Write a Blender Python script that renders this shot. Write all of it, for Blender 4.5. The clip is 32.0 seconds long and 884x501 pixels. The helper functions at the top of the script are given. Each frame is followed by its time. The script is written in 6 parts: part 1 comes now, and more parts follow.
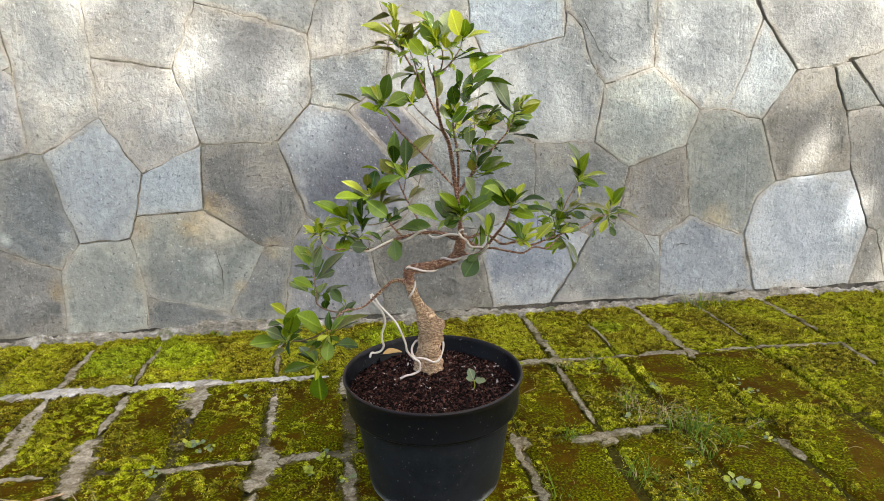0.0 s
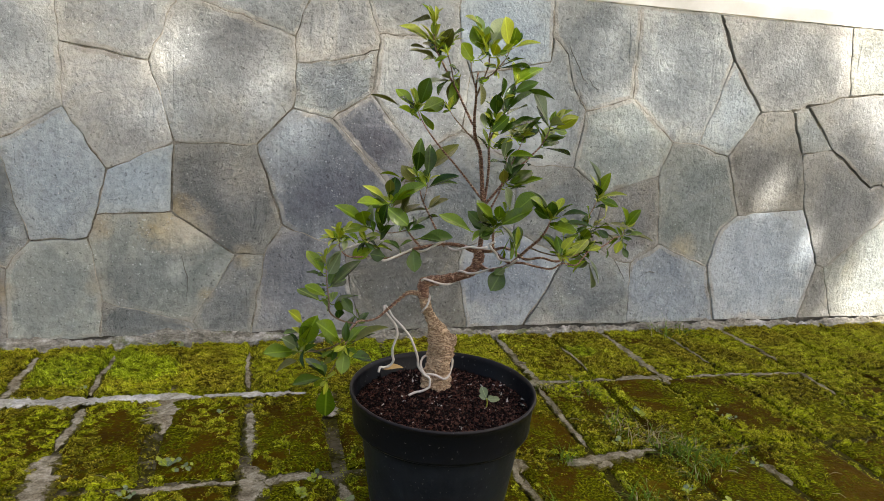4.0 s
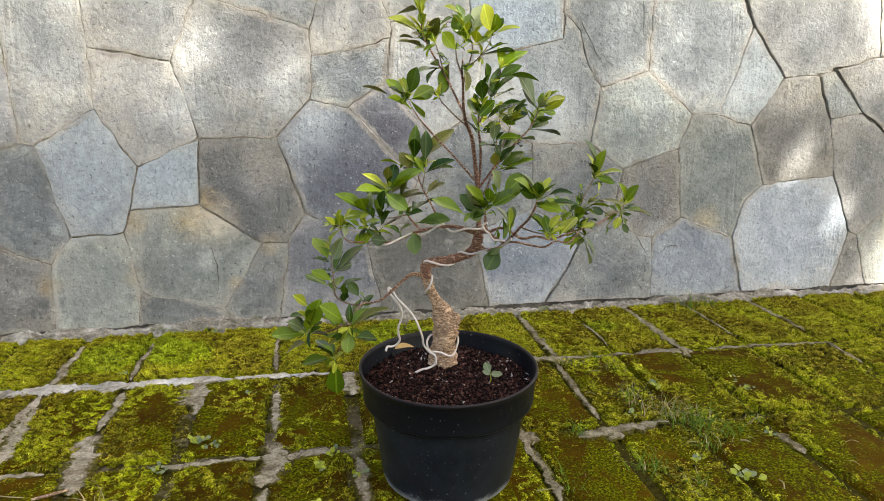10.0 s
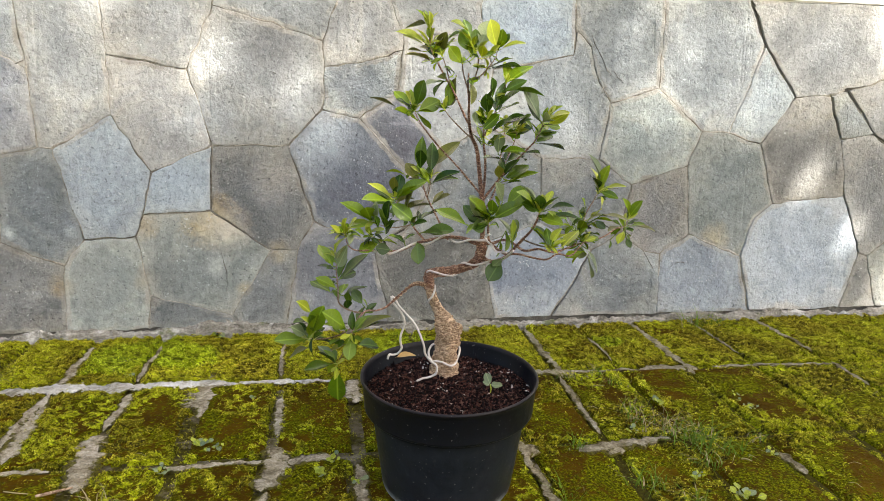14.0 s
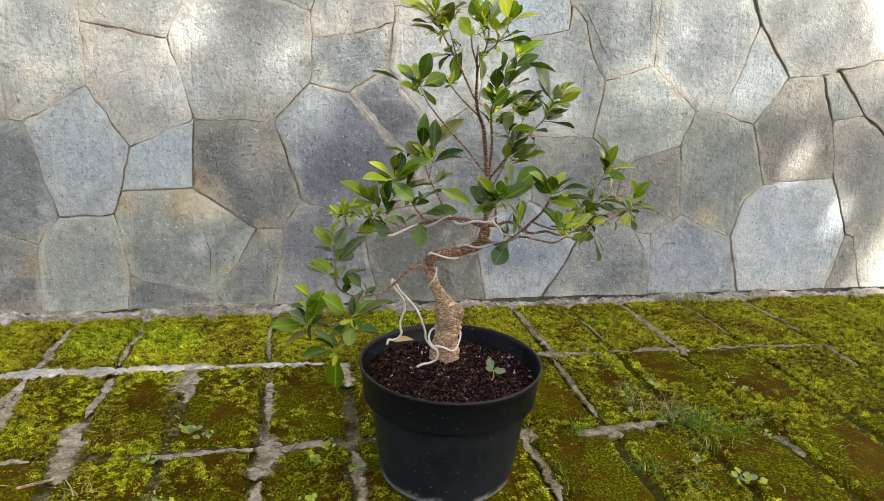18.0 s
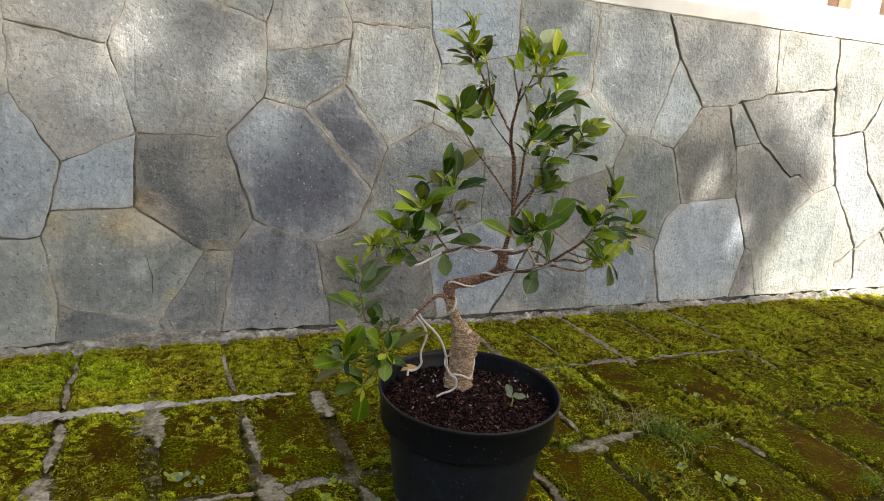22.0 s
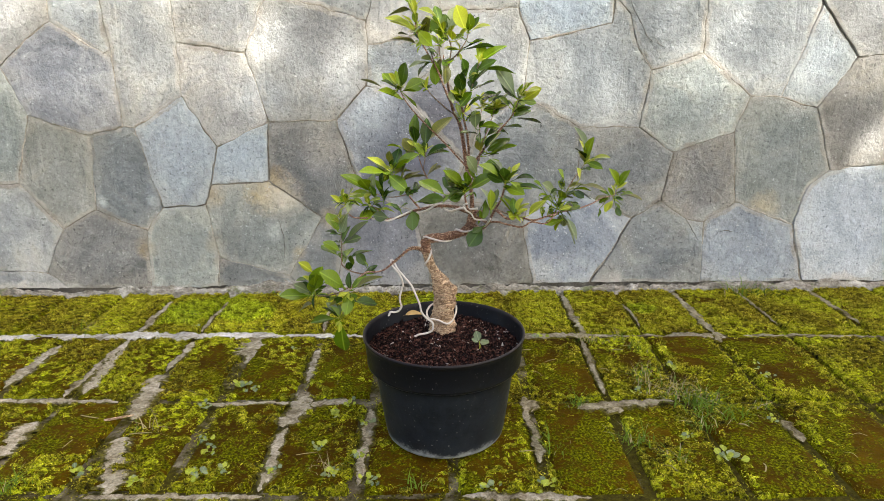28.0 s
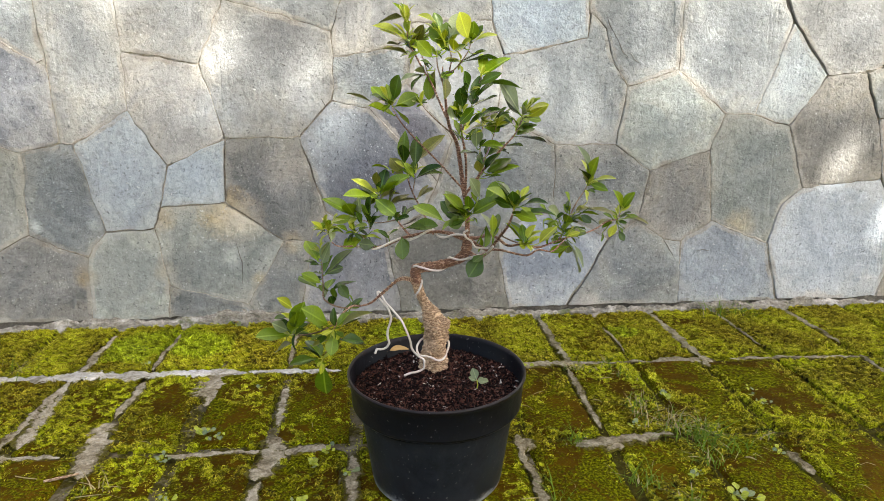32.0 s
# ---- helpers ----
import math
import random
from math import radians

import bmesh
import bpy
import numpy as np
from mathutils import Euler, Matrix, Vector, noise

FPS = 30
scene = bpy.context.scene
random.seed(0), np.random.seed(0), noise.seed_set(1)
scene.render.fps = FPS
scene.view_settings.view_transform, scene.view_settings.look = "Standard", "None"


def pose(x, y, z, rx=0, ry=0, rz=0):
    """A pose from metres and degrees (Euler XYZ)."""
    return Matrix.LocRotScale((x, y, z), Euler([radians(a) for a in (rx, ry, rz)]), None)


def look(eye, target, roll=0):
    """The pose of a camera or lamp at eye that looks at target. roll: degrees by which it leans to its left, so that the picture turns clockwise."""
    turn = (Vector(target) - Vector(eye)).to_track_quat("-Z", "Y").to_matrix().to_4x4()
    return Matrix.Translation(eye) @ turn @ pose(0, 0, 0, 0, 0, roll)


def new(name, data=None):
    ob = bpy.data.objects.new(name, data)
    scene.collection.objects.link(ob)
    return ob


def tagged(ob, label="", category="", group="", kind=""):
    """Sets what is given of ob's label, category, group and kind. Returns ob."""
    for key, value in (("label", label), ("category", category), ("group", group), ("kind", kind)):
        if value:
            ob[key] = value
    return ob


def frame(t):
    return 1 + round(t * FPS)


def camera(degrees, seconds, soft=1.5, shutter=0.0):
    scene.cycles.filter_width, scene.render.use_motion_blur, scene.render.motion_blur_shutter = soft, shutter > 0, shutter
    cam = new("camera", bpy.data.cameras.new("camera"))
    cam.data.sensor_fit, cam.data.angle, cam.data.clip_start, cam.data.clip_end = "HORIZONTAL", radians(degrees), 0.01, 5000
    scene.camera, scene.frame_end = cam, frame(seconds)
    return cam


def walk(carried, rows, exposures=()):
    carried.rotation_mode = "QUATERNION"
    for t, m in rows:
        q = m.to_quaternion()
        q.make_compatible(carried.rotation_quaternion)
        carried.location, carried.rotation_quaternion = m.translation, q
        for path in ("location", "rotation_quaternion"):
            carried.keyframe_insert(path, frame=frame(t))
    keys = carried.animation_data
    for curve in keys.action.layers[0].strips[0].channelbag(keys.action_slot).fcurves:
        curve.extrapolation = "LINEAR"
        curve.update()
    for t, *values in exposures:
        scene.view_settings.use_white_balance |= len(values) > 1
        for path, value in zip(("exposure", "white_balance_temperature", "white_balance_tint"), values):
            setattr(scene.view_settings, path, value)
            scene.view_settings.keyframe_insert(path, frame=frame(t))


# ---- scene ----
cam = camera(67.5, 32.0, soft=0.5)
PATH = [
    (0, (-0.072, -0.692, 0.459), (0.173, 1.219, -0.075), -1.1),
    (0.5, (-0.061, -0.687, 0.457), (0.225, 1.228, -0.044), -0.2),
    (1, (-0.079, -0.675, 0.449), (0.361, 1.212, -0.045), 0.6),
    (1.5, (-0.116, -0.673, 0.452), (0.294, 1.219, -0.052), 1.5),
    (2, (-0.135, -0.668, 0.45), (0.296, 1.218, -0.059), 2.0),
    (2.5, (-0.141, -0.663, 0.451), (0.299, 1.224, -0.043), 2.2),
    (3, (-0.149, -0.659, 0.452), (0.332, 1.223, -0.022), 2.5),
    (3.5, (-0.168, -0.658, 0.444), (0.303, 1.23, -0.017), 3.3),
    (5.5, (-0.173, -0.647, 0.437), (0.386, 1.211, -0.048), 2.8),
    (6, (-0.163, -0.647, 0.439), (0.393, 1.205, -0.072), 1.6),
    (6.5, (-0.154, -0.649, 0.436), (0.386, 1.217, -0.041), 2.1),
    (7, (-0.152, -0.65, 0.436), (0.354, 1.229, -0.026), 1.3),
    (7.5, (-0.15, -0.653, 0.435), (0.355, 1.227, -0.024), 1.1),
    (8, (-0.147, -0.656, 0.435), (0.345, 1.214, -0.076), 0.9),
    (8.5, (-0.146, -0.667, 0.44), (0.319, 1.201, -0.103), 0.9),
    (9, (-0.133, -0.677, 0.453), (0.264, 1.187, -0.153), -0.2),
    (9.5, (-0.13, -0.687, 0.453), (0.221, 1.205, -0.09), 0.6),
    (10, (-0.127, -0.69, 0.449), (0.215, 1.211, -0.072), 0.3),
    (10.5, (-0.125, -0.692, 0.448), (0.214, 1.213, -0.059), 1.0),
    (11, (-0.124, -0.69, 0.449), (0.2, 1.216, -0.061), 1.1),
    (11.5, (-0.123, -0.69, 0.449), (0.187, 1.219, -0.059), 1.0),
    (12, (-0.122, -0.692, 0.449), (0.186, 1.219, -0.052), 1.2),
    (12.5, (-0.12, -0.695, 0.451), (0.194, 1.209, -0.076), 1.8),
    (13, (-0.12, -0.696, 0.451), (0.182, 1.207, -0.085), 1.4),
    (13.5, (-0.12, -0.7, 0.45), (0.193, 1.214, -0.035), 1.5),
    (15.5, (-0.109, -0.692, 0.446), (0.16, 1.226, -0.055), 0.9),
    (16, (-0.106, -0.684, 0.441), (0.176, 1.224, -0.086), 0.9),
    (16.5, (-0.105, -0.686, 0.442), (0.158, 1.223, -0.092), 0.4),
    (17, (-0.103, -0.686, 0.441), (0.161, 1.222, -0.098), 0.3),
    (17.5, (-0.114, -0.682, 0.445), (0.172, 1.224, -0.087), 0.8),
    (18, (-0.144, -0.668, 0.447), (0.238, 1.216, -0.104), 2.3),
    (18.5, (-0.178, -0.666, 0.459), (0.379, 1.175, -0.092), 3.0),
    (19, (-0.2, -0.682, 0.471), (0.44, 1.14, -0.051), 2.2),
    (19.5, (-0.226, -0.673, 0.474), (0.448, 1.128, -0.075), 2.3),
    (20, (-0.254, -0.676, 0.47), (0.413, 1.132, -0.065), 3.2),
    (20.5, (-0.266, -0.677, 0.477), (0.407, 1.135, -0.04), 3.6),
    (21, (-0.284, -0.668, 0.471), (0.393, 1.144, -0.038), 3.9),
    (21.5, (-0.293, -0.646, 0.465), (0.407, 1.156, -0.049), 4.3),
    (22, (-0.304, -0.611, 0.459), (0.477, 1.159, -0.049), 4.9),
    (22.5, (-0.313, -0.584, 0.445), (0.532, 1.164, -0.032), 6.3),
    (23, (-0.313, -0.562, 0.432), (0.546, 1.175, -0.062), 6.3),
    (23.5, (-0.28, -0.583, 0.442), (0.354, 1.236, -0.095), 5.0),
    (24, (-0.225, -0.6, 0.444), (0.309, 1.256, -0.078), 2.8),
    (24.5, (-0.169, -0.626, 0.445), (0.201, 1.282, -0.026), -1.8),
    (25, (-0.112, -0.661, 0.446), (0.079, 1.278, -0.002), -3.6),
    (25.5, (-0.073, -0.674, 0.445), (0.009, 1.257, -0.069), -1.8),
    (27.5, (0.016, -0.786, 0.463), (0.008, 1.117, -0.152), -0.7),
    (28, (0.009, -0.773, 0.467), (-0.015, 1.14, -0.117), -0.8),
    (28.5, (0.007, -0.761, 0.464), (0.001, 1.151, -0.123), -0.7),
    (29, (0.0, -0.752, 0.469), (0.063, 1.164, -0.1), 0.6),
    (29.5, (-0.014, -0.731, 0.466), (0.064, 1.179, -0.12), 0.9),
    (30, (-0.02, -0.72, 0.464), (0.073, 1.19, -0.121), 1.2),
    (30.5, (-0.027, -0.712, 0.465), (0.09, 1.205, -0.091), 1.1),
    (31, (-0.037, -0.707, 0.462), (0.07, 1.212, -0.092), 0.7),
    (31.5, (-0.042, -0.699, 0.46), (0.06, 1.214, -0.116), 0.3),
    (32, (-0.047, -0.699, 0.463), (0.106, 1.22, -0.079), -0.1),
]
walk(cam, [(t, look(eye, target, roll)) for t, eye, target, roll in PATH], [(0, 2.3, 7050, 11), (1, 1.95, 7050, 11), (2, 1.9, 7050, 11), (3, 1.76, 7050, 11), (6, 1.74, 7050, 11), (8, 1.8, 7050, 11), (9, 1.95, 7050, 11), (10, 2.14, 7050, 11), (13, 2.25, 7050, 11), (17, 2.25, 7050, 11), (18, 2.15, 7050, 11), (19, 1.6, 7100, 11), (20, 1.6, 7100, 11), (23, 1.63, 7100, 11), (24, 1.88, 7050, 11), (25, 2.27, 7050, 11), (28, 2.3, 7050, 11), (32, 2.28, 7050, 11)])

# ---- world, sun and exposure ----
SUN_TO = Vector((0.50, -0.52, 0.70)).normalized()  # the way to the sun
world = bpy.data.worlds.new("world")
scene.world = world
world.use_nodes = True
wn = world.node_tree
sky = wn.nodes.new("ShaderNodeTexSky")
sky.sky_type, sky.sun_disc = "NISHITA", False
sky.sun_elevation = math.asin(SUN_TO.z)
sky.sun_rotation = math.atan2(SUN_TO.x, SUN_TO.y)
sky.air_density, sky.dust_density, sky.ozone_density = 1.0, 3.0, 0.6
wn.links.new(sky.outputs[0], wn.nodes["Background"].inputs[0])
wn.nodes["Background"].inputs[1].default_value = 0.085
sun = new("sun", bpy.data.lights.new("sun", "SUN"))
sun.data.energy, sun.data.angle, sun.data.color = 5.0, radians(0.6), (1.0, 0.99, 0.965)
sun.matrix_world = look(SUN_TO * 8, (0, 0, 0))


# ---- materials ----
class Mat:
    """A node material with short ways to add nodes."""

    def __init__(self, name, rough=0.8, gloss=0.5):
        self.m = bpy.data.materials.new(name)
        self.m.use_nodes = True
        self.t = self.m.node_tree
        self.b = self.t.nodes["Principled BSDF"]
        self.b.inputs["Roughness"].default_value = rough
        self.b.inputs["Specular IOR Level"].default_value = gloss
        self.co = self.t.nodes.new("ShaderNodeTexCoord")
        self.place = self.t.nodes.new("ShaderNodeNewGeometry").outputs["Position"]

    def node(self, kind, **kw):
        n = self.t.nodes.new(kind)
        for k, v in kw.items():
            n.inputs[k].default_value = v
        return n

    def link(self, a, b):
        self.t.links.new(a, b)

    def noise(self, scale, detail=4.0, rough=0.6, coord="", stretch=None, dist=0.0):
        n = self.node("ShaderNodeTexNoise", Scale=scale, Detail=detail, Roughness=rough, Distortion=dist)
        src = self.co.outputs[coord] if coord else self.place
        if stretch:
            mp = self.node("ShaderNodeMapping", Scale=stretch)
            self.link(src, mp.inputs[0])
            src = mp.outputs[0]
        self.link(src, n.inputs["Vector"])
        return n.outputs[0]

    def ramp(self, fac, *stops):
        r = self.t.nodes.new("ShaderNodeValToRGB")
        while len(r.color_ramp.elements) < len(stops):
            r.color_ramp.elements.new(0.5)
        for e, (p, c) in zip(r.color_ramp.elements, stops):
            e.position = p
            e.color = (c, c, c, 1) if isinstance(c, (int, float)) else (*c, 1)
        self.link(fac, r.inputs[0])
        return r.outputs[0]

    def mix(self, fac, a, b, mode="MIX"):
        n = self.t.nodes.new("ShaderNodeMix")
        n.data_type, n.blend_type = "RGBA", mode
        for i, v in ((0, fac), (6, a), (7, b)):
            sock = n.inputs[i]
            if isinstance(v, (int, float)):
                sock.default_value = (v, v, v, 1) if i else v
            elif isinstance(v, tuple):
                sock.default_value = (*v, 1)
            else:
                self.link(v, sock)
        return n.outputs[2]

    def math(self, op, a, b=0.0):
        n = self.t.nodes.new("ShaderNodeMath")
        n.operation = op
        for sock, v in zip(n.inputs, (a, b)):
            if isinstance(v, (int, float)):
                sock.default_value = v
            else:
                self.link(v, sock)
        return n.outputs[0]

    def random(self):
        return self.t.nodes.new("ShaderNodeObjectInfo").outputs["Random"]

    def island(self):
        return self.t.nodes.new("ShaderNodeNewGeometry").outputs["Random Per Island"]

    def attr(self, name):
        a = self.t.nodes.new("ShaderNodeAttribute")
        a.attribute_name = name
        return a.outputs["Fac"]

    def bump(self, height, strength=0.5, dist=0.002):
        n = self.node("ShaderNodeBump", Strength=strength, Distance=dist)
        old = self.b.inputs["Normal"].links
        if old:
            self.link(old[0].from_socket, n.inputs["Normal"])
        self.link(height, n.inputs["Height"])
        self.link(n.outputs[0], self.b.inputs["Normal"])

    def done(self, colour, rough=None):
        if isinstance(colour, tuple):
            self.b.inputs["Base Color"].default_value = (*colour, 1)
        else:
            self.link(colour, self.b.inputs["Base Color"])
        if rough is not None:
            self.link(rough, self.b.inputs["Roughness"])
        return self.m


def stone_material(name, dark, light, warm, warm_amount, flaky=0.0):
    k = Mat(name, 0.75, 0.2)
    rnd = k.random()
    base = k.mix(k.ramp(k.noise(6.0, 6, 0.68, dist=1.3), (0.36, 0.0), (0.64, 1.0)), dark, light)
    # dusty bloom, dirt and rusty stains
    bloom = k.ramp(k.noise(10, 5, 0.7, dist=0.6), (0.52, 0.0), (0.70, 0.42))
    base = k.mix(bloom, base, (0.40, 0.405, 0.395))
    dirt = k.ramp(k.noise(17, 6, 0.8, dist=0.9), (0.53, 0.0), (0.70, 0.5))
    base = k.mix(dirt, base, tuple(0.55 * c for c in dark))
    base = k.mix(k.math("MULTIPLY", k.ramp(k.noise(6, 5, 0.7, dist=1.0), (0.53, 0.0), (0.70, 1.0)), warm_amount), base, warm)
    for x, z, r, c in ((-0.345, 0.212, 0.045, (0.46, 0.33, 0.15)), (-0.315, 0.190, 0.045, (0.50, 0.45, 0.37)), (-0.46, 0.205, 0.03, (0.36, 0.25, 0.12)), (-0.19, 0.475, 0.055, (0.42, 0.43, 0.425)), (-0.67, 0.189, 0.011, (0.62, 0.62, 0.60)), (-0.57, 0.19, 0.012, (0.62, 0.62, 0.60)), (-0.186, 0.401, 0.042, (0.40, 0.415, 0.42)), (-0.343, 0.375, 0.050, (0.39, 0.415, 0.43)), (-0.225, 0.505, 0.055, (0.185, 0.185, 0.185)), (-0.093, 0.446, 0.035, (0.17, 0.17, 0.17)), (-0.239, 0.262, 0.030, (0.46, 0.45, 0.43)), (-0.295, 0.30, 0.035, (0.20, 0.20, 0.195)), (-0.646, 0.40, 0.06, (0.17, 0.18, 0.19)), (-0.545, 0.21, 0.045, (0.22, 0.235, 0.255)), (0.515, 0.125, 0.045, (0.44, 0.46, 0.47)),  (0.62, 0.165, 0.03, (0.44, 0.36, 0.24)), (-0.23, 0.28, 0.04, (0.42, 0.39, 0.35)), (-0.456, 0.100, 0.020, (0.36, 0.30, 0.21)), (-0.595, 0.095, 0.022, (0.34, 0.275, 0.18)), (-0.446, 0.070, 0.016, (0.33, 0.27, 0.18)), (-0.290, 0.085, 0.015, (0.36, 0.30, 0.21)), (-0.225, 0.150, 0.022, (0.38, 0.32, 0.23)), (-0.335, 0.130, 0.020, (0.46, 0.45, 0.42)), (-0.42, 0.10, 0.055, (0.16, 0.165, 0.16)), (-0.53, 0.09, 0.05, (0.25, 0.245, 0.22))) if warm[0] > warm[2] + 0.05 else ((-0.145, 0.345, 0.055, (0.34, 0.355, 0.37)), (-0.05, 0.265, 0.075, (0.105, 0.10, 0.12)), (0.0, 0.35, 0.05, (0.125, 0.118, 0.13)), (-0.11, 0.25, 0.05, (0.11, 0.107, 0.125)), (0.20, 0.10, 0.06, (0.16, 0.18, 0.215))):
        d = k.t.nodes.new("ShaderNodeVectorMath")
        d.operation = "DISTANCE"
        k.link(k.place, d.inputs[0])
        d.inputs[1].default_value = (x, WALL_Y + LEAN_BACK * z, z)
        f = k.ramp(k.math("ADD", k.math("DIVIDE", d.outputs["Value"], r * 2.2), k.math("MULTIPLY", k.noise(38, 6, 0.8), 0.8)), (0.52, 0.85), (0.95, 0.0))
        base = k.mix(f, base, c)
    # darker, bluer heart and a tan rim, as wide as the stone
    far = k.t.nodes.new("ShaderNodeVectorMath")
    far.operation = "LENGTH"
    mp = k.node("ShaderNodeMapping", Location=(-1, 0, -1), Scale=(2, 0, 2))
    k.link(k.co.outputs["Generated"], mp.inputs[0])
    k.link(mp.outputs[0], far.inputs[0])
    radial = k.math("ADD", far.outputs["Value"], k.math("MULTIPLY", k.math("SUBTRACT", k.noise(11, 6, 0.7, dist=0.8), 0.5), 1.5))
    base = k.mix(k.ramp(radial, (0.25, 0.34), (0.85, 0.0)), base, tuple(d * f for d, f in zip(dark, (0.92, 0.98, 1.10))))
    base = k.mix(k.ramp(radial, (0.82, 0.0), (1.30, 0.5)), base, k.mix(0.35, light, (0.37, 0.335, 0.27)))
    # scrapes left by the mason's tools
    sp = k.node("ShaderNodeMapping", Rotation=(0, 0.6, 0), Scale=(14, 1, 60))
    k.link(k.place, sp.inputs[0])
    line = k.node("ShaderNodeTexNoise", Scale=1.0, Detail=4.0, Distortion=0.6)
    k.link(sp.outputs[0], line.inputs["Vector"])
    where = k.ramp(k.noise(9, 3, 0.6), (0.54, 0.0), (0.66, 0.32))
    base = k.mix(k.math("MULTIPLY", k.ramp(line.outputs[0], (0.58, 0.0), (0.68, 1.0)), where), base, tuple(min(0.6, 1.5 * v) for v in light))
    # hammered grain, its relief shading painted in: dark pits and hollows, pale chips
    mid = k.noise(62, 6, 0.75, dist=0.3)
    chips = k.noise(135, 3, 0.55, dist=0.4)
    base = k.mix(0.34, base, k.ramp(mid, (0.28, 0.26), (0.72, 0.74)), "OVERLAY")
    base = k.mix(0.22, base, k.ramp(chips, (0.34, 0.2), (0.48, 0.5), (0.58, 0.55), (0.70, 0.85)), "OVERLAY")
    pit_shade = k.ramp(k.noise(170, 2, 0.55), (0.28, 0.7), (0.345, 0.0))
    base = k.mix(pit_shade, base, tuple(0.35 * c for c in dark))
    flecks = k.math("MULTIPLY", k.ramp(k.noise(250, 1, 0.5), (0.685, 0.0), (0.72, 0.8)), k.ramp(k.noise(20, 3, 0.6), (0.42, 0.15), (0.62, 0.7)))
    base = k.mix(flecks, base, (0.62, 0.63, 0.63))
    base = k.mix(1.0, base, k.ramp(rnd, (0.0, 0.92), (1.0, 1.26)), "MULTIPLY")
    hue = k.math("FRACT", k.math("MULTIPLY", rnd, 7.3))
    base = k.mix(1.0, base, k.ramp(hue, (0.0, (0.93, 1.0, 1.03)), (0.5, (0.99, 1.0, 0.98)), (1.0, (1.025, 1.0, 0.96) if warm[0] > warm[2] + 0.05 else (0.99, 1.0, 1.01))), "MULTIPLY")
    # mortar smeared over the rim, here and there
    some = k.ramp(k.noise(9, 4, 0.65), (0.47, 0.05), (0.60, 1.0))
    smear = k.ramp(k.math("ADD", k.attr("edge"), k.math("MULTIPLY", k.noise(45, 4, 0.7), 0.9)), (0.80, 0.0), (1.10, 1.0))
    base = k.mix(k.math("MULTIPLY", k.math("MULTIPLY", smear, some), 0.75), base, k.ramp(k.noise(25, 4, 0.7), (0.35, (0.22, 0.20, 0.165)), (0.62, (0.44, 0.42, 0.375))))
    # salt bloom creeping up from the ground
    high = k.t.nodes.new("ShaderNodeSeparateXYZ")
    k.link(k.place, high.inputs[0])
    salt = k.ramp(k.math("ADD", high.outputs[2], k.math("ADD", k.math("MULTIPLY", k.noise(24, 7, 0.8, dist=0.5), 0.075), k.math("MULTIPLY", k.noise(7, 3, 0.6), 0.12))), (0.102, 0.8), (0.116, 0.0))
    base = k.mix(salt, base, (0.50, 0.485, 0.45))
    if flaky:
        flakes = k.ramp(k.noise(24, 6, 0.7, dist=2.2), (0.36, 0.0), (0.46, 0.6), (0.49, 0.35), (0.60, 1.0))
        base = k.mix(flaky * 0.3, base, k.ramp(flakes, (0.0, 0.36), (1.0, 0.66)), "OVERLAY")
        k.bump(flakes, flaky, 0.006)
    k.bump(mid, 0.45, 0.005)
    k.bump(k.ramp(chips, (0.36, 0.0), (0.50, 0.7), (0.66, 1.0)), 0.40, 0.0022)
    return k.done(base, k.ramp(mid, (0.2, 0.6), (0.8, 0.85)))


WALL_Y, LEAN_BACK, TOP = 0.473, 0.0936, 0.622  # the foot of the wall, its lean and its height
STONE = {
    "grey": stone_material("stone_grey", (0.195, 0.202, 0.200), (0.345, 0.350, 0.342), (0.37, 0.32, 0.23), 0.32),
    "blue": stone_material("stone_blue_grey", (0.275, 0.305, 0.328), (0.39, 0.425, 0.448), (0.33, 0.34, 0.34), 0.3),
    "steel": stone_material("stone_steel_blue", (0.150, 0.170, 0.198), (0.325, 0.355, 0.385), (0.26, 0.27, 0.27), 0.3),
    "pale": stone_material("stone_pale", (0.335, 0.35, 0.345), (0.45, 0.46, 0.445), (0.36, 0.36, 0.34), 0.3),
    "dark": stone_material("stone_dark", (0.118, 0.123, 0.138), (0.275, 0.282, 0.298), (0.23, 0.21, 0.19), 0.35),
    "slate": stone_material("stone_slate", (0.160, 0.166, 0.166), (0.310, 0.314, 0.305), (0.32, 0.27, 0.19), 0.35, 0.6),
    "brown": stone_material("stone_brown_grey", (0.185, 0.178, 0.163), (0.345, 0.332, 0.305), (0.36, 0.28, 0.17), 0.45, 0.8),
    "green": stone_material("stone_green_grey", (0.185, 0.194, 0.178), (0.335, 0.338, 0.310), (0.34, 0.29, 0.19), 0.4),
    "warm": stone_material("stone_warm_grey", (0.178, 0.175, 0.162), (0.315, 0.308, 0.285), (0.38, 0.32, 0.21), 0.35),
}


def mortar_material():
    k = Mat("mortar", 0.9)
    c = k.ramp(k.noise(22, 5, 0.7), (0.3, (0.04, 0.036, 0.03)), (0.55, (0.12, 0.11, 0.09)), (0.75, (0.28, 0.265, 0.23)))
    g = k.noise(350, 3, 0.7)
    c = k.mix(0.6, c, k.ramp(g, (0.3, 0.25), (0.7, 0.75)), "OVERLAY")
    k.bump(k.noise(70, 5, 0.7), 0.7, 0.006)
    k.bump(g, 0.5, 0.0015)
    return k.done(c)


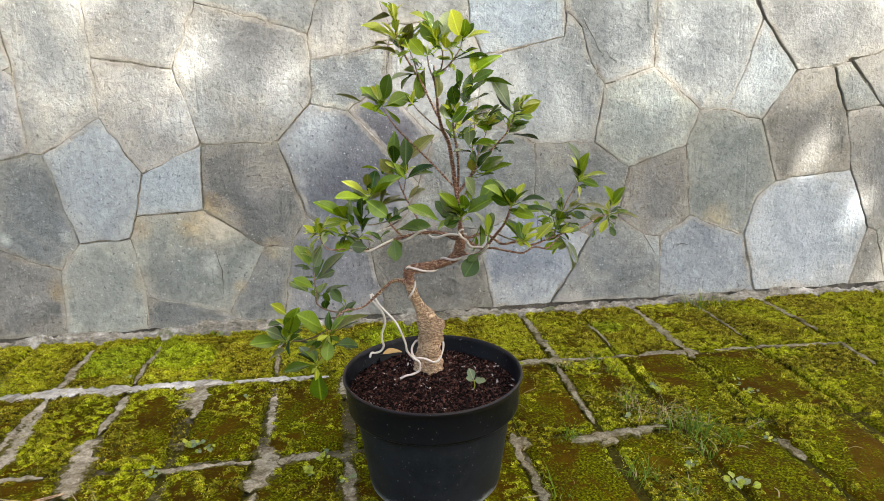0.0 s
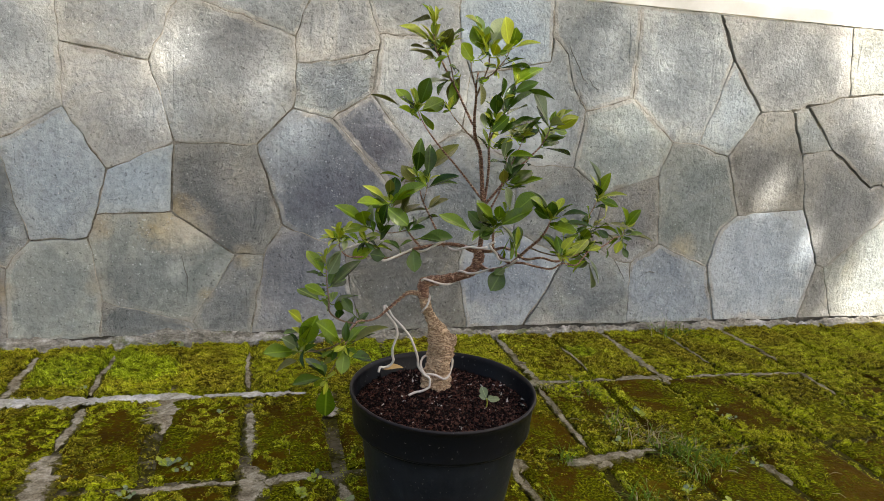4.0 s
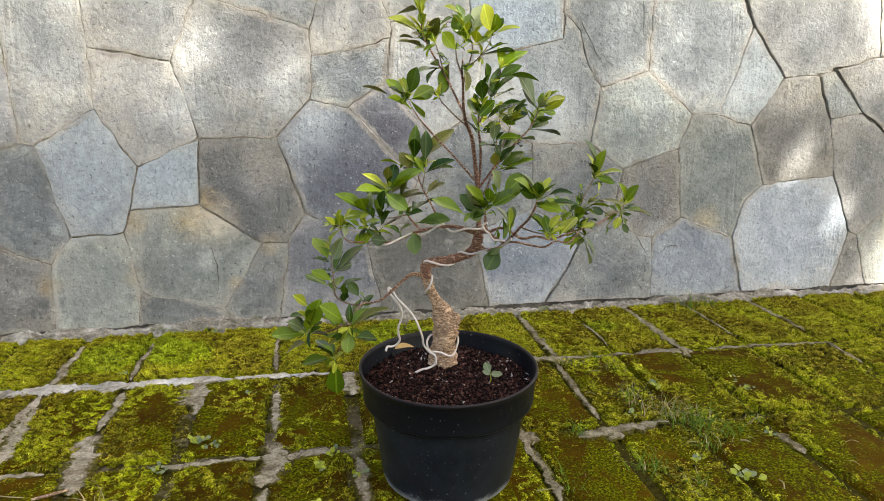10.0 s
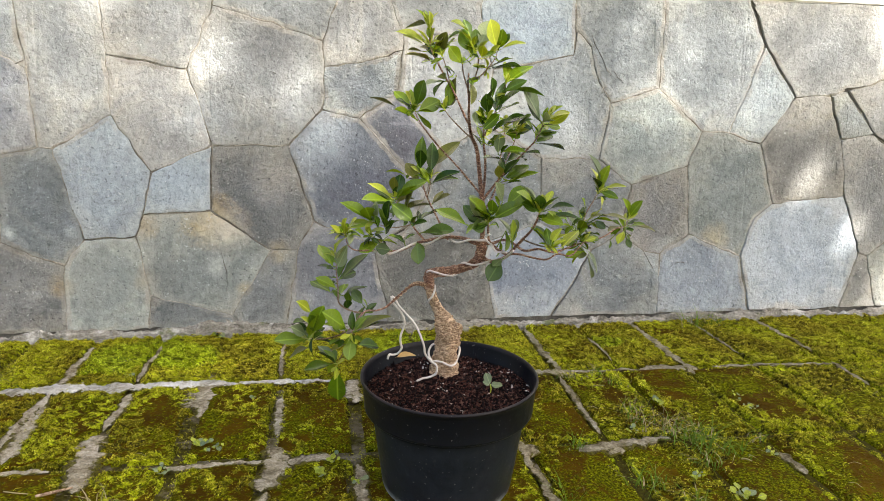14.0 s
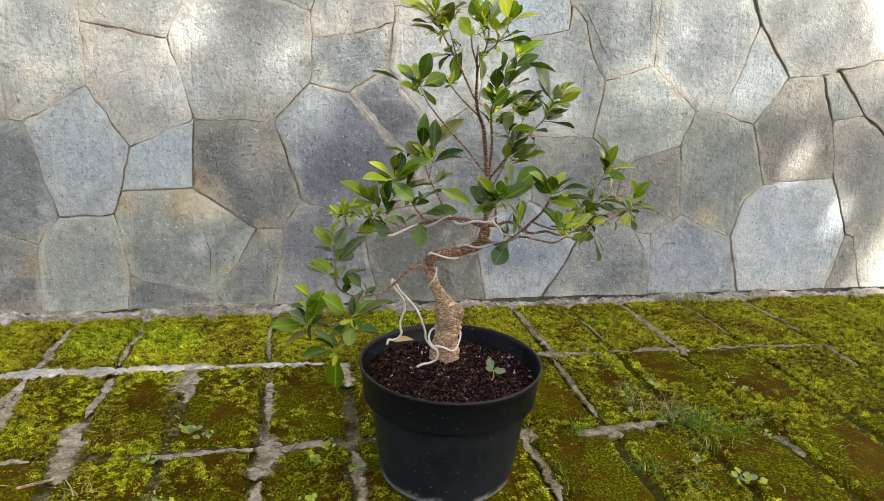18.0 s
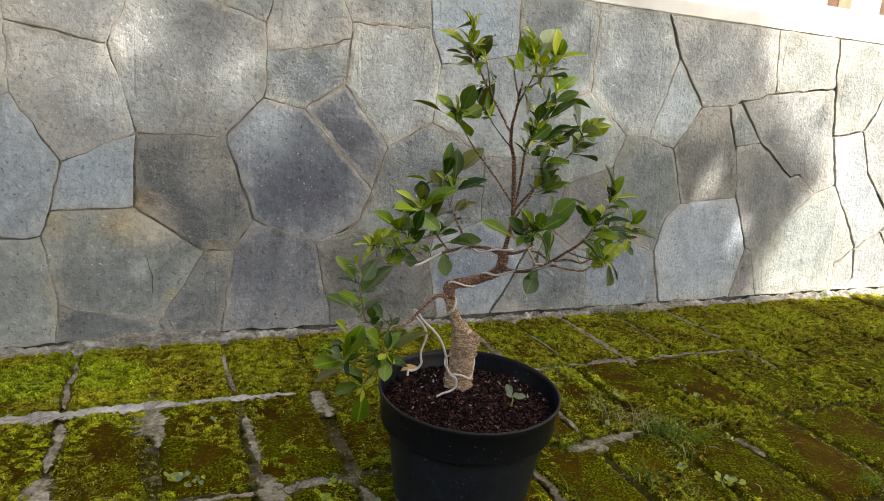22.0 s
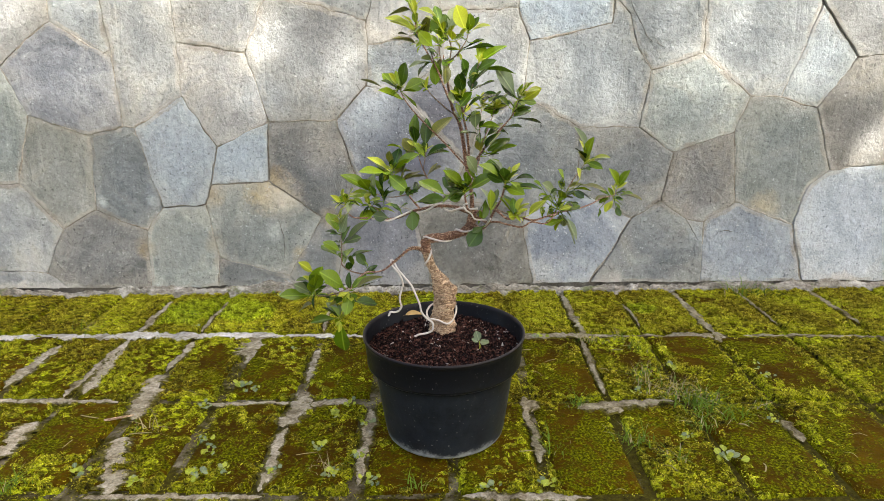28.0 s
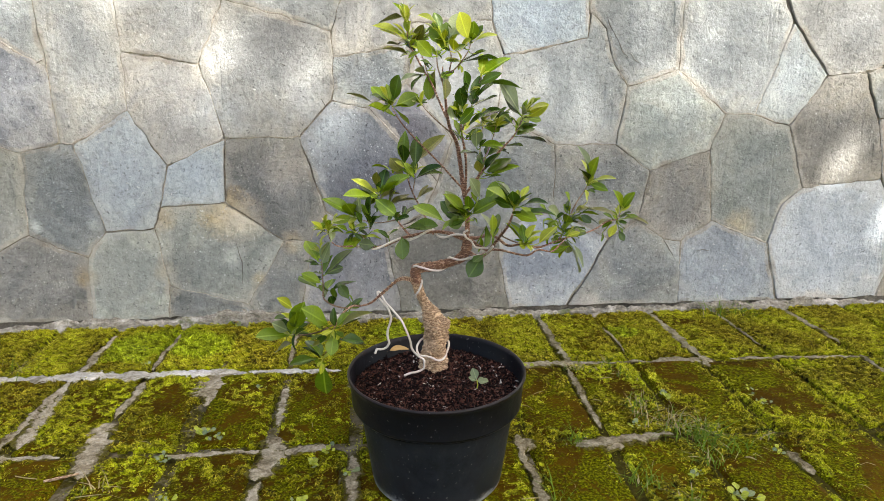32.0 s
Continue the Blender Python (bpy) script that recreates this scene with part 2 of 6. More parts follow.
def joint_mortar_material():
    k = Mat("joint_mortar", 0.9, 0.15)
    c = k.ramp(k.noise(16, 6, 0.8, dist=0.6), (0.32, (0.105, 0.092, 0.070)), (0.48, (0.255, 0.232, 0.19)), (0.66, (0.45, 0.425, 0.375)))
    c = k.mix(0.6, c, k.ramp(k.noise(320, 3, 0.7), (0.3, 0.25), (0.7, 0.75)), "OVERLAY")
    k.bump(k.noise(150, 5, 0.75), 0.7, 0.003)
    return k.done(c)


def foot_material():
    k = Mat("foot_mortar", 0.9)
    c = k.ramp(k.noise(55, 6, 0.8, stretch=(0.5, 1, 1.6)), (0.34, (0.075, 0.066, 0.050)), (0.50, (0.24, 0.22, 0.18)), (0.68, (0.43, 0.41, 0.365)))
    c = k.mix(0.7, c, k.ramp(k.noise(300, 3, 0.7), (0.3, 0.25), (0.7, 0.75)), "OVERLAY")
    c = k.mix(k.ramp(k.noise(13, 6, 0.75, dist=0.5), (0.55, 0.0), (0.63, 0.75)), c, k.ramp(k.noise(90, 5, 0.75), (0.36, (0.26, 0.24, 0.20)), (0.56, (0.60, 0.58, 0.54))))
    c = k.mix(k.ramp(k.noise(40, 4, 0.7, stretch=(0.5, 1, 1)), (0.57, 0.0), (0.66, 0.8)), c, (0.10, 0.12, 0.03))
    k.bump(k.noise(90, 5, 0.7), 0.8, 0.006)
    return k.done(c)


def paver_material():
    k = Mat("mossy_concrete", 0.9, 0.04)
    wet = k.ramp(k.noise(5.5, 4, 0.6), (0.35, (0.040, 0.019, 0.0008)), (0.55, (0.074, 0.037, 0.0010)), (0.75, (0.105, 0.062, 0.0016)))
    wet = k.mix(0.6, wet, k.ramp(k.noise(26, 6, 0.75), (0.3, 0.25), (0.7, 0.75)), "OVERLAY")
    fine = k.noise(170, 4, 0.75)
    green = k.ramp(k.noise(330, 4, 0.8), (0.36, (0.010, 0.010, 0.0008)), (0.50, (0.075, 0.078, 0.0016)), (0.66, (0.28, 0.30, 0.005)))
    mask = k.ramp(k.math("ADD", k.math("MULTIPLY", k.noise(14, 5, 0.75, dist=0.5), 0.7), k.math("MULTIPLY", fine, 0.45)), (0.53, 0.0), (0.62, 1.0))
    c = k.mix(mask, wet, green)
    specks = k.ramp(k.noise(420, 2, 0.6), (0.68, 0.0), (0.74, 0.6))
    c = k.mix(specks, c, (0.24, 0.20, 0.06))
    k.bump(fine, 0.9, 0.005)
    k.bump(k.noise(40, 5, 0.7), 0.5, 0.006)
    return k.done(c, k.ramp(mask, (0.0, 0.78), (1.0, 0.95)))


def bed_material():
    k = Mat("joint_cement", 0.9, 0.12)
    c = k.ramp(k.noise(30, 5, 0.75), (0.3, (0.060, 0.046, 0.024)), (0.5, (0.14, 0.115, 0.072)), (0.72, (0.34, 0.30, 0.22)))
    x = k.t.nodes.new("ShaderNodeSeparateXYZ")
    k.link(k.place, x.inputs[0])
    more = k.ramp(k.math("MULTIPLY", x.outputs[0], 2.0), (0.15, 0.0), (0.75, 0.26))  # the damp end is overgrown
    moss = k.ramp(k.math("ADD", k.noise(19, 6, 0.8), more), (0.42, 0.0), (0.53, 1.0))
    c = k.mix(moss, c, k.ramp(k.noise(160, 3, 0.7), (0.3, (0.018, 0.012, 0.002)), (0.7, (0.085, 0.075, 0.006))))
    k.bump(k.noise(120, 5, 0.75), 0.8, 0.005)
    return k.done(c)


def ground_material():
    k = Mat("mossy_earth", 0.95, 0.1)
    c = k.ramp(k.noise(1.3, 8, 0.7), (0.35, (0.060, 0.036, 0.010)), (0.52, (0.075, 0.070, 0.012)), (0.7, (0.105, 0.110, 0.016)))
    c = k.mix(0.5, c, k.ramp(k.noise(35, 5, 0.75), (0.3, 0.25), (0.7, 0.75)), "OVERLAY")
    k.bump(k.noise(30, 6, 0.75), 0.8, 0.02)
    return k.done(c)


def cement_material(name, low, mid, high, moss):
    k = Mat(name, 0.9, 0.12)
    c = k.ramp(k.noise(32, 8, 0.85, dist=0.6), (0.36, low), (0.48, mid), (0.62, high))
    c = k.mix(0.6, c, k.ramp(k.noise(260, 3, 0.7), (0.3, 0.2), (0.7, 0.8)), "OVERLAY")
    c = k.mix(1.0, c, k.ramp(k.noise(17, 6, 0.8, dist=0.8), (0.34, (0.36, 0.32, 0.25)), (0.47, (0.85, 0.83, 0.78)), (0.62, (1.12, 1.12, 1.12))), "MULTIPLY")
    over = k.math("ADD", k.noise(42, 7, 0.85), k.math("MULTIPLY", k.attr("edge"), 0.36))
    c = k.mix(k.ramp(over, (moss, 0.0), (moss + 0.09, 0.95)), c, k.ramp(k.noise(200, 3, 0.7), (0.35, (0.020, 0.013, 0.002)), (0.65, (0.15, 0.135, 0.008))))
    k.bump(k.noise(110, 6, 0.8), 1.0, 0.005)
    return k.done(c)


def fresh_moss(k):
    """Where a second, greener moss grows, on a few pavers by the wall."""
    most = None
    for x, y, r in ((-0.475, 0.375, 0.10), (-0.37, 0.37, 0.09), (-0.43, 0.40, 0.10), (-0.02, 0.40, 0.10), (0.36, 0.37, 0.05)):
        d = k.t.nodes.new("ShaderNodeVectorMath")
        d.operation = "DISTANCE"
        k.link(k.place, d.inputs[0])
        d.inputs[1].default_value = (x, y, 0)
        f = k.ramp(k.math("ADD", k.math("DIVIDE", d.outputs["Value"], r), k.math("MULTIPLY", k.noise(30, 5, 0.75), 0.7)), (0.85, 0.85), (1.35, 0.0))
        most = f if most is None else k.math("MAXIMUM", most, f)
    return most


def moss_material():
    k = Mat("moss", 0.95, 0.12)
    rnd = k.island()
    patch = k.noise(7, 4, 0.65)
    a = k.ramp(rnd, (0.0, (0.022, 0.025, 0.0006)), (0.5, (0.305, 0.32, 0.007)), (1.0, (0.64, 0.64, 0.06)))
    b = k.ramp(rnd, (0.0, (0.022, 0.016, 0.0006)), (0.5, (0.225, 0.195, 0.005)), (1.0, (0.57, 0.52, 0.05)))
    c = k.mix(k.ramp(patch, (0.42, 0.0), (0.58, 1.0)), b, a)
    c = k.mix(fresh_moss(k), c, k.ramp(rnd, (0.0, (0.016, 0.026, 0.001)), (0.5, (0.24, 0.34, 0.005)), (1.0, (0.64, 0.76, 0.05))))
    return k.done(k.mix(1.0, c, k.mix(1.0, k.ramp(k.noise(34, 4, 0.7), (0.36, (0.6, 0.54, 0.46)), (0.52, 1.0), (0.68, (1.3, 1.25, 1.35))), k.ramp(k.noise(105, 3, 0.6, stretch=(0.8, 1.3, 1)), (0.36, (0.40, 0.34, 0.28)), (0.47, (1.05, 1.03, 1.0)), (0.62, (1.55, 1.55, 1.6))), "MULTIPLY"), "MULTIPLY"))


def moss_mat_material():
    k = Mat("moss_mat", 0.95, 0.12)
    fibre = k.noise(230, 5, 0.8, stretch=(1, 1.0, 1), dist=1.2)
    patch = k.noise(7, 4, 0.65)
    a = k.ramp(fibre, (0.36, (0.010, 0.010, 0.0006)), (0.47, (0.155, 0.182, 0.002)), (0.61, (0.53, 0.61, 0.015)))
    b = k.ramp(fibre, (0.36, (0.012, 0.008, 0.0006)), (0.50, (0.072, 0.066, 0.002)), (0.68, (0.25, 0.235, 0.008)))
    c = k.mix(k.ramp(patch, (0.42, 0.0), (0.58, 1.0)), b, a)
    c = k.mix(fresh_moss(k), c, k.ramp(fibre, (0.36, (0.006, 0.010, 0.0005)), (0.49, (0.14, 0.20, 0.003)), (0.64, (0.46, 0.60, 0.015))))
    c = k.mix(1.0, c, k.ramp(k.noise(105, 3, 0.6, stretch=(0.8, 1.3, 1)), (0.36, (0.30, 0.26, 0.20)), (0.47, (1.05, 1.03, 1.0)), (0.62, (1.75, 1.72, 1.7))), "MULTIPLY")
    k.bump(fibre, 1.0, 0.006)
    k.bump(k.noise(60, 5, 0.75), 0.8, 0.008)
    return k.done(c)


def plastic_material():
    k = Mat("black_plastic", 0.36, 0.2)
    dust = k.ramp(k.noise(38, 8, 0.82, dist=0.4), (0.30, 0.08), (0.76, 0.95))
    z = k.t.nodes.new("ShaderNodeSeparateXYZ")
    k.link(k.place, z.inputs[0])
    low = k.ramp(k.math("ADD", z.outputs[2], k.math("MULTIPLY", k.noise(34, 6, 0.8), 0.034)), (0.0245, 1.0), (0.030, 0.0))
    lip = k.ramp(z.outputs[2], (0.1366, 0.0), (0.1374, 1.0))
    # dust by height, thinned to paint shade under the rim and on the inner wall
    lower = k.ramp(z.outputs[2], (0.02, 1.0), (0.088, 0.9), (0.0945, 0.1), (0.0985, 0.3), (0.112, 0.06))
    specks = k.ramp(k.noise(230, 2, 0.6), (0.69, 0.0), (0.73, 1.0))
    scuff = k.ramp(k.noise(120, 5, 0.8, stretch=(1, 1, 0.5)), (0.60, 0.0), (0.72, 0.5))
    c = k.mix(k.math("MULTIPLY", dust, lower), (0.0030, 0.0036, 0.0058), (0.023, 0.029, 0.037))
    c = k.mix(scuff, c, (0.038, 0.043, 0.046))
    c = k.mix(k.math("MULTIPLY", specks, 0.4), c, (0.24, 0.24, 0.23))
    c = k.mix(k.math("MULTIPLY", low, 0.72), c, (0.36, 0.38, 0.38))
    c = k.mix(k.math("MULTIPLY", lip, 0.7), c, (0.085, 0.062, 0.058))
    k.bump(k.noise(60, 4, 0.6), 0.12, 0.003)
    return k.done(c, k.ramp(dust, (0.0, 0.26), (1.0, 0.55)))


def soil_material():
    k = Mat("soil", 0.9, 0.12)
    c = k.ramp(k.noise(240, 5, 0.8), (0.3, (0.003, 0.0012, 0.001)), (0.55, (0.011, 0.004, 0.003)), (0.8, (0.045, 0.017, 0.012)))
    k.bump(k.noise(200, 5, 0.8), 1.0, 0.006)
    return k.done(c)


def grain_material():
    k = Mat("soil_grains", 0.85, 0.12)
    c = k.ramp(k.island(), (0.0, (0.003, 0.0013, 0.001)), (0.6, (0.009, 0.0034, 0.0026)), (0.86, (0.085, 0.034, 0.024)), (0.987, (0.12, 0.06, 0.045)), (0.991, (0.50, 0.46, 0.42)))
    return k.done(c)


def bark_material(name, dark, light, scale, grain=(0.75, 0.75, 1.9), flecks=0.45):
    k = Mat(name, 0.8)
    n = k.noise(scale, 4, 0.65, stretch=grain, dist=1.3)
    net = k.ramp(n, (0.41, 1.0), (0.465, 0.2), (0.495, 0.0), (0.525, 0.3), (0.58, 1.0))
    c = k.mix(net, dark, light)
    c = k.mix(k.ramp(k.noise(scale * 0.25, 4, 0.7), (0.46, 0.0), (0.66, 0.4)), c, tuple((2 * a + b) / 3 for a, b in zip(dark, light)))
    dots = k.ramp(k.noise(scale * 1.5, 2, 0.5, stretch=(0.6, 0.6, 1.5)), (0.56, 0.0), (0.61, 1.0))
    c = k.mix(k.math("MULTIPLY", dots, flecks), c, tuple(min(0.78, v * 0.9 + 0.20 * w) for v, w in zip(light, (1, 0.86, 0.68))))
    k.bump(net, 0.6, 0.003)
    k.bump(dots, 0.8, 0.003)
    return k.done(c)


def leaf_material(name, dark, mid, light, rough):
    k = Mat(name, rough)
    xyz = k.t.nodes.new("ShaderNodeSeparateXYZ")
    k.link(k.co.outputs["Object"], xyz.inputs[0])
    rib = k.ramp(k.math("ABSOLUTE", xyz.outputs[0]), (0.006, 1.0), (0.028, 0.0))
    veins = k.noise(7, 2, 0.5, coord="Object", stretch=(1.2, 5.0, 1))
    c = k.ramp(k.random(), (0.0, dark), (0.5, mid), (1.0, light))
    c = k.mix(0.5, c, k.ramp(veins, (0.3, 0.36), (0.7, 0.62)), "OVERLAY")
    c = k.mix(k.math("MULTIPLY", rib, 0.45), c, tuple(min(1, v * 2.2 + 0.02) for v in mid))
    k.bump(veins, 0.15, 0.02)
    k.b.inputs["Specular IOR Level"].default_value = 0.45
    k.done(c)
    tr = k.node("ShaderNodeBsdfTranslucent")
    k.link(k.mix(1.0, c, (1.0, 1.0, 0.45), "MULTIPLY"), tr.inputs[0])
    ms = k.node("ShaderNodeMixShader", Fac=0.24)
    k.link(k.b.outputs[0], ms.inputs[1])
    k.link(tr.outputs[0], ms.inputs[2])
    k.link(ms.outputs[0], k.t.nodes["Material Output"].inputs[0])
    return k.m


def plain_material(name, colour, rough=0.6, scale=60, amount=0.25, metal=0.0):
    k = Mat(name, rough, 0.5 if metal else 0.15)
    k.b.inputs["Metallic"].default_value = metal
    n = k.noise(scale, 4, 0.7)
    c = k.mix(amount, colour, k.ramp(n, (0.25, 0.2), (0.75, 0.8)), "OVERLAY")
    k.bump(n, 0.25, 0.001)
    return k.done(c)


GROUND = ground_material()
DULL_CEMENT = cement_material("dull_cement", (0.12, 0.095, 0.05), (0.28, 0.245, 0.165), (0.46, 0.42, 0.32), 0.62)
WHITE_CEMENT = cement_material("white_cement", (0.30, 0.275, 0.22), (0.62, 0.59, 0.53), (0.80, 0.78, 0.73), 0.74)
MOSS_MAT, JOINT_MORTAR = moss_mat_material(), joint_mortar_material()
MORTAR, FOOT, PAVER, BED, CEMENT, MOSS = mortar_material(), foot_material(), paver_material(), bed_material(), cement_material("pale_cement", (0.14, 0.108, 0.062), (0.40, 0.35, 0.255), (0.63, 0.57, 0.46), 0.59), moss_material()
PLASTIC, SOIL, GRAINS = plastic_material(), soil_material(), grain_material()
TRUNK = bark_material("trunk_bark", (0.185, 0.098, 0.048), (0.66, 0.47, 0.30), 200, (0.55, 0.55, 1.7))
BARK = bark_material("branch_bark", (0.080, 0.028, 0.018), (0.36, 0.19, 0.115), 300, flecks=0.85)
TWIG = bark_material("twig_bark", (0.085, 0.045, 0.026), (0.24, 0.155, 0.085), 420)
LEAF_OLD = leaf_material("leaf_dark", (0.018, 0.050, 0.006), (0.044, 0.092, 0.008), (0.085, 0.145, 0.010), 0.24)
LEAF_MID = leaf_material("leaf_green", (0.075, 0.145, 0.007), (0.14, 0.225, 0.009), (0.21, 0.29, 0.015), 0.26)
LEAF_NEW = leaf_material("leaf_young", (0.23, 0.28, 0.012), (0.33, 0.385, 0.02), (0.43, 0.48, 0.06), 0.32)
# pale tone of undersides, seedling and weeds; also sky sheen painted on leaves
LEAF_PALE = leaf_material("leaf_pale_sheen", (0.105, 0.15, 0.075), (0.17, 0.215, 0.11), (0.27, 0.32, 0.15), 0.38)
LEAF_OLIVE = leaf_material("leaf_olive", (0.058, 0.066, 0.010), (0.10, 0.108, 0.013), (0.155, 0.16, 0.020), 0.3)
WIRE = plain_material("aluminium_wire", (0.60, 0.55, 0.51), 0.4, 300, 0.3, 0.2)
DRY = plain_material("dry_leaf", (0.50, 0.33, 0.13), 0.7, 80, 0.4)
GRASS = plain_material("grass_blade", (0.115, 0.19, 0.016), 0.8, 40, 0.4)
STRAW = plain_material("straw", (0.34, 0.28, 0.14), 0.8, 60, 0.4)
CAP = plain_material("cap_concrete", (0.74, 0.71, 0.66), 0.85, 14, 0.35)
WHITE = plain_material("white_plaster", (0.82, 0.79, 0.76), 0.8, 8, 0.15)
WOOD = plain_material("fence_wood", (0.27, 0.175, 0.115), 0.6, 30, 0.4)


# ---- builders ----
def part(name, bm, material, parent=None, label="", smooth=False):
    me = bpy.data.meshes.new(name)
    bm.to_mesh(me)
    bm.free()
    me.materials.append(material)
    if smooth:
        for p in me.polygons:
            p.use_smooth = True
    ob = new(name, me)
    ob.parent = parent
    if label:
        ob["label"] = label
    return ob


def raw(name, verts, faces, material, parent=None, smooth=False):
    me = bpy.data.meshes.new(name)
    me.from_pydata(verts, [], faces)
    me.materials.append(material)
    if smooth:
        for p in me.polygons:
            p.use_smooth = True
    ob = new(name, me)
    ob.parent = parent
    return ob


def shared(name, me, parent, m):
    ob = new(name, me)
    ob.parent = parent
    ob.matrix_basis = m
    return ob


def empty(name, label, category, kind="", at=(0, 0, 0)):
    ob = new(name)
    ob.location = at
    return tagged(ob, label, category, "", kind)


def slab(bm, lo, hi, bevel=0.0):
    """A box between two corners, with bevelled edges."""
    r = bmesh.ops.create_cube(bm, size=1)
    c, s = [(a + b) / 2 for a, b in zip(lo, hi)], [b - a for a, b in zip(lo, hi)]
    for v in r["verts"]:
        v.co = Vector([c[i] + v.co[i] * s[i] for i in range(3)])
    if bevel:
        edges = {e for v in r["verts"] for e in v.link_edges}
        bmesh.ops.bevel(bm, geom=list(edges), offset=bevel, segments=2, affect="EDGES")
    return bm


def smooth_path(points, steps=6):
    """Catmull-Rom through (x, y, z, radius)."""
    p = [np.array(q, float) for q in points]
    p = [2 * p[0] - p[1]] + p + [2 * p[-1] - p[-2]]
    out = []
    for i in range(1, len(p) - 2):
        for s in range(steps):
            u = s / steps
            out.append(0.5 * (2 * p[i] + (p[i + 1] - p[i - 1]) * u + (2 * p[i - 1] - 5 * p[i] + 4 * p[i + 1] - p[i + 2]) * u * u + (3 * p[i] - p[i - 1] - 3 * p[i + 1] + p[i + 2]) * u ** 3))
    out.append(p[-2])
    return out


def tube(bm, path, sides=8, rough=0.0, seed=0.0):
    """A closed tube along (x, y, z, radius) rows, with uneven bark where rough > 0."""
    rings, up = [], Vector((0.3, 0.2, 1)).normalized()
    pts = [Vector(q[:3]) for q in path]
    side = None
    for i, q in enumerate(path):
        d = (pts[min(i + 1, len(pts) - 1)] - pts[max(i - 1, 0)]).normalized()
        side = (side - d * side.dot(d)).normalized() if side else d.cross(up if abs(d.dot(up)) < 0.95 else Vector((1, 0, 0))).normalized()
        other = d.cross(side)
        ring = []
        for k in range(sides):
            a = 2 * math.pi * k / sides
            way = side * math.cos(a) + other * math.sin(a)
            r = q[3] * (1 + rough * (0.6 * noise.noise(Vector((pts[i] + way * q[3]) * 75) + Vector((seed, 0, 0))) + 0.45 * noise.noise((pts[i] + way * q[3]) * 330)))
            ring.append(bm.verts.new(pts[i] + way * r))
        rings.append(ring)
    for a, b in zip(rings, rings[1:]):
        for k in range(sides):
            bm.faces.new((a[k], a[(k + 1) % sides], b[(k + 1) % sides], b[k]))
    bm.faces.new(rings[0][::-1])
    bm.faces.new(rings[-1])
    return bm


def lathe(bm, profile, sides=72):
    rings = [[bm.verts.new((r * math.cos(2 * math.pi * k / sides), r * math.sin(2 * math.pi * k / sides), z)) for k in range(sides)] for r, z in profile]
    for a, b in zip(rings, rings[1:]):
        for k in range(sides):
            bm.faces.new((a[k], a[(k + 1) % sides], b[(k + 1) % sides], b[k]))
    bm.faces.new(rings[0][::-1])
    bm.faces.new(rings[-1])
    return bm


# ---- the stone wall ----


def on_wall(x, z, out=0.0):
    return Vector((x, WALL_Y + LEAN_BACK * z - out, z))


# junctions of the joints, course by course: place along the wall and height
UPPER = dict(
    a1=(-1.02, 0.47), a2=(-0.735, TOP), a3=(-0.64, TOP), a4=(-0.505, TOP), a5=(-0.319, TOP), a6=(-0.107, TOP), a7=(-0.03, TOP), a8=(0.137, TOP), a9=(0.312, TOP),
    a10=(0.487, TOP), a11=(0.66, TOP), a12=(0.97, TOP), a13=(1.164, TOP), a14=(1.374, TOP), a15=(1.62, TOP), a0=(-1.02, TOP),
    b1=(-0.731, 0.525), b2=(-0.799, 0.478), b3=(-0.837, 0.445), b4=(-0.623, 0.459), b5=(-0.497, 0.485), b6=(-0.371, 0.465), b7=(-0.343, 0.531),
    b8=(-0.325, 0.571), b9=(-0.142, 0.519), b10=(-0.14, 0.476), b11=(-0.056, 0.489), b12=(-0.003, 0.507), b13=(-0.002, 0.534), b14=(-0.018, 0.574),
    b15=(0.14, 0.537), b16=(0.162, 0.479), b17=(0.313, 0.508), b18=(0.317, 0.55), b19=(0.346, 0.523), b20=(0.364, 0.461),
)
MIDDLE = dict(
    c1=(-0.795, 0.355), c2=(-0.68, 0.316), c3=(-0.615, 0.333), c4=(-0.592, 0.330), c5=(-0.497, 0.387), c6=(-0.437, 0.292), c7=(-0.335, 0.338), c8=(-0.204, 0.340),
    c9=(-0.146, 0.402), c10=(-0.08, 0.388), c11=(-0.014, 0.432), c12=(0.068, 0.332), c13=(0.04, 0.256), c14=(0.15, 0.38), c15=(0.258, 0.321), c16=(0.371, 0.319),
    c17=(0.39, 0.423), c18=(0.484, 0.453), c19=(0.579, 0.375), c20=(0.552, 0.308), c21=(0.438, 0.272), c22=(0.635, 0.371), c23=(0.704, 0.351), c24=(0.771, 0.441),
    c25=(0.698, 0.538), c26=(0.74, 0.234), c27=(0.848, 0.447), c28=(0.884, 0.458), c29=(0.98, 0.482), c30=(0.954, 0.373), c31=(0.88, 0.361), c32=(0.898, 0.250),
    c33=(1.172, 0.506), c34=(1.189, 0.396), c35=(1.217, 0.282), c36=(1.15, 0.26), c37=(1.091, 0.303), c38=(1.063, 0.297), c39=(1.29, 0.413), c40=(1.331, 0.466),
    c41=(1.361, 0.516), c42=(1.328, 0.314), c43=(1.39, 0.252), c44=(1.484, 0.232), c45=(1.60, 0.33),
)
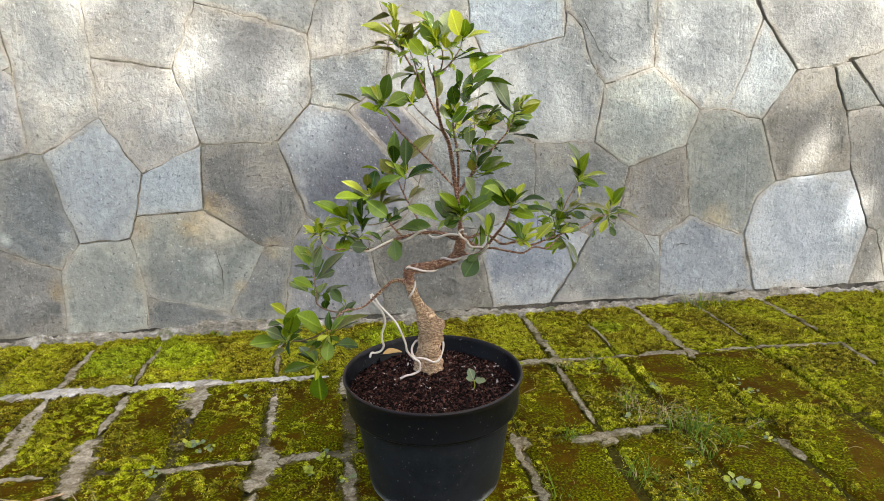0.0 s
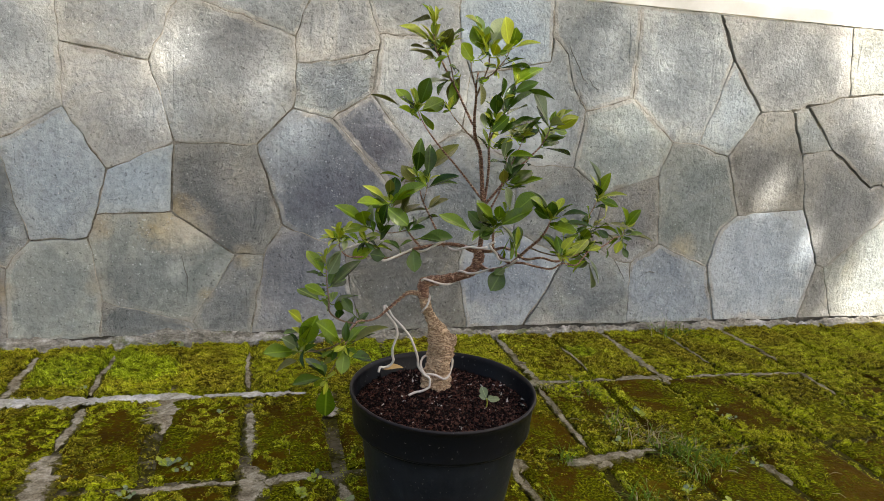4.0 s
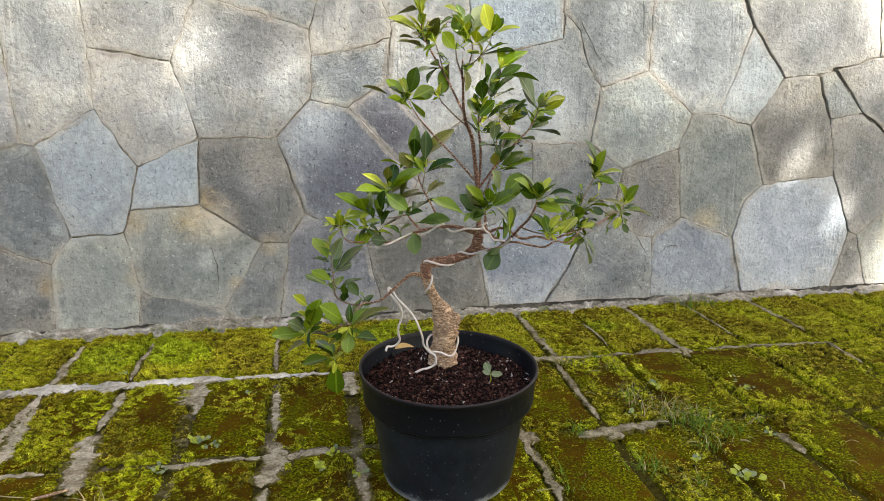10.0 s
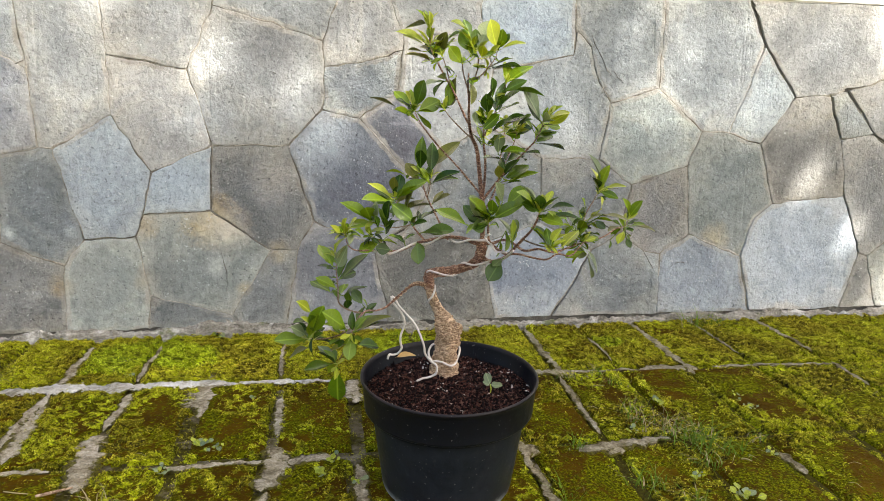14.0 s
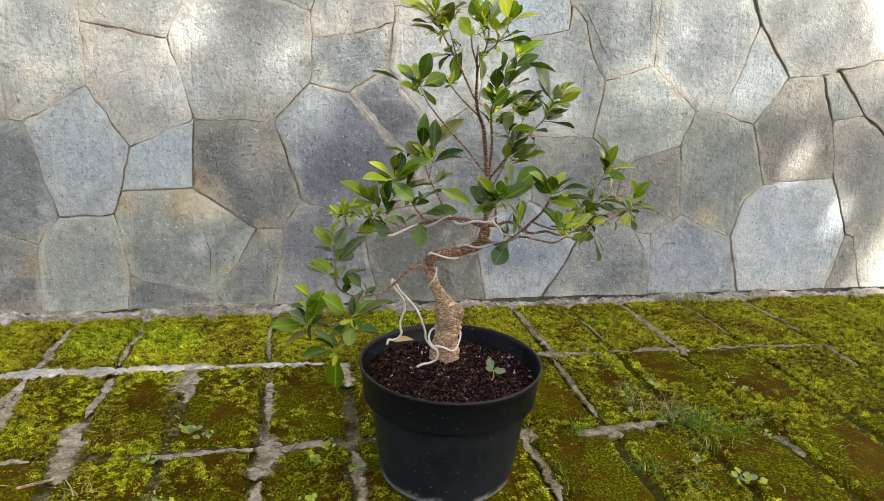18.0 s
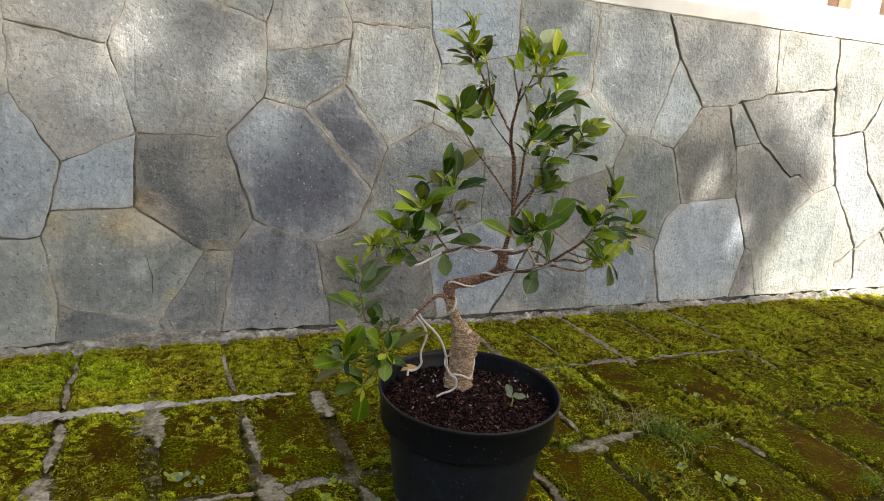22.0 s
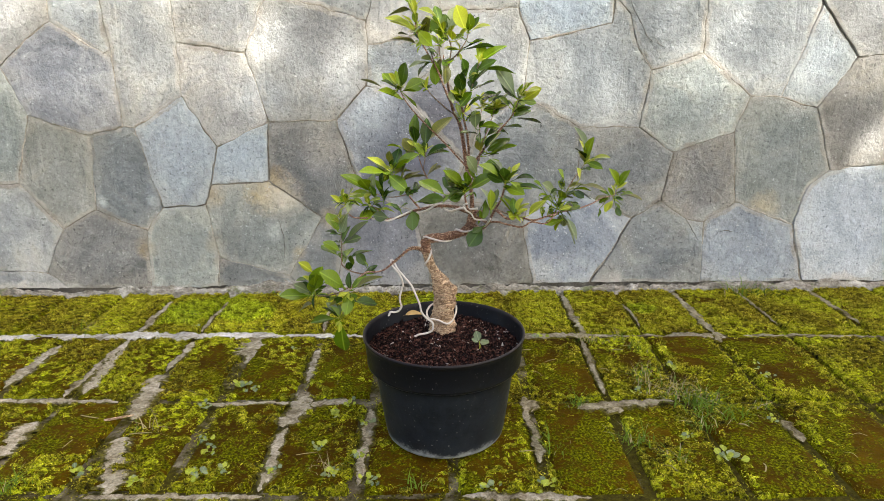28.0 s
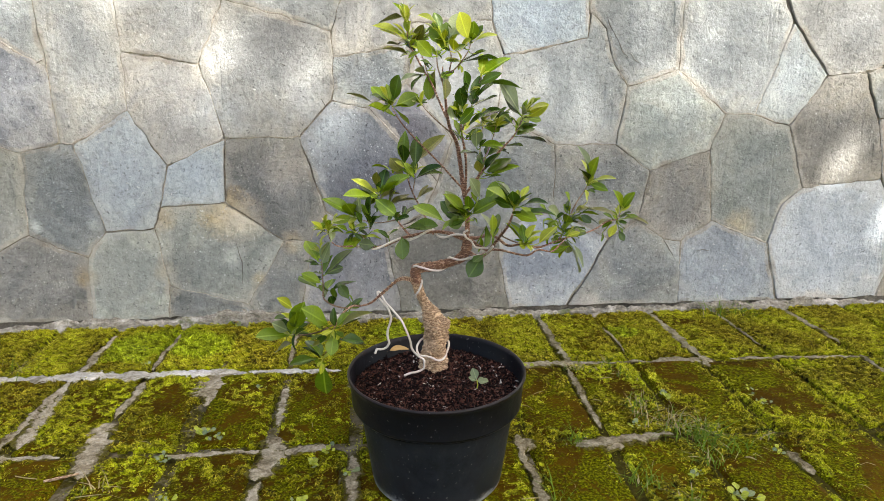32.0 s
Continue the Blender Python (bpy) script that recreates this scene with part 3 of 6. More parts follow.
LOWER = dict(
    d1=(-0.83, 0.226), d2=(-1.02, 0.215), d3=(-0.753, 0.136), d4=(-0.684, 0.173), d5=(-0.639, 0.149), d6=(-0.588, 0.131), d7=(-0.553, 0.176), d8=(-0.469, 0.181),
    d9=(-0.455, 0.218), d10=(-0.341, 0.226), d11=(-0.24, 0.154), d12=(-0.193, 0.154), d13=(-0.164, 0.206), d14=(-0.056, 0.162), d15=(0.019, 0.204), d16=(0.0, 0.182),
    d17=(0.10, 0.176), d18=(0.16, 0.166), d19=(0.152, 0.140), d20=(0.257, 0.20), d21=(0.365, 0.145), d22=(0.42, 0.177), d23=(0.472, 0.142), d24=(0.505, 0.137),
    d25=(0.563, 0.174), d26=(0.678, 0.130), d27=(0.703, 0.204), d28=(0.944, 0.132), d29=(0.965, 0.124), d30=(1.007, 0.158), d31=(1.266, 0.214), d32=(1.323, 0.121),
    d33=(1.255, 0.086), d34=(1.452, 0.194), d35=(1.413, 0.164), d36=(1.495, 0.042), d37=(1.332, 0.045), d38=(-0.449, 0.076), d39=(-0.311, 0.038), d40=(-0.798, 0.048), d41=(-1.02, 0.06),
)
FLOOR = 0.016
BASE = dict(e1=-1.02, e2=-0.76, e3=-0.59, e4=-0.456, e5=-0.295, e6=-0.216, e7=-0.03, e8=0.172, e9=0.287, e10=0.505, e11=0.707, e12=0.912, e13=0.998, e14=1.251, e15=1.30, e16=1.49, e17=1.64)
JOINT = {**UPPER, **MIDDLE, **LOWER, **{k: (v, FLOOR) for k, v in BASE.items()}}
STONES = """grey a0 a2 b1 b2 b3 a1|grey a2 a3 b4 b1|dark b1 b4 c3 c2 c1 b3 b2|grey a3 a4 b5 c5 c4 c3 b4|grey a4 a5 b8 b7 b6 b5|grey b5 b6 c7 c6 c5
grey b8 b9 b10 c9 c8 c7 b6 b7|grey a5 a6 b9 b8|grey a6 a7 b14 b13 b12 b11 b10 b9|slate b10 b11 b12 c11 c10 c9|grey a7 a8 b15 b13 b14
blue a8 a9 b17 b16 b15|grey a9 a10 c18 c17 b20 b19 b18|grey b13 b15 b16 c14 c12 c11 b12|grey b16 b17 b18 b19 b20 c17 c16 c15 c14
green c18 c19 c20 c21 c16 c17|grey a10 a11 c25 c22 c19 c18|pale c25 c24 c23 c22|grey a11 a12 c29 c28 c27 c24 c25|warm c24 c27 c31 c32 c26 c23
warm c27 c28 c30 c31|grey c28 c29 c33 c34 c35 c36 c37 c38 c30|grey c31 c30 c38 c37 c36 d30 d29 d28 c32|green c36 c35 d31 d32 d33 e14 e13 d29 d30
green a12 a13 c33 c29|green a13 a14 c41 c40 c39 c34 c33|grey c34 c39 c42 c43 d34 d35 d32 d31 c35|grey d32 d35 d36 e16 e15 d37|grey d32 d37 e15 e14 d33
grey c39 c40 c41 a14 a15 c45 c44 d34 c43 c42|grey d35 d34 c44 c45 e17 e16 d36|slate c12 c14 c15 d20 d18 d17 d16 d15 c13|dark c10 c11 c12 c13
dark c8 c9 c10 c13 d15 d14 d13|slate c15 c16 c21 d22 d21 d20|slate c21 c20 d25 d24 d23 d22|green c19 c22 c23 c26 d27 d26 d25 c20
blue c26 c32 d28 e12 e11 d26 d27|warm d28 d29 e13 e12|steel d25 d26 e11 e10 d24|slate d22 d23 d24 e10 e9 d21|steel d20 d21 e9 e8 d19 d18
brown d14 d16 d17 d18 d19 e8 e7|dark d13 d14 e7 e6 d12|slate d11 d12 e6 e5 d39|slate c7 c8 d13 d12 d11 d10|blue c6 c7 d10 d9|blue c5 c6 d9 d8 d7 c4
slate c2 c3 c4 d7 d6 d5 d4|green c1 c2 d4 d3 d1|green b3 c1 d1 d2 a1|grey d1 d3 d40 d41 d2|slate d3 d4 d5 d6 e3 e2 d40|grey d41 d40 e2 e1
green d7 d8 d38 e4 e3 d6|green d9 d10 d11 d39 d38 d8|slate d38 d39 e5 e4"""


def offset_ring(pts, d):
    """The outline drawn in by d; pts run anticlockwise."""
    out = []
    for i, p in enumerate(pts):
        a, b = (p - pts[i - 1]).normalized(), (pts[(i + 1) % len(pts)] - p).normalized()
        na, nb = Vector((-a.y, a.x)), Vector((-b.y, b.x))
        m = na + nb
        m = m / max(0.45, m.length_squared / 2) if m.length > 1e-4 else na
        out.append(p + m * d)
    return out


CRACKS = [(JOINT[a], JOINT[b], w) for a, b, w in (("a11", "c25", 0.0034), ("c25", "c24", 0.0028), ("c27", "c31", 0.0026), ("c28", "c30", 0.0030), ("c30", "c38", 0.0032), ("c38", "c37", 0.0026), ("c33", "c34", 0.0042), ("c34", "c35", 0.0026), ("d31", "d32", 0.0036), ("d32", "d33", 0.0026), ("d29", "e13", 0.0014), ("c35", "d31", 0.002), ("d21", "e9", 0.0022), ("c9", "c8", 0.001), ("d7", "d8", 0.0014), ("c6", "d9", 0.0014), ("d9", "d8", 0.0012), ("c7", "d10", 0.0013), ("d10", "d11", 0.0011), ("c8", "d13", 0.0010), ("d8", "d38", 0.0008), ("d9", "d10", 0.0010), ("c20", "d25", 0.0008), ("c21", "d22", 0.0007), ("d26", "e11", 0.0012), ("c26", "c23", 0.0010), ("c32", "d28", 0.0010), ("b12", "c11", 0.0008), ("b5", "b6", 0.0007), ("c34", "c39", 0.002), ("c39", "c42", 0.0026), ("c42", "c43", 0.003), ("c43", "d34", 0.0036), ("d34", "d35", 0.003), ("d35", "d32", 0.0018), ("d35", "d36", 0.0024), ("c44", "d34", 0.0025), ("a13", "c33", 0.0022), ("c40", "c41", 0.002), ("c39", "c40", 0.002), ("a14", "c41", 0.002), ("a12", "c29", 0.0009), ("c29", "c33", 0.0012), ("d37", "d32", 0.0022), ("d36", "e16", 0.002))]


def crack(c):
    """How far a joint gapes there."""
    most = 0.0
    for a, b, w in CRACKS:
        a, b = Vector(a), Vector(b)
        t = max(0.0, min(1.0, (c - a).dot(b - a) / (b - a).length_squared))
        most = max(most, w * max(0.0, 1 - (c - a.lerp(b, t)).length / 0.014))
    return most


def stone(kind, corners, parent, index, width=0.0006):
    pts = [Vector(c) for c in corners]
    if sum(a.x * b.y - b.x * a.y for a, b in zip(pts, pts[1:] + pts[:1])) < 0:
        pts = pts[::-1]
    ring = []
    for a, b in zip(pts, pts[1:] + pts[:1]):
        n = max(2, int((b - a).length / 0.012))
        for k in range(n):
            q = a.lerp(b, k / n)
            w = 0.0042 if k else 0.001
            ring.append(q + Vector((noise.noise((q.x * 38, q.y * 38, 1.7)), noise.noise((q.x * 38, q.y * 38, 9.1)))) * w)
    r = random.Random(index)
    proud = 0.0022 + 0.0016 * r.random()
    tip = (r.uniform(-0.007, 0.007), r.uniform(-0.007, 0.007))
    mid = sum(pts, Vector((0, 0))) / len(pts)
    bm = bmesh.new()
    layer = bm.verts.layers.float.new("edge")
    rings = []
    for d, h, e in ((0.0, -0.012, 1.0), (0.0002, 0.80, 1.0), (0.0022, 0.94, 0.95), (0.0060, 1.0, 0.5), (0.014, 1.0, 0.0)):
        row = []
        for q, c in zip(offset_ring(ring, d + width), ring):
            q = q + (q - c).normalized() * max(-0.00025, 0.0011 * noise.noise((c.x * 9, c.y * 9, 6.6)) + 0.0009 * noise.noise((c.x * 60, c.y * 60, 3.6)) + crack(c) * (1 + 0.6 * noise.noise((c.x * 45, c.y * 45, 8.8))))
            out = h if h < 0 else proud * h + (q - mid).x * tip[0] + (q - mid).y * tip[1]
            if h > 0.5:
                out += 0.0016 * noise.noise((q.x * 26, q.y * 26, 4.4)) + 0.0008 * noise.noise((q.x * 90, q.y * 90, 2.4))
            v = bm.verts.new(on_wall(q.x, q.y, out))
            v[layer] = e
            row.append(v)
        rings.append(row)
    for a, b in zip(rings, rings[1:]):
        for k in range(len(a)):
            bm.faces.new((a[k], a[(k + 1) % len(a)], b[(k + 1) % len(a)], b[k]))
    f = bm.faces.new(rings[-1])
    bmesh.ops.triangulate(bm, faces=[f])
    bm.normal_update()
    centre = on_wall(mid.x, mid.y)
    bmesh.ops.translate(bm, verts=bm.verts, vec=-centre)
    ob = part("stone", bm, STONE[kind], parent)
    ob.location = centre
    return ob


wall = empty("wall_north", "low retaining wall of irregular grey stones with mortar joints", "wall", "structure")
bm = bmesh.new()
X0, X1 = -6.0, 6.0
v = [bm.verts.new(p) for x in (X0, X1) for p in (on_wall(x, -0.1, -0.0035), on_wall(x, TOP, -0.0035), on_wall(x, TOP, -0.22), on_wall(x, -0.1, -0.22))]
for k in range(4):
    bm.faces.new((v[k], v[(k + 1) % 4], v[4 + (k + 1) % 4], v[4 + k]))
bm.faces.new(v[3::-1])
bm.faces.new(v[4:])
part("mortar_core", bm, MORTAR, wall)


def wall_foot():
    """The uneven, crumbling strip of mortar along the foot of the wall."""
    bm = bmesh.new()
    rows, n = [], 1500
    for i in range(n + 1):
        x = -1.5 + 3.5 * i / n
        h = 0.014 + 0.012 * noise.noise((x * 6, 3.1, 0)) + 0.009 * noise.noise((x * 27, 1.1, 0)) + 0.004 * noise.noise((x * 110, 1.9, 0))
        if abs(x + 0.36) < 0.12:
            h += 0.016 * (1 - abs(x + 0.36) / 0.12)
        h = max(0.004, h)
        w = 0.010 + 0.007 * noise.noise((x * 12, 7.7, 0)) + 0.005 * noise.noise((x * 60, 5.7, 0))
        row = []
        for u in range(9):
            t = u / 8
            z = h * (1 - t) - 0.008 * t
            out = 0.0035 + max(0.001, w) * t ** 0.6 + 0.0035 * noise.noise((x * 70, t * 5, 2.2)) + 0.002 * noise.noise((x * 220, t * 12, 7.2))
            row.append(bm.verts.new(on_wall(x, z, max(0.001, out))))
        rows.append(row)
    for a, b in zip(rows, rows[1:]):
        for u in range(8):
            bm.faces.new((a[u], b[u], b[u + 1], a[u + 1]))
    return part("mortar_foot", bm, FOOT, wall, "pale crumbling mortar footing", True)


wall_foot()
bm = slab(bmesh.new(), (X0, WALL_Y + LEAN_BACK * TOP - 0.0045, TOP - 0.003), (X1, 0.697, TOP + 0.028), 0.003)
cap = tagged(part("wall_cap", bm, CAP, None), "pale concrete coping along the top of the wall", "coping", "", "structure")
bm = slab(bmesh.new(), (X0, 0.70, TOP - 0.6), (X1, 1.498, 0.72), 0.004)
plinth = tagged(part("wall_plinth", bm, WHITE, None), "white plastered low plinth behind the coping", "plinth", "", "structure")
bm = slab(bmesh.new(), (X0, 0.56, -0.6), (X1, 0.697, TOP - 0.006))
tagged(part("ground_terrace", bm, BED, None), "raised ground behind the retaining wall", "ground", "", "structure")

bm = slab(bmesh.new(), (X0, 1.5, -0.6), (X1, 1.7, 2.6))
tagged(part("wall_house", bm, WHITE, None), "plain white plastered wall behind the fence", "wall", "", "structure")
fence = empty("fence", "tan wooden post fence on a white plinth", "fence", "", (0, 0.755, 0.72))
for i in range(-18, 20):
    bm = slab(bmesh.new(), (-0.0275, 0, 0), (0.0275, 0.036, 1.1), 0.003)
    part("post", bm, WOOD, fence).location = (1.4425 + 0.2175 * i, 0, 0)
for z in (0.35, 0.9):
    bm = slab(bmesh.new(), (-2.6, 0.0365, z), (5.7, 0.06, z + 0.07), 0.004)
    part("rail", bm, WOOD, fence)

# ---- the ground ----
bm = bmesh.new()
v = [bm.verts.new((x, y, -0.016)) for x, y in ((-40, -40), (40, -40), (40, 40), (-40, 40))]
bm.faces.new(v)
ground = tagged(part("ground", bm, GROUND, None), "dark mossy earth around the paved strip", "ground", "", "structure")
bm = slab(bmesh.new(), (-1.75, -1.05, -0.03), (2.1, 0.50, -0.0062))
tagged(part("paving_bed", bm, BED, None), "grey cement bed with dark moss between the pavers", "bed", "", "structure")

COLUMNS = [-0.535 - 0.108 * k for k in range(11, 0, -1)] + [-0.535, -0.425, -0.318, -0.210, -0.100, 0.010, 0.116, 0.226, 0.337, 0.449, 0.575, 0.716] + [0.716 + 0.121 * k for k in range(1, 12)]
ROWS = [0.263, 0.045, -0.160, -0.374, -0.588, -0.802, -1.016]


def row_line(j, x):
    return ROWS[j] - 0.020 * x


def joint_gap(x):
    return 0.0125 if x < 0.3 else 0.0085


def paver_boxes():
    for j in range(len(ROWS)):
        for i, (xa, xb) in enumerate(zip(COLUMNS, COLUMNS[1:])):
            r = random.Random(i * 31 + j * 977)
            g = joint_gap(xa)
            top = 0.473 if j == 0 else row_line(j - 1, xa)
            x0, y0 = xa + g / 2 + r.uniform(-0.003, 0.003), row_line(j, xa) + 0.0055 + r.uniform(-0.002, 0.002)
            yield i, j, x0, y0, xb - xa - g + r.uniform(-0.003, 0.003), top - row_line(j, xa) - 0.011 + r.uniform(-0.003, 0.003), r


def paver_mesh(r):
    """A worn concrete paver with rounded, chipped edges, its near left corner at the origin, one unit wide and deep."""
    bm = bmesh.new()
    us, ws = (0, 0.04, 0.11, 0.36, 0.64, 0.89, 0.96, 1), (0, 0.02, 0.055, 0.2, 0.35, 0.5, 0.65, 0.8, 0.945, 0.98, 1)
    grid = []
    for w in ws:
        row = []
        for u in us:
            e = min(u, 1 - u) * 0.1, min(w, 1 - w) * 0.21
            d = min(e)
            z = -0.012 if d < 0.001 else (-0.0025 if d < 0.006 else 0.0)
            z += 0.0022 * noise.noise((u * 5 + r * 9, w * 9, r * 3.3))
            jx, jy = 0.030 * noise.noise((u * 6, w * 9, r * 5)), 0.016 * noise.noise((u * 6, w * 9, r * 7 + 4))
            row.append(bm.verts.new((u + (jx if d < 0.001 else 0), w + (jy if d < 0.001 else 0), z)))
        grid.append(row)
    for a, b in zip(grid, grid[1:]):
        for i in range(len(us) - 1):
            bm.faces.new((a[i], a[i + 1], b[i + 1], b[i]))
    me = bpy.data.meshes.new("paver")
    bm.to_mesh(me)
    bm.free()
    me.materials.append(PAVER)
    for p in me.polygons:
        p.use_smooth = True
    return me

# ---- the pot ----
POT = Vector((0.0005, -0.026, 0.003))
SOIL_Z = 0.121


def at_pot(r, a, z):
    return Vector((POT.x + r * math.cos(a), POT.y + r * math.sin(a), z))


pot = empty("plant_pot", "round black plastic plant pot, scuffed, pale lime mark at the foot", "plant pot", "", POT)
low = [(0.060, 0.0), (0.0715, 0.0005), (0.0735, 0.003), (0.0748, 0.008), (0.0862, 0.093), (0.0866, 0.0985), (0.0850, 0.0990), (0.0720, 0.006), (0.060, 0.004)]
top = [(0.0845, 0.0965), (0.0905, 0.0952), (0.0932, 0.0960), (0.0946, 0.0980), (0.0949, 0.1004), (0.0945, 0.1035), (0.0968, 0.126), (0.0975, 0.1300), (0.0990, 0.1318), (0.0988, 0.1338), (0.0975, 0.1346), (0.0962, 0.1338), (0.0950, 0.1300), (0.0915, 0.105), (0.0860, 0.1005)]
part("pot_body", lathe(bmesh.new(), low), PLASTIC, pot, "scuffed black tapered body", True)
part("rim", lathe(bmesh.new(), top), PLASTIC, pot, "", True)


def soil_height(x, y):
    d = math.hypot(x - POT.x, y - POT.y)
    mound = 0.010 * max(0, 1 - math.hypot(x + 0.004, y + 0.004) / 0.06) ** 2
    return SOIL_Z + mound + 0.0035 * noise.noise((x * 45, y * 45, 0.3)) + 0.002 * noise.noise((x * 150, y * 150, 0.9)) - 0.004 * (d / 0.09) ** 3


bm = bmesh.new()
rings = []
for i in range(27):
    r = 0.0925 * i / 26
    n = 1 if i == 0 else 84
    rings.append([bm.verts.new((*at_pot(r, 2 * math.pi * k / n, 0).xy, soil_height(*at_pot(r, 2 * math.pi * k / n, 0).xy))) for k in range(n)])
for k in range(84):
    bm.faces.new((rings[0][0], rings[1][k], rings[1][(k + 1) % 84]))
for a, b in zip(rings[1:], rings[2:]):
    for k in range(84):
        bm.faces.new((a[k], b[k], b[(k + 1) % 84], a[(k + 1) % 84]))
soil = tagged(part("potting_soil", bm, SOIL, None, "", True), "dark reddish-brown crumbly potting soil filling the pot", "soil", "", "stuff")

OCTA = [Vector(p) for p in ((1, 0, 0), (0, 1, 0), (-1, 0, 0), (0, -1, 0), (0, 0, 1), (0, 0, -1))]
OCTA_F = [(0, 1, 4), (1, 2, 4), (2, 3, 4), (3, 0, 4), (1, 0, 5), (2, 1, 5), (3, 2, 5), (0, 3, 5)]


def grains(count):
    rnd, verts, faces = random.Random(5), [], []
    for _ in range(count):
        p = at_pot(0.092 * math.sqrt(rnd.random()), rnd.uniform(0, 6.283), 0)
        s = rnd.choice((0.0005, 0.0007, 0.0009, 0.0012, 0.0016)) * rnd.uniform(0.7, 1.3)
        long_, turn = rnd.uniform(0.7, 3.0), Euler((rnd.gauss(0, 0.5), rnd.gauss(0, 0.5), rnd.uniform(0, 6.28))).to_matrix()
        z, b = soil_height(p.x, p.y), len(verts)
        verts += [Vector((p.x, p.y, z + s * 0.2)) + turn @ Vector((o.x * s * long_, o.y * s * rnd.uniform(0.5, 1.2), o.z * s * rnd.uniform(0.5, 1.2))) for o in OCTA]
        faces += [tuple(b + i for i in f) for f in OCTA_F]
    return raw("soil_grains", verts, faces, GRAINS, soil)


grains(22000)

# ---- leaves ----
def leaf_mesh(name, material, width, fold, curl, blunt):
    """A blade along +y from 0 to 1, folded along its midrib, with a short stalk."""
    bm = bmesh.new()
    rows, n = [], 12
    for j in range(n + 1):
        t = j / n
        if t < 0.08:
            w = 0.012
        else:
            s = (t - 0.08) / 0.92
            w = width * (math.sin(math.pi * s ** blunt) ** 0.85) + 0.004
            if j == n:
                w = 0.002
        row = []
        for u in (-1, -0.55, 0, 0.55, 1):
            z = abs(u) * w * fold - curl * t * t + 0.012 * math.sin(9 * t + u * 2) * abs(u)
            row.append(bm.verts.new((u * w, t, z)))
        rows.append(row)
    for a, b in zip(rows, rows[1:]):
        for i in range(4):
            bm.faces.new((a[i], a[i + 1], b[i + 1], b[i]))
    me = bpy.data.meshes.new(name)
    bm.to_mesh(me)
    bm.free()
    me.materials.append(material)
    for p in me.polygons:
        p.use_smooth = True
    return me


BLADES = {}
for key, mat in (("old", LEAF_OLD), ("mid", LEAF_MID), ("new", LEAF_NEW), ("pale", LEAF_PALE), ("olive", LEAF_OLIVE)):
    BLADES[key] = [leaf_mesh("leaf", mat, w, f, c, b) for w, f, c, b in ((0.235, 0.28, 0.08, 1.15), (0.205, 0.42, 0.16, 1.1), (0.29, 0.16, -0.04, 1.2), (0.18, 0.55, 0.26, 1.05))]


def put_leaf(parent, base, way, length, kind, variant, roll=0.0):
    """One leaf from its base along a way, its face turned up as far as the way lets it."""
    y = Vector(way).normalized()
    x = y.cross(Vector((0, -0.45, 1)))
    x = x.normalized() if x.length > 0.05 else Vector((1, 0, 0))
    z = x.cross(y)
    m = Matrix((x, y, z)).transposed().to_4x4() @ pose(0, 0, 0, 0, roll, 0)
    ob = shared("leaf", BLADES[kind][variant % 4], parent, Matrix.Translation(base) @ m @ Matrix.Diagonal((length, length, length, 1)))
    return ob


tree = empty("bonsai_tree", "young bonsai fig with a zigzag trunk, wired branches and glossy leaves", "bonsai tree", "", (0, -0.02, 0.12))
INV = Vector((0, 0.02, -0.12))


def wood(name, rows, material, sides=8, rough=0.2, steps=6, label=""):
    bm = tube(bmesh.new(), smooth_path([(x, y + 0.02, z - 0.12, r) for x, y, z, r in rows], steps), sides, rough)
    return part(name, bm, material, tree, label, True)


wood("trunk", [(-0.0015, 0.0000, 0.1154, 0.0172), (-0.0017, 0.0000, 0.1246, 0.0158), (-0.0006, 0.0000, 0.1365, 0.0142), (0.0004, 0.0000, 0.1503, 0.0137), (0.0014, 0.0000, 0.1641, 0.0137), (0.0018, 0.0000, 0.1743, 0.0140), (0.0002, 0.0000, 0.1832, 0.0126), (-0.0031, 0.0000, 0.1900, 0.0102), (-0.0063, 0.0010, 0.1965, 0.0079), (-0.0103, 0.0010, 0.2047, 0.0062), (-0.0150, 0.0010, 0.2148, 0.0054), (-0.0188, 0.0020, 0.2245, 0.0051), (-0.0207, 0.0030, 0.2321, 0.0050)], TRUNK, 44, 0.42, 12, "pale tan bark, knobbly, with a cut stub")
wood("cut_stub", [(0.0052, -0.0020, 0.1770, 0.0092), (0.0102, -0.0060, 0.1810, 0.0080), (0.0135, -0.0090, 0.1827, 0.0062), (0.0146, -0.0100, 0.1830, 0.0046)], TRUNK, 20, 0.35, 5, "sawn-off branch stub, pale and olive")
wood("upper_trunk", [(-0.0195, 0.0020, 0.2278, 0.0056), (-0.0208, 0.0030, 0.2353, 0.0063), (-0.0202, 0.0030, 0.2418, 0.0060), (-0.0146, 0.0030, 0.2456, 0.0058), (-0.0052, 0.0030, 0.2467, 0.0054), (0.0022, 0.0020, 0.2474, 0.0053), (0.0098, 0.0020, 0.2492, 0.0052), (0.0182, 0.0000, 0.2522, 0.0050), (0.0260, -0.0020, 0.2558, 0.0052), (0.0317, -0.0040, 0.2613, 0.0054), (0.0350, -0.0050, 0.2686, 0.0054), (0.0360, -0.0050, 0.2756, 0.0053), (0.0352, -0.0050, 0.2807, 0.0047)], BARK, 18, 0.55, 8, "reddish-brown warty bark")
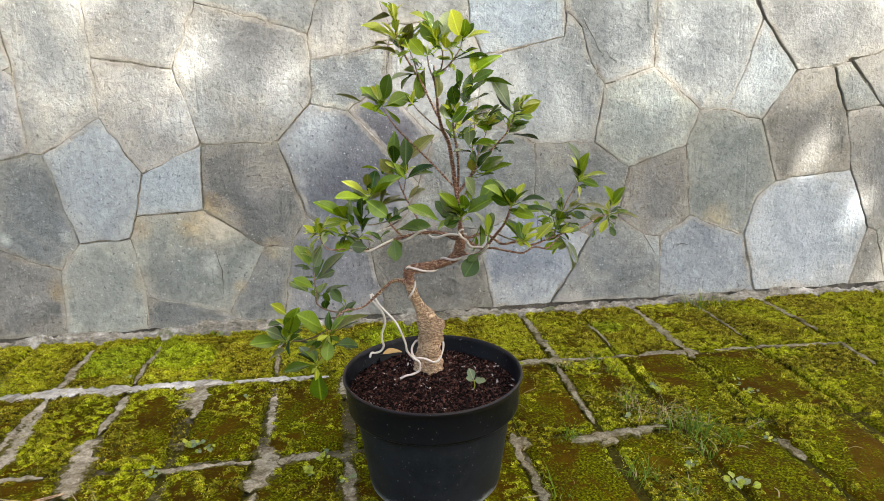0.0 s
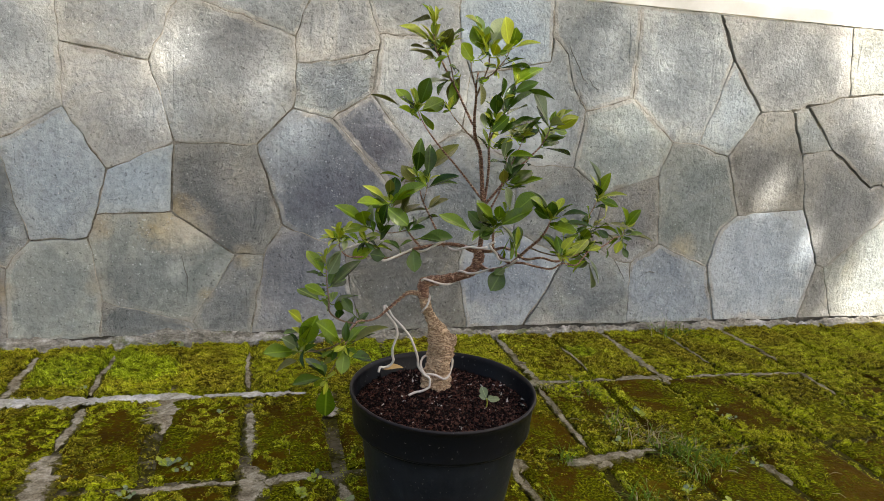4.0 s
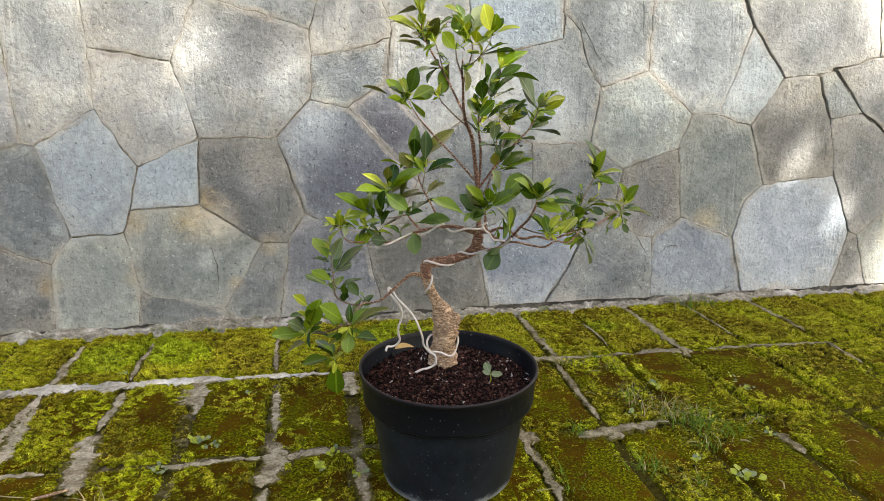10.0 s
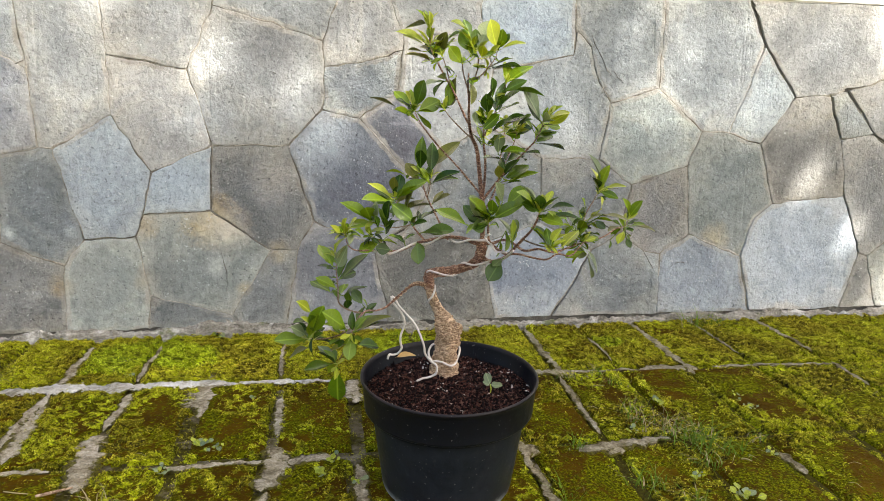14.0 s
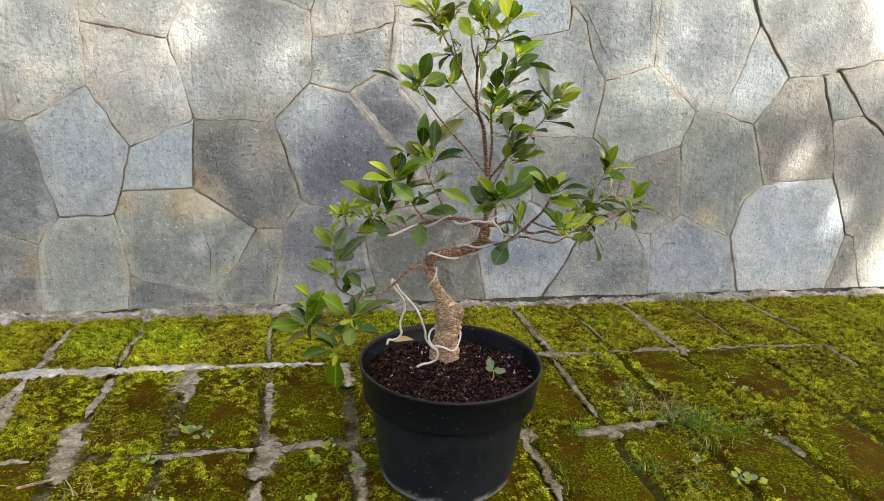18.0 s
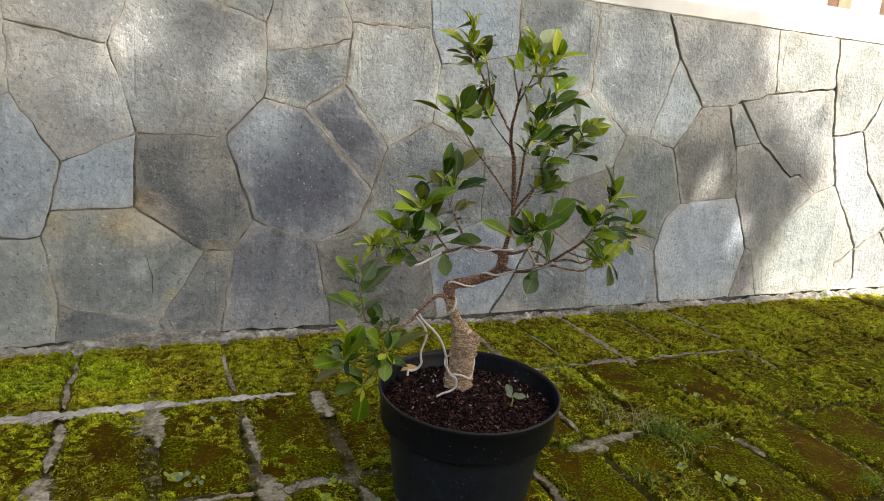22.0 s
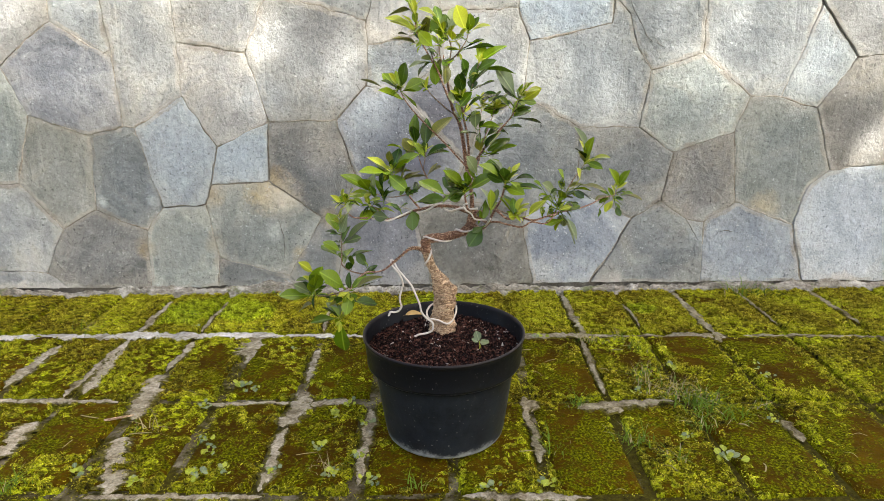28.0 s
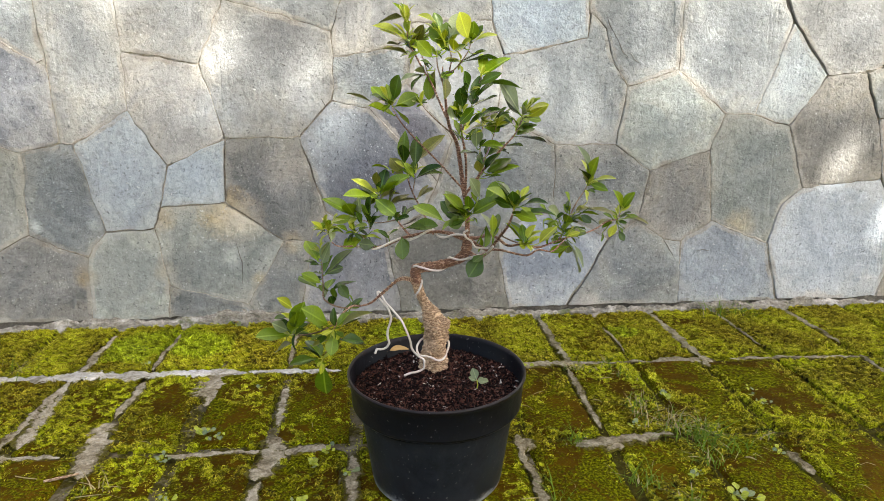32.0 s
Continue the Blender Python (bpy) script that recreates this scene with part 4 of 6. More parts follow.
wood("leader", [(0.0360, -0.0050, 0.2781, 0.0036), (0.0355, -0.0100, 0.2938, 0.0026), (0.0343, -0.0180, 0.3109, 0.0024), (0.0317, -0.0240, 0.3272, 0.0024), (0.0288, -0.0270, 0.3396, 0.0024), (0.0260, -0.0280, 0.3603, 0.0022), (0.0218, -0.0300, 0.3852, 0.0019), (0.0146, -0.0340, 0.4006, 0.0017), (0.0105, -0.0400, 0.4175, 0.0015), (0.0079, -0.0500, 0.4366, 0.0012), (0.0048, -0.0580, 0.4497, 0.0009), (0.0047, -0.0620, 0.4609, 0.0006)], BARK, 10)


BOUGHS = []


def branch(*rows):
    ob = wood("branch", [(x, y, z, r * 0.88) for x, y, z, r in rows], TWIG if rows[0][3] < 0.0012 else BARK, 7)
    BOUGHS.append((ob, [Vector(q[:3]) for q in smooth_path(rows, 6)[3:]]))
    return ob


# shoots of the leader
branch((0.0102, -0.0370, 0.4129, 0.0013), (0.0040, -0.0280, 0.4278, 0.0013), (-0.0020, -0.0180, 0.4428, 0.0012), (-0.0121, -0.0140, 0.4601, 0.0011), (-0.0189, -0.0120, 0.4725, 0.0010), (-0.0250, -0.0100, 0.4842, 0.0009), (-0.0261, -0.0080, 0.4987, 0.0006), (-0.0256, -0.0070, 0.5110, 0.0004))
branch((0.0305, -0.0260, 0.3335, 0.0017), (0.0311, -0.0300, 0.3547, 0.0016), (0.0296, -0.0360, 0.3756, 0.0015), (0.0250, -0.0450, 0.3960, 0.0012), (0.0233, -0.0550, 0.4104, 0.0010), (0.0267, -0.0600, 0.4240, 0.0008), (0.0243, -0.0620, 0.4303, 0.0004))
branch((0.0074, -0.0520, 0.4392, 0.0011), (0.0107, -0.0600, 0.4549, 0.0009), (0.0123, -0.0680, 0.4675, 0.0008), (0.0094, -0.0750, 0.4772, 0.0005), (0.0049, -0.0780, 0.4833, 0.0004))
branch((0.0107, -0.0600, 0.4549, 0.0009), (0.0183, -0.0660, 0.4612, 0.0008), (0.0276, -0.0700, 0.4744, 0.0006), (0.0299, -0.0700, 0.4829, 0.0004))
branch((0.0059, -0.0560, 0.4445, 0.0009), (0.0007, -0.0550, 0.4599, 0.0007), (-0.0001, -0.0520, 0.4702, 0.0005))
branch((-0.0048, -0.0170, 0.4477, 0.0008), (-0.0103, -0.0200, 0.4655, 0.0007), (-0.0149, -0.0220, 0.4771, 0.0005))
branch((0.0247, -0.0460, 0.3989, 0.0011), (0.0308, -0.0550, 0.4185, 0.0009), (0.0337, -0.0600, 0.4283, 0.0007), (0.0390, -0.0620, 0.4452, 0.0006), (0.0409, -0.0640, 0.4530, 0.0004))
branch((0.0276, -0.0270, 0.3396, 0.0012), (0.0039, -0.0290, 0.3662, 0.0011), (-0.0172, -0.0310, 0.3878, 0.0010), (-0.0320, -0.0330, 0.4045, 0.0008), (-0.0406, -0.0330, 0.4176, 0.0006), (-0.0435, -0.0330, 0.4256, 0.0004))
branch((0.0167, -0.0330, 0.3961, 0.0009), (0.0043, -0.0360, 0.4062, 0.0008), (-0.0089, -0.0380, 0.4188, 0.0006), (-0.0142, -0.0390, 0.4258, 0.0004))
branch((0.0314, -0.0270, 0.3337, 0.0017), (0.0404, -0.0320, 0.3480, 0.0015), (0.0490, -0.0380, 0.3616, 0.0013), (0.0591, -0.0420, 0.3747, 0.0012), (0.0691, -0.0460, 0.3864, 0.0011), (0.0767, -0.0480, 0.3956, 0.0009), (0.0818, -0.0500, 0.4068, 0.0007), (0.0847, -0.0500, 0.4162, 0.0004))
branch((0.0343, -0.0220, 0.3208, 0.0012), (0.0390, -0.0280, 0.3338, 0.0011), (0.0432, -0.0350, 0.3496, 0.0010), (0.0438, -0.0420, 0.3650, 0.0009), (0.0427, -0.0480, 0.3798, 0.0007), (0.0437, -0.0520, 0.3995, 0.0006), (0.0455, -0.0540, 0.4105, 0.0004))
branch((0.0441, -0.0410, 0.3620, 0.0008), (0.0494, -0.0450, 0.3767, 0.0007), (0.0564, -0.0480, 0.3965, 0.0005), (0.0587, -0.0480, 0.4065, 0.0004))
# the twig that stands up from the long limb
branch((-0.0002, 0.0040, 0.2829, 0.0012), (-0.0071, 0.0100, 0.2975, 0.0012), (-0.0149, 0.0140, 0.3132, 0.0011), (-0.0222, 0.0170, 0.3277, 0.0009), (-0.0260, 0.0180, 0.3388, 0.0007), (-0.0293, 0.0180, 0.3541, 0.0004))
branch((-0.0222, 0.0170, 0.3277, 0.0007), (-0.0195, 0.0160, 0.3421, 0.0005), (-0.0185, 0.0150, 0.3509, 0.0004))
# the long limb and its side shoots
branch((0.0356, -0.0060, 0.2809, 0.0040), (0.0281, -0.0060, 0.2817, 0.0031), (0.0173, -0.0030, 0.2856, 0.0023), (0.0022, 0.0000, 0.2870, 0.0020), (-0.0130, 0.0020, 0.2849, 0.0019), (-0.0349, 0.0000, 0.2807, 0.0018), (-0.0584, -0.0030, 0.2724, 0.0016), (-0.0873, -0.0120, 0.2759, 0.0012), (-0.1034, -0.0180, 0.2783, 0.0009), (-0.1109, -0.0180, 0.2857, 0.0006), (-0.1124, -0.0180, 0.2959, 0.0004))
branch((-0.0254, 0.0020, 0.2819, 0.0013), (-0.0364, 0.0040, 0.2948, 0.0012), (-0.0455, 0.0060, 0.3082, 0.0010), (-0.0546, 0.0070, 0.3180, 0.0008), (-0.0589, 0.0070, 0.3296, 0.0005))
branch((-0.0407, 0.0050, 0.3003, 0.0008), (-0.0563, 0.0010, 0.2982, 0.0007), (-0.0687, -0.0020, 0.2997, 0.0006), (-0.0819, -0.0040, 0.3045, 0.0004))
branch((-0.0690, -0.0060, 0.2728, 0.0008), (-0.0740, -0.0100, 0.2831, 0.0006), (-0.0842, -0.0120, 0.2917, 0.0004))
# the low, drooping branch
branch((-0.0221, 0.0020, 0.2311, 0.0038), (-0.0302, -0.0020, 0.2345, 0.0023), (-0.0368, -0.0050, 0.2356, 0.0020), (-0.0433, -0.0080, 0.2335, 0.0018), (-0.0545, -0.0090, 0.2239, 0.0017), (-0.0631, -0.0100, 0.2167, 0.0015), (-0.0707, -0.0130, 0.2116, 0.0014), (-0.0806, -0.0160, 0.2097, 0.0012), (-0.0911, -0.0200, 0.2109, 0.0013), (-0.1007, -0.0350, 0.2078, 0.0011), (-0.1059, -0.0520, 0.2032, 0.0009), (-0.1084, -0.0580, 0.1995, 0.0006))
branch((-0.0954, -0.0220, 0.2092, 0.0011), (-0.1091, -0.0240, 0.2135, 0.0010), (-0.1201, -0.0220, 0.2214, 0.0010), (-0.1210, -0.0140, 0.2326, 0.0009), (-0.1225, -0.0040, 0.2484, 0.0008), (-0.1228, 0.0040, 0.2618, 0.0006), (-0.1238, 0.0080, 0.2702, 0.0004))
branch((-0.1058, -0.0500, 0.2043, 0.0010), (-0.1214, -0.0560, 0.1980, 0.0009), (-0.1383, -0.0590, 0.1956, 0.0008), (-0.1511, -0.0590, 0.1968, 0.0005))
branch((-0.1101, -0.0560, 0.1975, 0.0009), (-0.1141, -0.0480, 0.1809, 0.0008), (-0.1201, -0.0400, 0.1651, 0.0007), (-0.1238, -0.0370, 0.1556, 0.0005))
# the limbs on the other side, fanning out towards the viewer
branch((0.0349, -0.0060, 0.2669, 0.0034), (0.0425, -0.0120, 0.2626, 0.0025), (0.0480, -0.0350, 0.2687, 0.0022), (0.0516, -0.0590, 0.2804, 0.0020), (0.0543, -0.0750, 0.2921, 0.0018), (0.0580, -0.0900, 0.3047, 0.0016), (0.0619, -0.1030, 0.3159, 0.0014), (0.0640, -0.1120, 0.3270, 0.0011), (0.0654, -0.1160, 0.3368, 0.0007))
branch((0.0542, -0.0600, 0.2824, 0.0014), (0.0634, -0.0650, 0.2829, 0.0013), (0.0738, -0.0700, 0.2811, 0.0012), (0.0872, -0.0780, 0.2806, 0.0011), (0.0971, -0.0820, 0.2872, 0.0010), (0.1119, -0.0790, 0.2844, 0.0009), (0.1217, -0.0750, 0.2914, 0.0008), (0.1291, -0.0700, 0.2971, 0.0006))
branch((0.0394, -0.0060, 0.2809, 0.0023), (0.0468, -0.0120, 0.2822, 0.0020), (0.0570, -0.0200, 0.2877, 0.0019), (0.0650, -0.0300, 0.2862, 0.0017), (0.0748, -0.0400, 0.2805, 0.0015), (0.0875, -0.0500, 0.2846, 0.0014), (0.1024, -0.0550, 0.2820, 0.0013), (0.1192, -0.0500, 0.2853, 0.0012), (0.1374, -0.0420, 0.2885, 0.0011), (0.1562, -0.0340, 0.2900, 0.0010), (0.1739, -0.0220, 0.2926, 0.0009), (0.1885, -0.0100, 0.2967, 0.0008), (0.2052, 0.0020, 0.2972, 0.0006), (0.2087, 0.0040, 0.3046, 0.0004))
branch((0.1267, -0.0460, 0.2866, 0.0009), (0.1396, -0.0300, 0.3030, 0.0009), (0.1518, -0.0150, 0.3185, 0.0008), (0.1611, -0.0060, 0.3274, 0.0007), (0.1680, 0.0000, 0.3358, 0.0005))
branch((0.0580, -0.0900, 0.3047, 0.0009), (0.0648, -0.1050, 0.3037, 0.0008), (0.0710, -0.1200, 0.3046, 0.0006), (0.0753, -0.1280, 0.3065, 0.0004))
branch((0.0522, -0.0590, 0.2804, 0.0017), (0.0397, -0.0650, 0.2887, 0.0016), (0.0300, -0.0700, 0.2976, 0.0015), (0.0267, -0.0750, 0.3085, 0.0013), (0.0256, -0.0780, 0.3198, 0.0008))


LEAVES = random.Random(11)
OPEN_SIDE = Vector((-0.12, -0.92, 0.36)).normalized()  # away from the wall, where the light comes from


def spray(*rows):
    """Leaves of one part of the crown, in millimetres: where each springs, how far its tip lies from there, its age or
    tone (pale ones carry painted sky sheen), and how squarely its face is turned to the open side.
    """
    for bx, by, bz, dx, dy, dz, kind, face in rows:
        base, way = Vector((bx, by, bz)) / 1000, Vector((dx, dy, dz)) / 1000
        limb, knot = min(((ob, q) for ob, path in BOUGHS for q in path), key=lambda c: (c[1] - base).length)
        y = way.normalized()
        n = OPEN_SIDE - y * OPEN_SIDE.dot(y)
        n = n.normalized() if n.length > 0.05 else Vector((0, 0, 1))
        side = y.cross(n)
        side = side if side.z > 0 else -side
        z = (n * face + side * math.sqrt(max(0.0, 1 - face * face))).normalized()
        x = y.cross(z)
        size = way.length * 1.16
        shape = 2 if face > 0.85 and way.length < 0.0275 else LEAVES.choice((0, 0, 1, 3))
        stretch = LEAVES.uniform(0.92, 1.12)
        m = Matrix((x, y, z)).transposed().to_4x4() @ Matrix.Diagonal((size * stretch, size, size, 1))
        shared("leaf", BLADES[kind][shape], limb, Matrix.Translation(base + INV) @ m)
        # its smaller neighbours on the same bit of twig
        for _ in range(LEAVES.choice((1, 1, 2))):
            d = (y + Vector((LEAVES.gauss(0, 0.55), LEAVES.gauss(0, 0.55), LEAVES.gauss(0.1, 0.45)))).normalized()
            small = min(0.034, way.length * LEAVES.uniform(0.55, 0.95) + 0.003)
            age = {"old": ("old", "old", "mid"), "mid": ("mid", "old", "mid"), "new": ("new", "new", "mid"), "pale": ("old", "pale", "mid"), "olive": ("olive", "old", "mid")}[kind]
            start = base.lerp(knot, LEAVES.uniform(0.2, 1.0))
            put_leaf(limb, start + INV, d, small, LEAVES.choice(age), LEAVES.randrange(4), LEAVES.uniform(-50, 50))
        gap = base - knot
        if gap.length > 0.0015:
            mid = knot + gap * 0.5 + Vector((0, 0, -0.08 * gap.length))
            bm = tube(bmesh.new(), smooth_path([(*(knot + INV), 0.0006), (*(mid + INV), 0.0005), (*(base + y * 0.002 + INV), 0.0004)], 3), 5)
            part("leaf_stalk", bm, LEAF_MID if kind != "new" else LEAF_NEW, limb, "", True)


# crown over the side stem
spray((-32, -12, 490, -22, 0, 13, "new", .8), (-30, -10, 487, -20, -9, 9, "new", .5), (-26, -11, 502, -2, -12, 14, "new", .4), (-29, -12, 508, -22, -16, -4, "olive", .2),
      (-25, -8, 492, 1, -9, 10, "new", .6), (-16, -12, 484, 16, 19, 22, "mid", .6), (-20, -8, 476, 9, -9, 21, "olive", .9), (-16, -13, 475, 14, 17, 20, "mid", .35),
      (-10, -6, 489, 9, -9, 4, "new", .4), (-28, -13, 487, -8, 10, 8, "new", .4), (-24, -11, 471, -22, -14, 12, "olive", .2), (-32, -10, 481, -12, 11, 3, "olive", .2),
      (-9, -7, 452, -21, -15, 2, "pale", .5))
spray((1, -15, 459, -4, 17, -27, "olive", .8), (-1, -18, 460, -9, -9, 8, "old", .5), (-25, -17, 489, 4, -7, 7, "new", .5), (-23, -18, 481, -10, -10, 9, "new", .4),
      (-18, -20, 473, -7, -7, -7, "mid", .4))
# top of the leader
spray((8, -78, 476, -11, 9, 20, "mid", 1), (-5, -79, 468, -13, -7, 13, "mid", 1), (9, -81, 484, 13, 8, 20, "pale", 1), (27, -77, 483, -9, -9, 21, "new", .9),
      (29, -79, 483, 4, 11, 15, "old", .5), (11, -78, 482, 4, -6, 6, "new", .8), (30, -75, 482, 16, -14, 8, "new", .6), (19, -76, 474, 6, -11, 10, "new", .8),
      (0, -81, 495, -13, -13, 11, "new", .6), (23, -78, 477, -5, 6, 4, "old", .8), (4, -81, 474, -5, -6, 6, "new", .4), (-2, -76, 473, 4, -5, -4, "old", .5))
spray((34, -65, 472, 8, -9, 4, "old", .25), (22, -62, 465, 31, 10, 5, "old", .25), (40, -63, 451, 24, 7, 19, "mid", .8), (38, -66, 444, 34, 0, 6, "old", .3),
      (32, -66, 428, 13, -17, 17, "old", .5), (24, -65, 423, -4, -7, 17, "old", 1), (28, -64, 437, -3, -13, 17, "old", .6), (6, -60, 455, 2, -15, -18, "olive", .6),
      (29, -60, 437, 7, -9, 6, "new", .6), (32, -67, 424, 22, 15, 10, "old", .4), (20, -67, 466, -12, -8, 4, "new", .4), (21, -63, 463, 4, 5, 6, "old", .7))
spray((21, -64, 464, -2, -4, -5, "new", .6), (16, -59, 455, -13, -9, 1, "olive", .4), (20, -61, 416, -5, -8, 9, "new", .6), (23, -64, 417, 3, -8, 9, "new", .6),
      (21, -64, 419, 0, 6, 7, "new", .5), (40, -59, 416, 14, -15, 8, "old", .6), (56, -64, 411, 5, -11, 12, "old", .5), (19, -64, 407, 13, -8, 14, "mid", .9),
      (27, -63, 405, 12, -16, 13, "old", .6), (14, -66, 411, -2, 5, 12, "pale", .9))
spray((43, -57, 407, 5, 8, 9, "new", .6), (45, -53, 403, 19, 13, 5, "new", .5), (44, -58, 405, -8, -8, 8, "new", .5), (31, -56, 396, 7, -9, 7, "new", .7),
      (30, -55, 391, 11, 5, 9, "old", 1), (38, -55, 383, -1, -7, 19, "pale", .9), (41, -53, 385, 15, -16, 7, "mid", .7), (42, -55, 378, -18, -12, 6, "old", .3),
      (21, -57, 391, -5, 11, 12, "old", .5), (46, -53, 406, 7, 6, 6, "new", .6), (24, -57, 394, -6, 7, 3, "old", .5))
spray((61, -39, 383, 26, 16, 1, "old", .3), (51, -41, 375, 19, 13, 5, "old", .5), (44, -43, 357, -3, -5, 13, "olive", 1), (50, -44, 356, 23, 11, 14, "old", .8),
      (52, -39, 354, 26, -6, 11, "mid", .6), (49, -39, 351, 12, -12, 6, "old", .4), (56, -45, 396, -5, 11, 10, "mid", .6), (58, -40, 401, 17, 16, 19, "old", .5),
      (44, -42, 362, 8, 9, 9, "old", .5), (61, -41, 404, -8, -7, 6, "new", .5), (61, -41, 405, 4, -6, 6, "new", .4))
# end of the shoot beside the crown
spray((81, -53, 416, -19, -11, 30, "pale", .8), (86, -52, 418, 7, -14, 14, "mid", .4), (87, -53, 413, 17, -9, 11, "new", .9), (87, -52, 417, 12, -16, 10, "new", .5),
      (75, -52, 405, -10, -11, 12, "mid", .6), (76, -53, 395, 30, 7, -4, "old", .25), (79, -48, 401, 13, -15, 7, "old", .25), (84, -51, 412, -9, -8, 9, "old", .6),
      (84, -53, 416, 2, -8, 9, "new", .5), (83, -49, 410, 3, -4, -1, "old", .6))
# lone shoot on the thin twig
spray((-42, -34, 427, 6, -9, 23, "old", .9), (-41, -34, 423, 21, 8, 9, "mid", 1), (-41, -36, 414, -18, -17, 13, "mid", .6), (-46, -35, 429, -6, -10, 12, "new", .5),
      (-46, -31, 426, -13, -12, 10, "old", .4), (-59, -36, 426, -23, 10, 10, "olive", .15), (-43, -32, 426, -3, 6, 6, "old", .7), (-43, -35, 424, 4, -5, 6, "new", .5),
      (-14, -35, 425, -5, 4, -1, "old", .7), (-14, -37, 426, 4, -4, 2, "old", .6), (-14, -33, 426, -1, 6, 7, "old", .3))
# twig that stands up from the long limb
spray((-32, 16, 360, 1, -10, 28, "old", 1), (-20, 19, 360, 27, 0, 27, "olive", .8), (-31, 16, 346, -13, 8, 16, "olive", .9), (-21, 17, 346, 2, 6, 14, "old", .9),
      (-20, 15, 343, 23, -14, 17, "old", .7), (-17, 16, 321, 13, -15, 13, "olive", .5), (-46, 19, 352, -15, 15, 7, "mid", .3), (-25, 21, 343, 7, 8, 6, "old", .7),
      (-26, 21, 346, -5, 7, 6, "new", .6))
# long limb, upper shoots
spray((-61, 5, 328, -21, 0, 18, "new", .6), (-60, 7, 334, 0, -6, 17, "olive", .9), (-57, 8, 329, 23, -15, 21, "mid", .8), (-63, 3, 325, -26, -17, 10, "mid", .6),
      (-65, 7, 325, 21, -11, -15, "mid", 1), (-47, 8, 315, 3, -15, 22, "olive", .4), (-49, 3, 316, 25, 14, 10, "olive", .5), (-32, 4, 305, 21, 19, 12, "old", .4),
      (-58, 4, 327, 4, -10, 12, "mid", .5), (-54, 9, 319, -8, -8, -6, "old", .6), (-45, 8, 308, 5, -8, -7, "old", .6), (-55, 8, 325, 15, 12, 5, "olive", .5))
# long limb, lower shoots
spray((-85, -1, 305, -21, -17, 24, "mid", .7), (-82, -5, 304, -1, -13, 19, "pale", .8), (-69, -7, 306, 0, -15, 22, "old", .6), (-42, -7, 303, 12, -11, 6, "old", .7),
      (-29, -3, 294, 27, -12, 5, "old", .8), (-36, -6, 284, 1, -9, -20, "old", 1), (-69, -8, 291, 19, 14, -6, "mid", .5), (-90, -2, 293, 15, -13, 7, "mid", .5),
      (-70, -2, 290, 6, -12, 17, "old", .6), (-87, -7, 297, -3, 10, 10, "old", .6), (-78, -3, 285, -17, -8, -10, "mid", .9), (-63, -8, 275, -16, -6, 4, "old", 1))
spray((-84, -12, 292, -7, 8, -9, "old", .6), (-82, -8, 292, 14, 11, -9, "old", .5), (-92, -11, 292, -7, -8, 9, "mid", .6), (-51, -7, 285, 9, -9, 9, "old", .4),
      (-87, -12, 290, 8, 8, -10, "mid", .6), (-69, -11, 302, 14, 12, 5, "old", .5), (-78, -12, 300, -2, -9, 13, "old", .5))
# yellow tip of the long limb
spray((-114, -14, 296, -15, 11, -2, "new", .5), (-115, -21, 301, 2, -8, 12, "new", .7), (-111, -16, 303, 13, 10, 2, "new", .6), (-108, -19, 300, 0, -10, -10, "pale", .8),
      (-117, -18, 294, -6, -9, 12, "new", .6), (-114, -21, 292, -9, 9, -11, "new", .6), (-108, -19, 303, 5, -9, 11, "new", .5), (-115, -19, 299, -8, -8, -6, "new", .4),
      (-112, -14, 301, -6, 7, 5, "new", .5), (-111, -22, 294, 9, -7, 4, "mid", .5), (-110, -21, 285, -9, 9, -23, "pale", .9))
# upright end of the low branch
spray((-127, 1, 256, -12, 15, 18, "mid", .8), (-127, -6, 255, -14, 11, 2, "old", .5), (-119, -5, 242, 24, 0, 26, "old", .6), (-126, 0, 243, -9, 7, -1, "old", .5),
      (-128, -3, 227, -20, 19, 8, "mid", .7), (-127, -1, 236, -10, 8, 1, "old", .4), (-121, 1, 214, -2, 14, 13, "pale", .6), (-116, 1, 221, 23, 13, 9, "old", .5),
      (-110, -6, 214, 0, -5, 14, "old", .9), (-94, -1, 211, -10, 7, 14, "old", 1), (-102, -4, 192, 8, 15, 12, "old", .6), (-123, 1, 265, -5, -7, 9, "new", .5))
# low branch, front fan
spray((-112, -55, 203, -19, -20, 25, "mid", .7), (-105, -57, 202, 16, 19, 13, "mid", .8), (-102, -59, 202, 24, -4, 21, "olive", .5), (-108, -55, 196, -3, -9, -19, "mid", 1),
      (-103, -58, 188, 23, 17, -7, "old", .8), (-121, -56, 204, -4, 11, 9, "old", .7), (-113, -61, 190, -14, -11, 1, "olive", .5), (-116, -56, 207, -6, 7, 3, "old", .6),
      (-117, -55, 195, -12, -11, -1, "mid", .4), (-107, -57, 198, 8, -8, -2, "old", .6))
# low branch, far fan
spray((-153, -56, 195, -25, -20, 9, "mid", .7), (-150, -59, 200, 12, -8, 29, "mid", 1), (-153, -61, 201, -11, -12, 13, "pale", .8), (-148, -56, 223, -9, -11, 15, "new", .6),
      (-150, -58, 216, -13, -10, 3, "old", .5), (-149, -60, 196, 20, 16, -6, "mid", .4), (-151, -56, 186, -20, 16, -14, "olive", .5), (-144, -61, 206, 8, 9, 4, "old", .6),
      (-145, -60, 204, -2, -12, 19, "old", .5), (-148, -59, 194, 8, -8, 10, "new", .5))
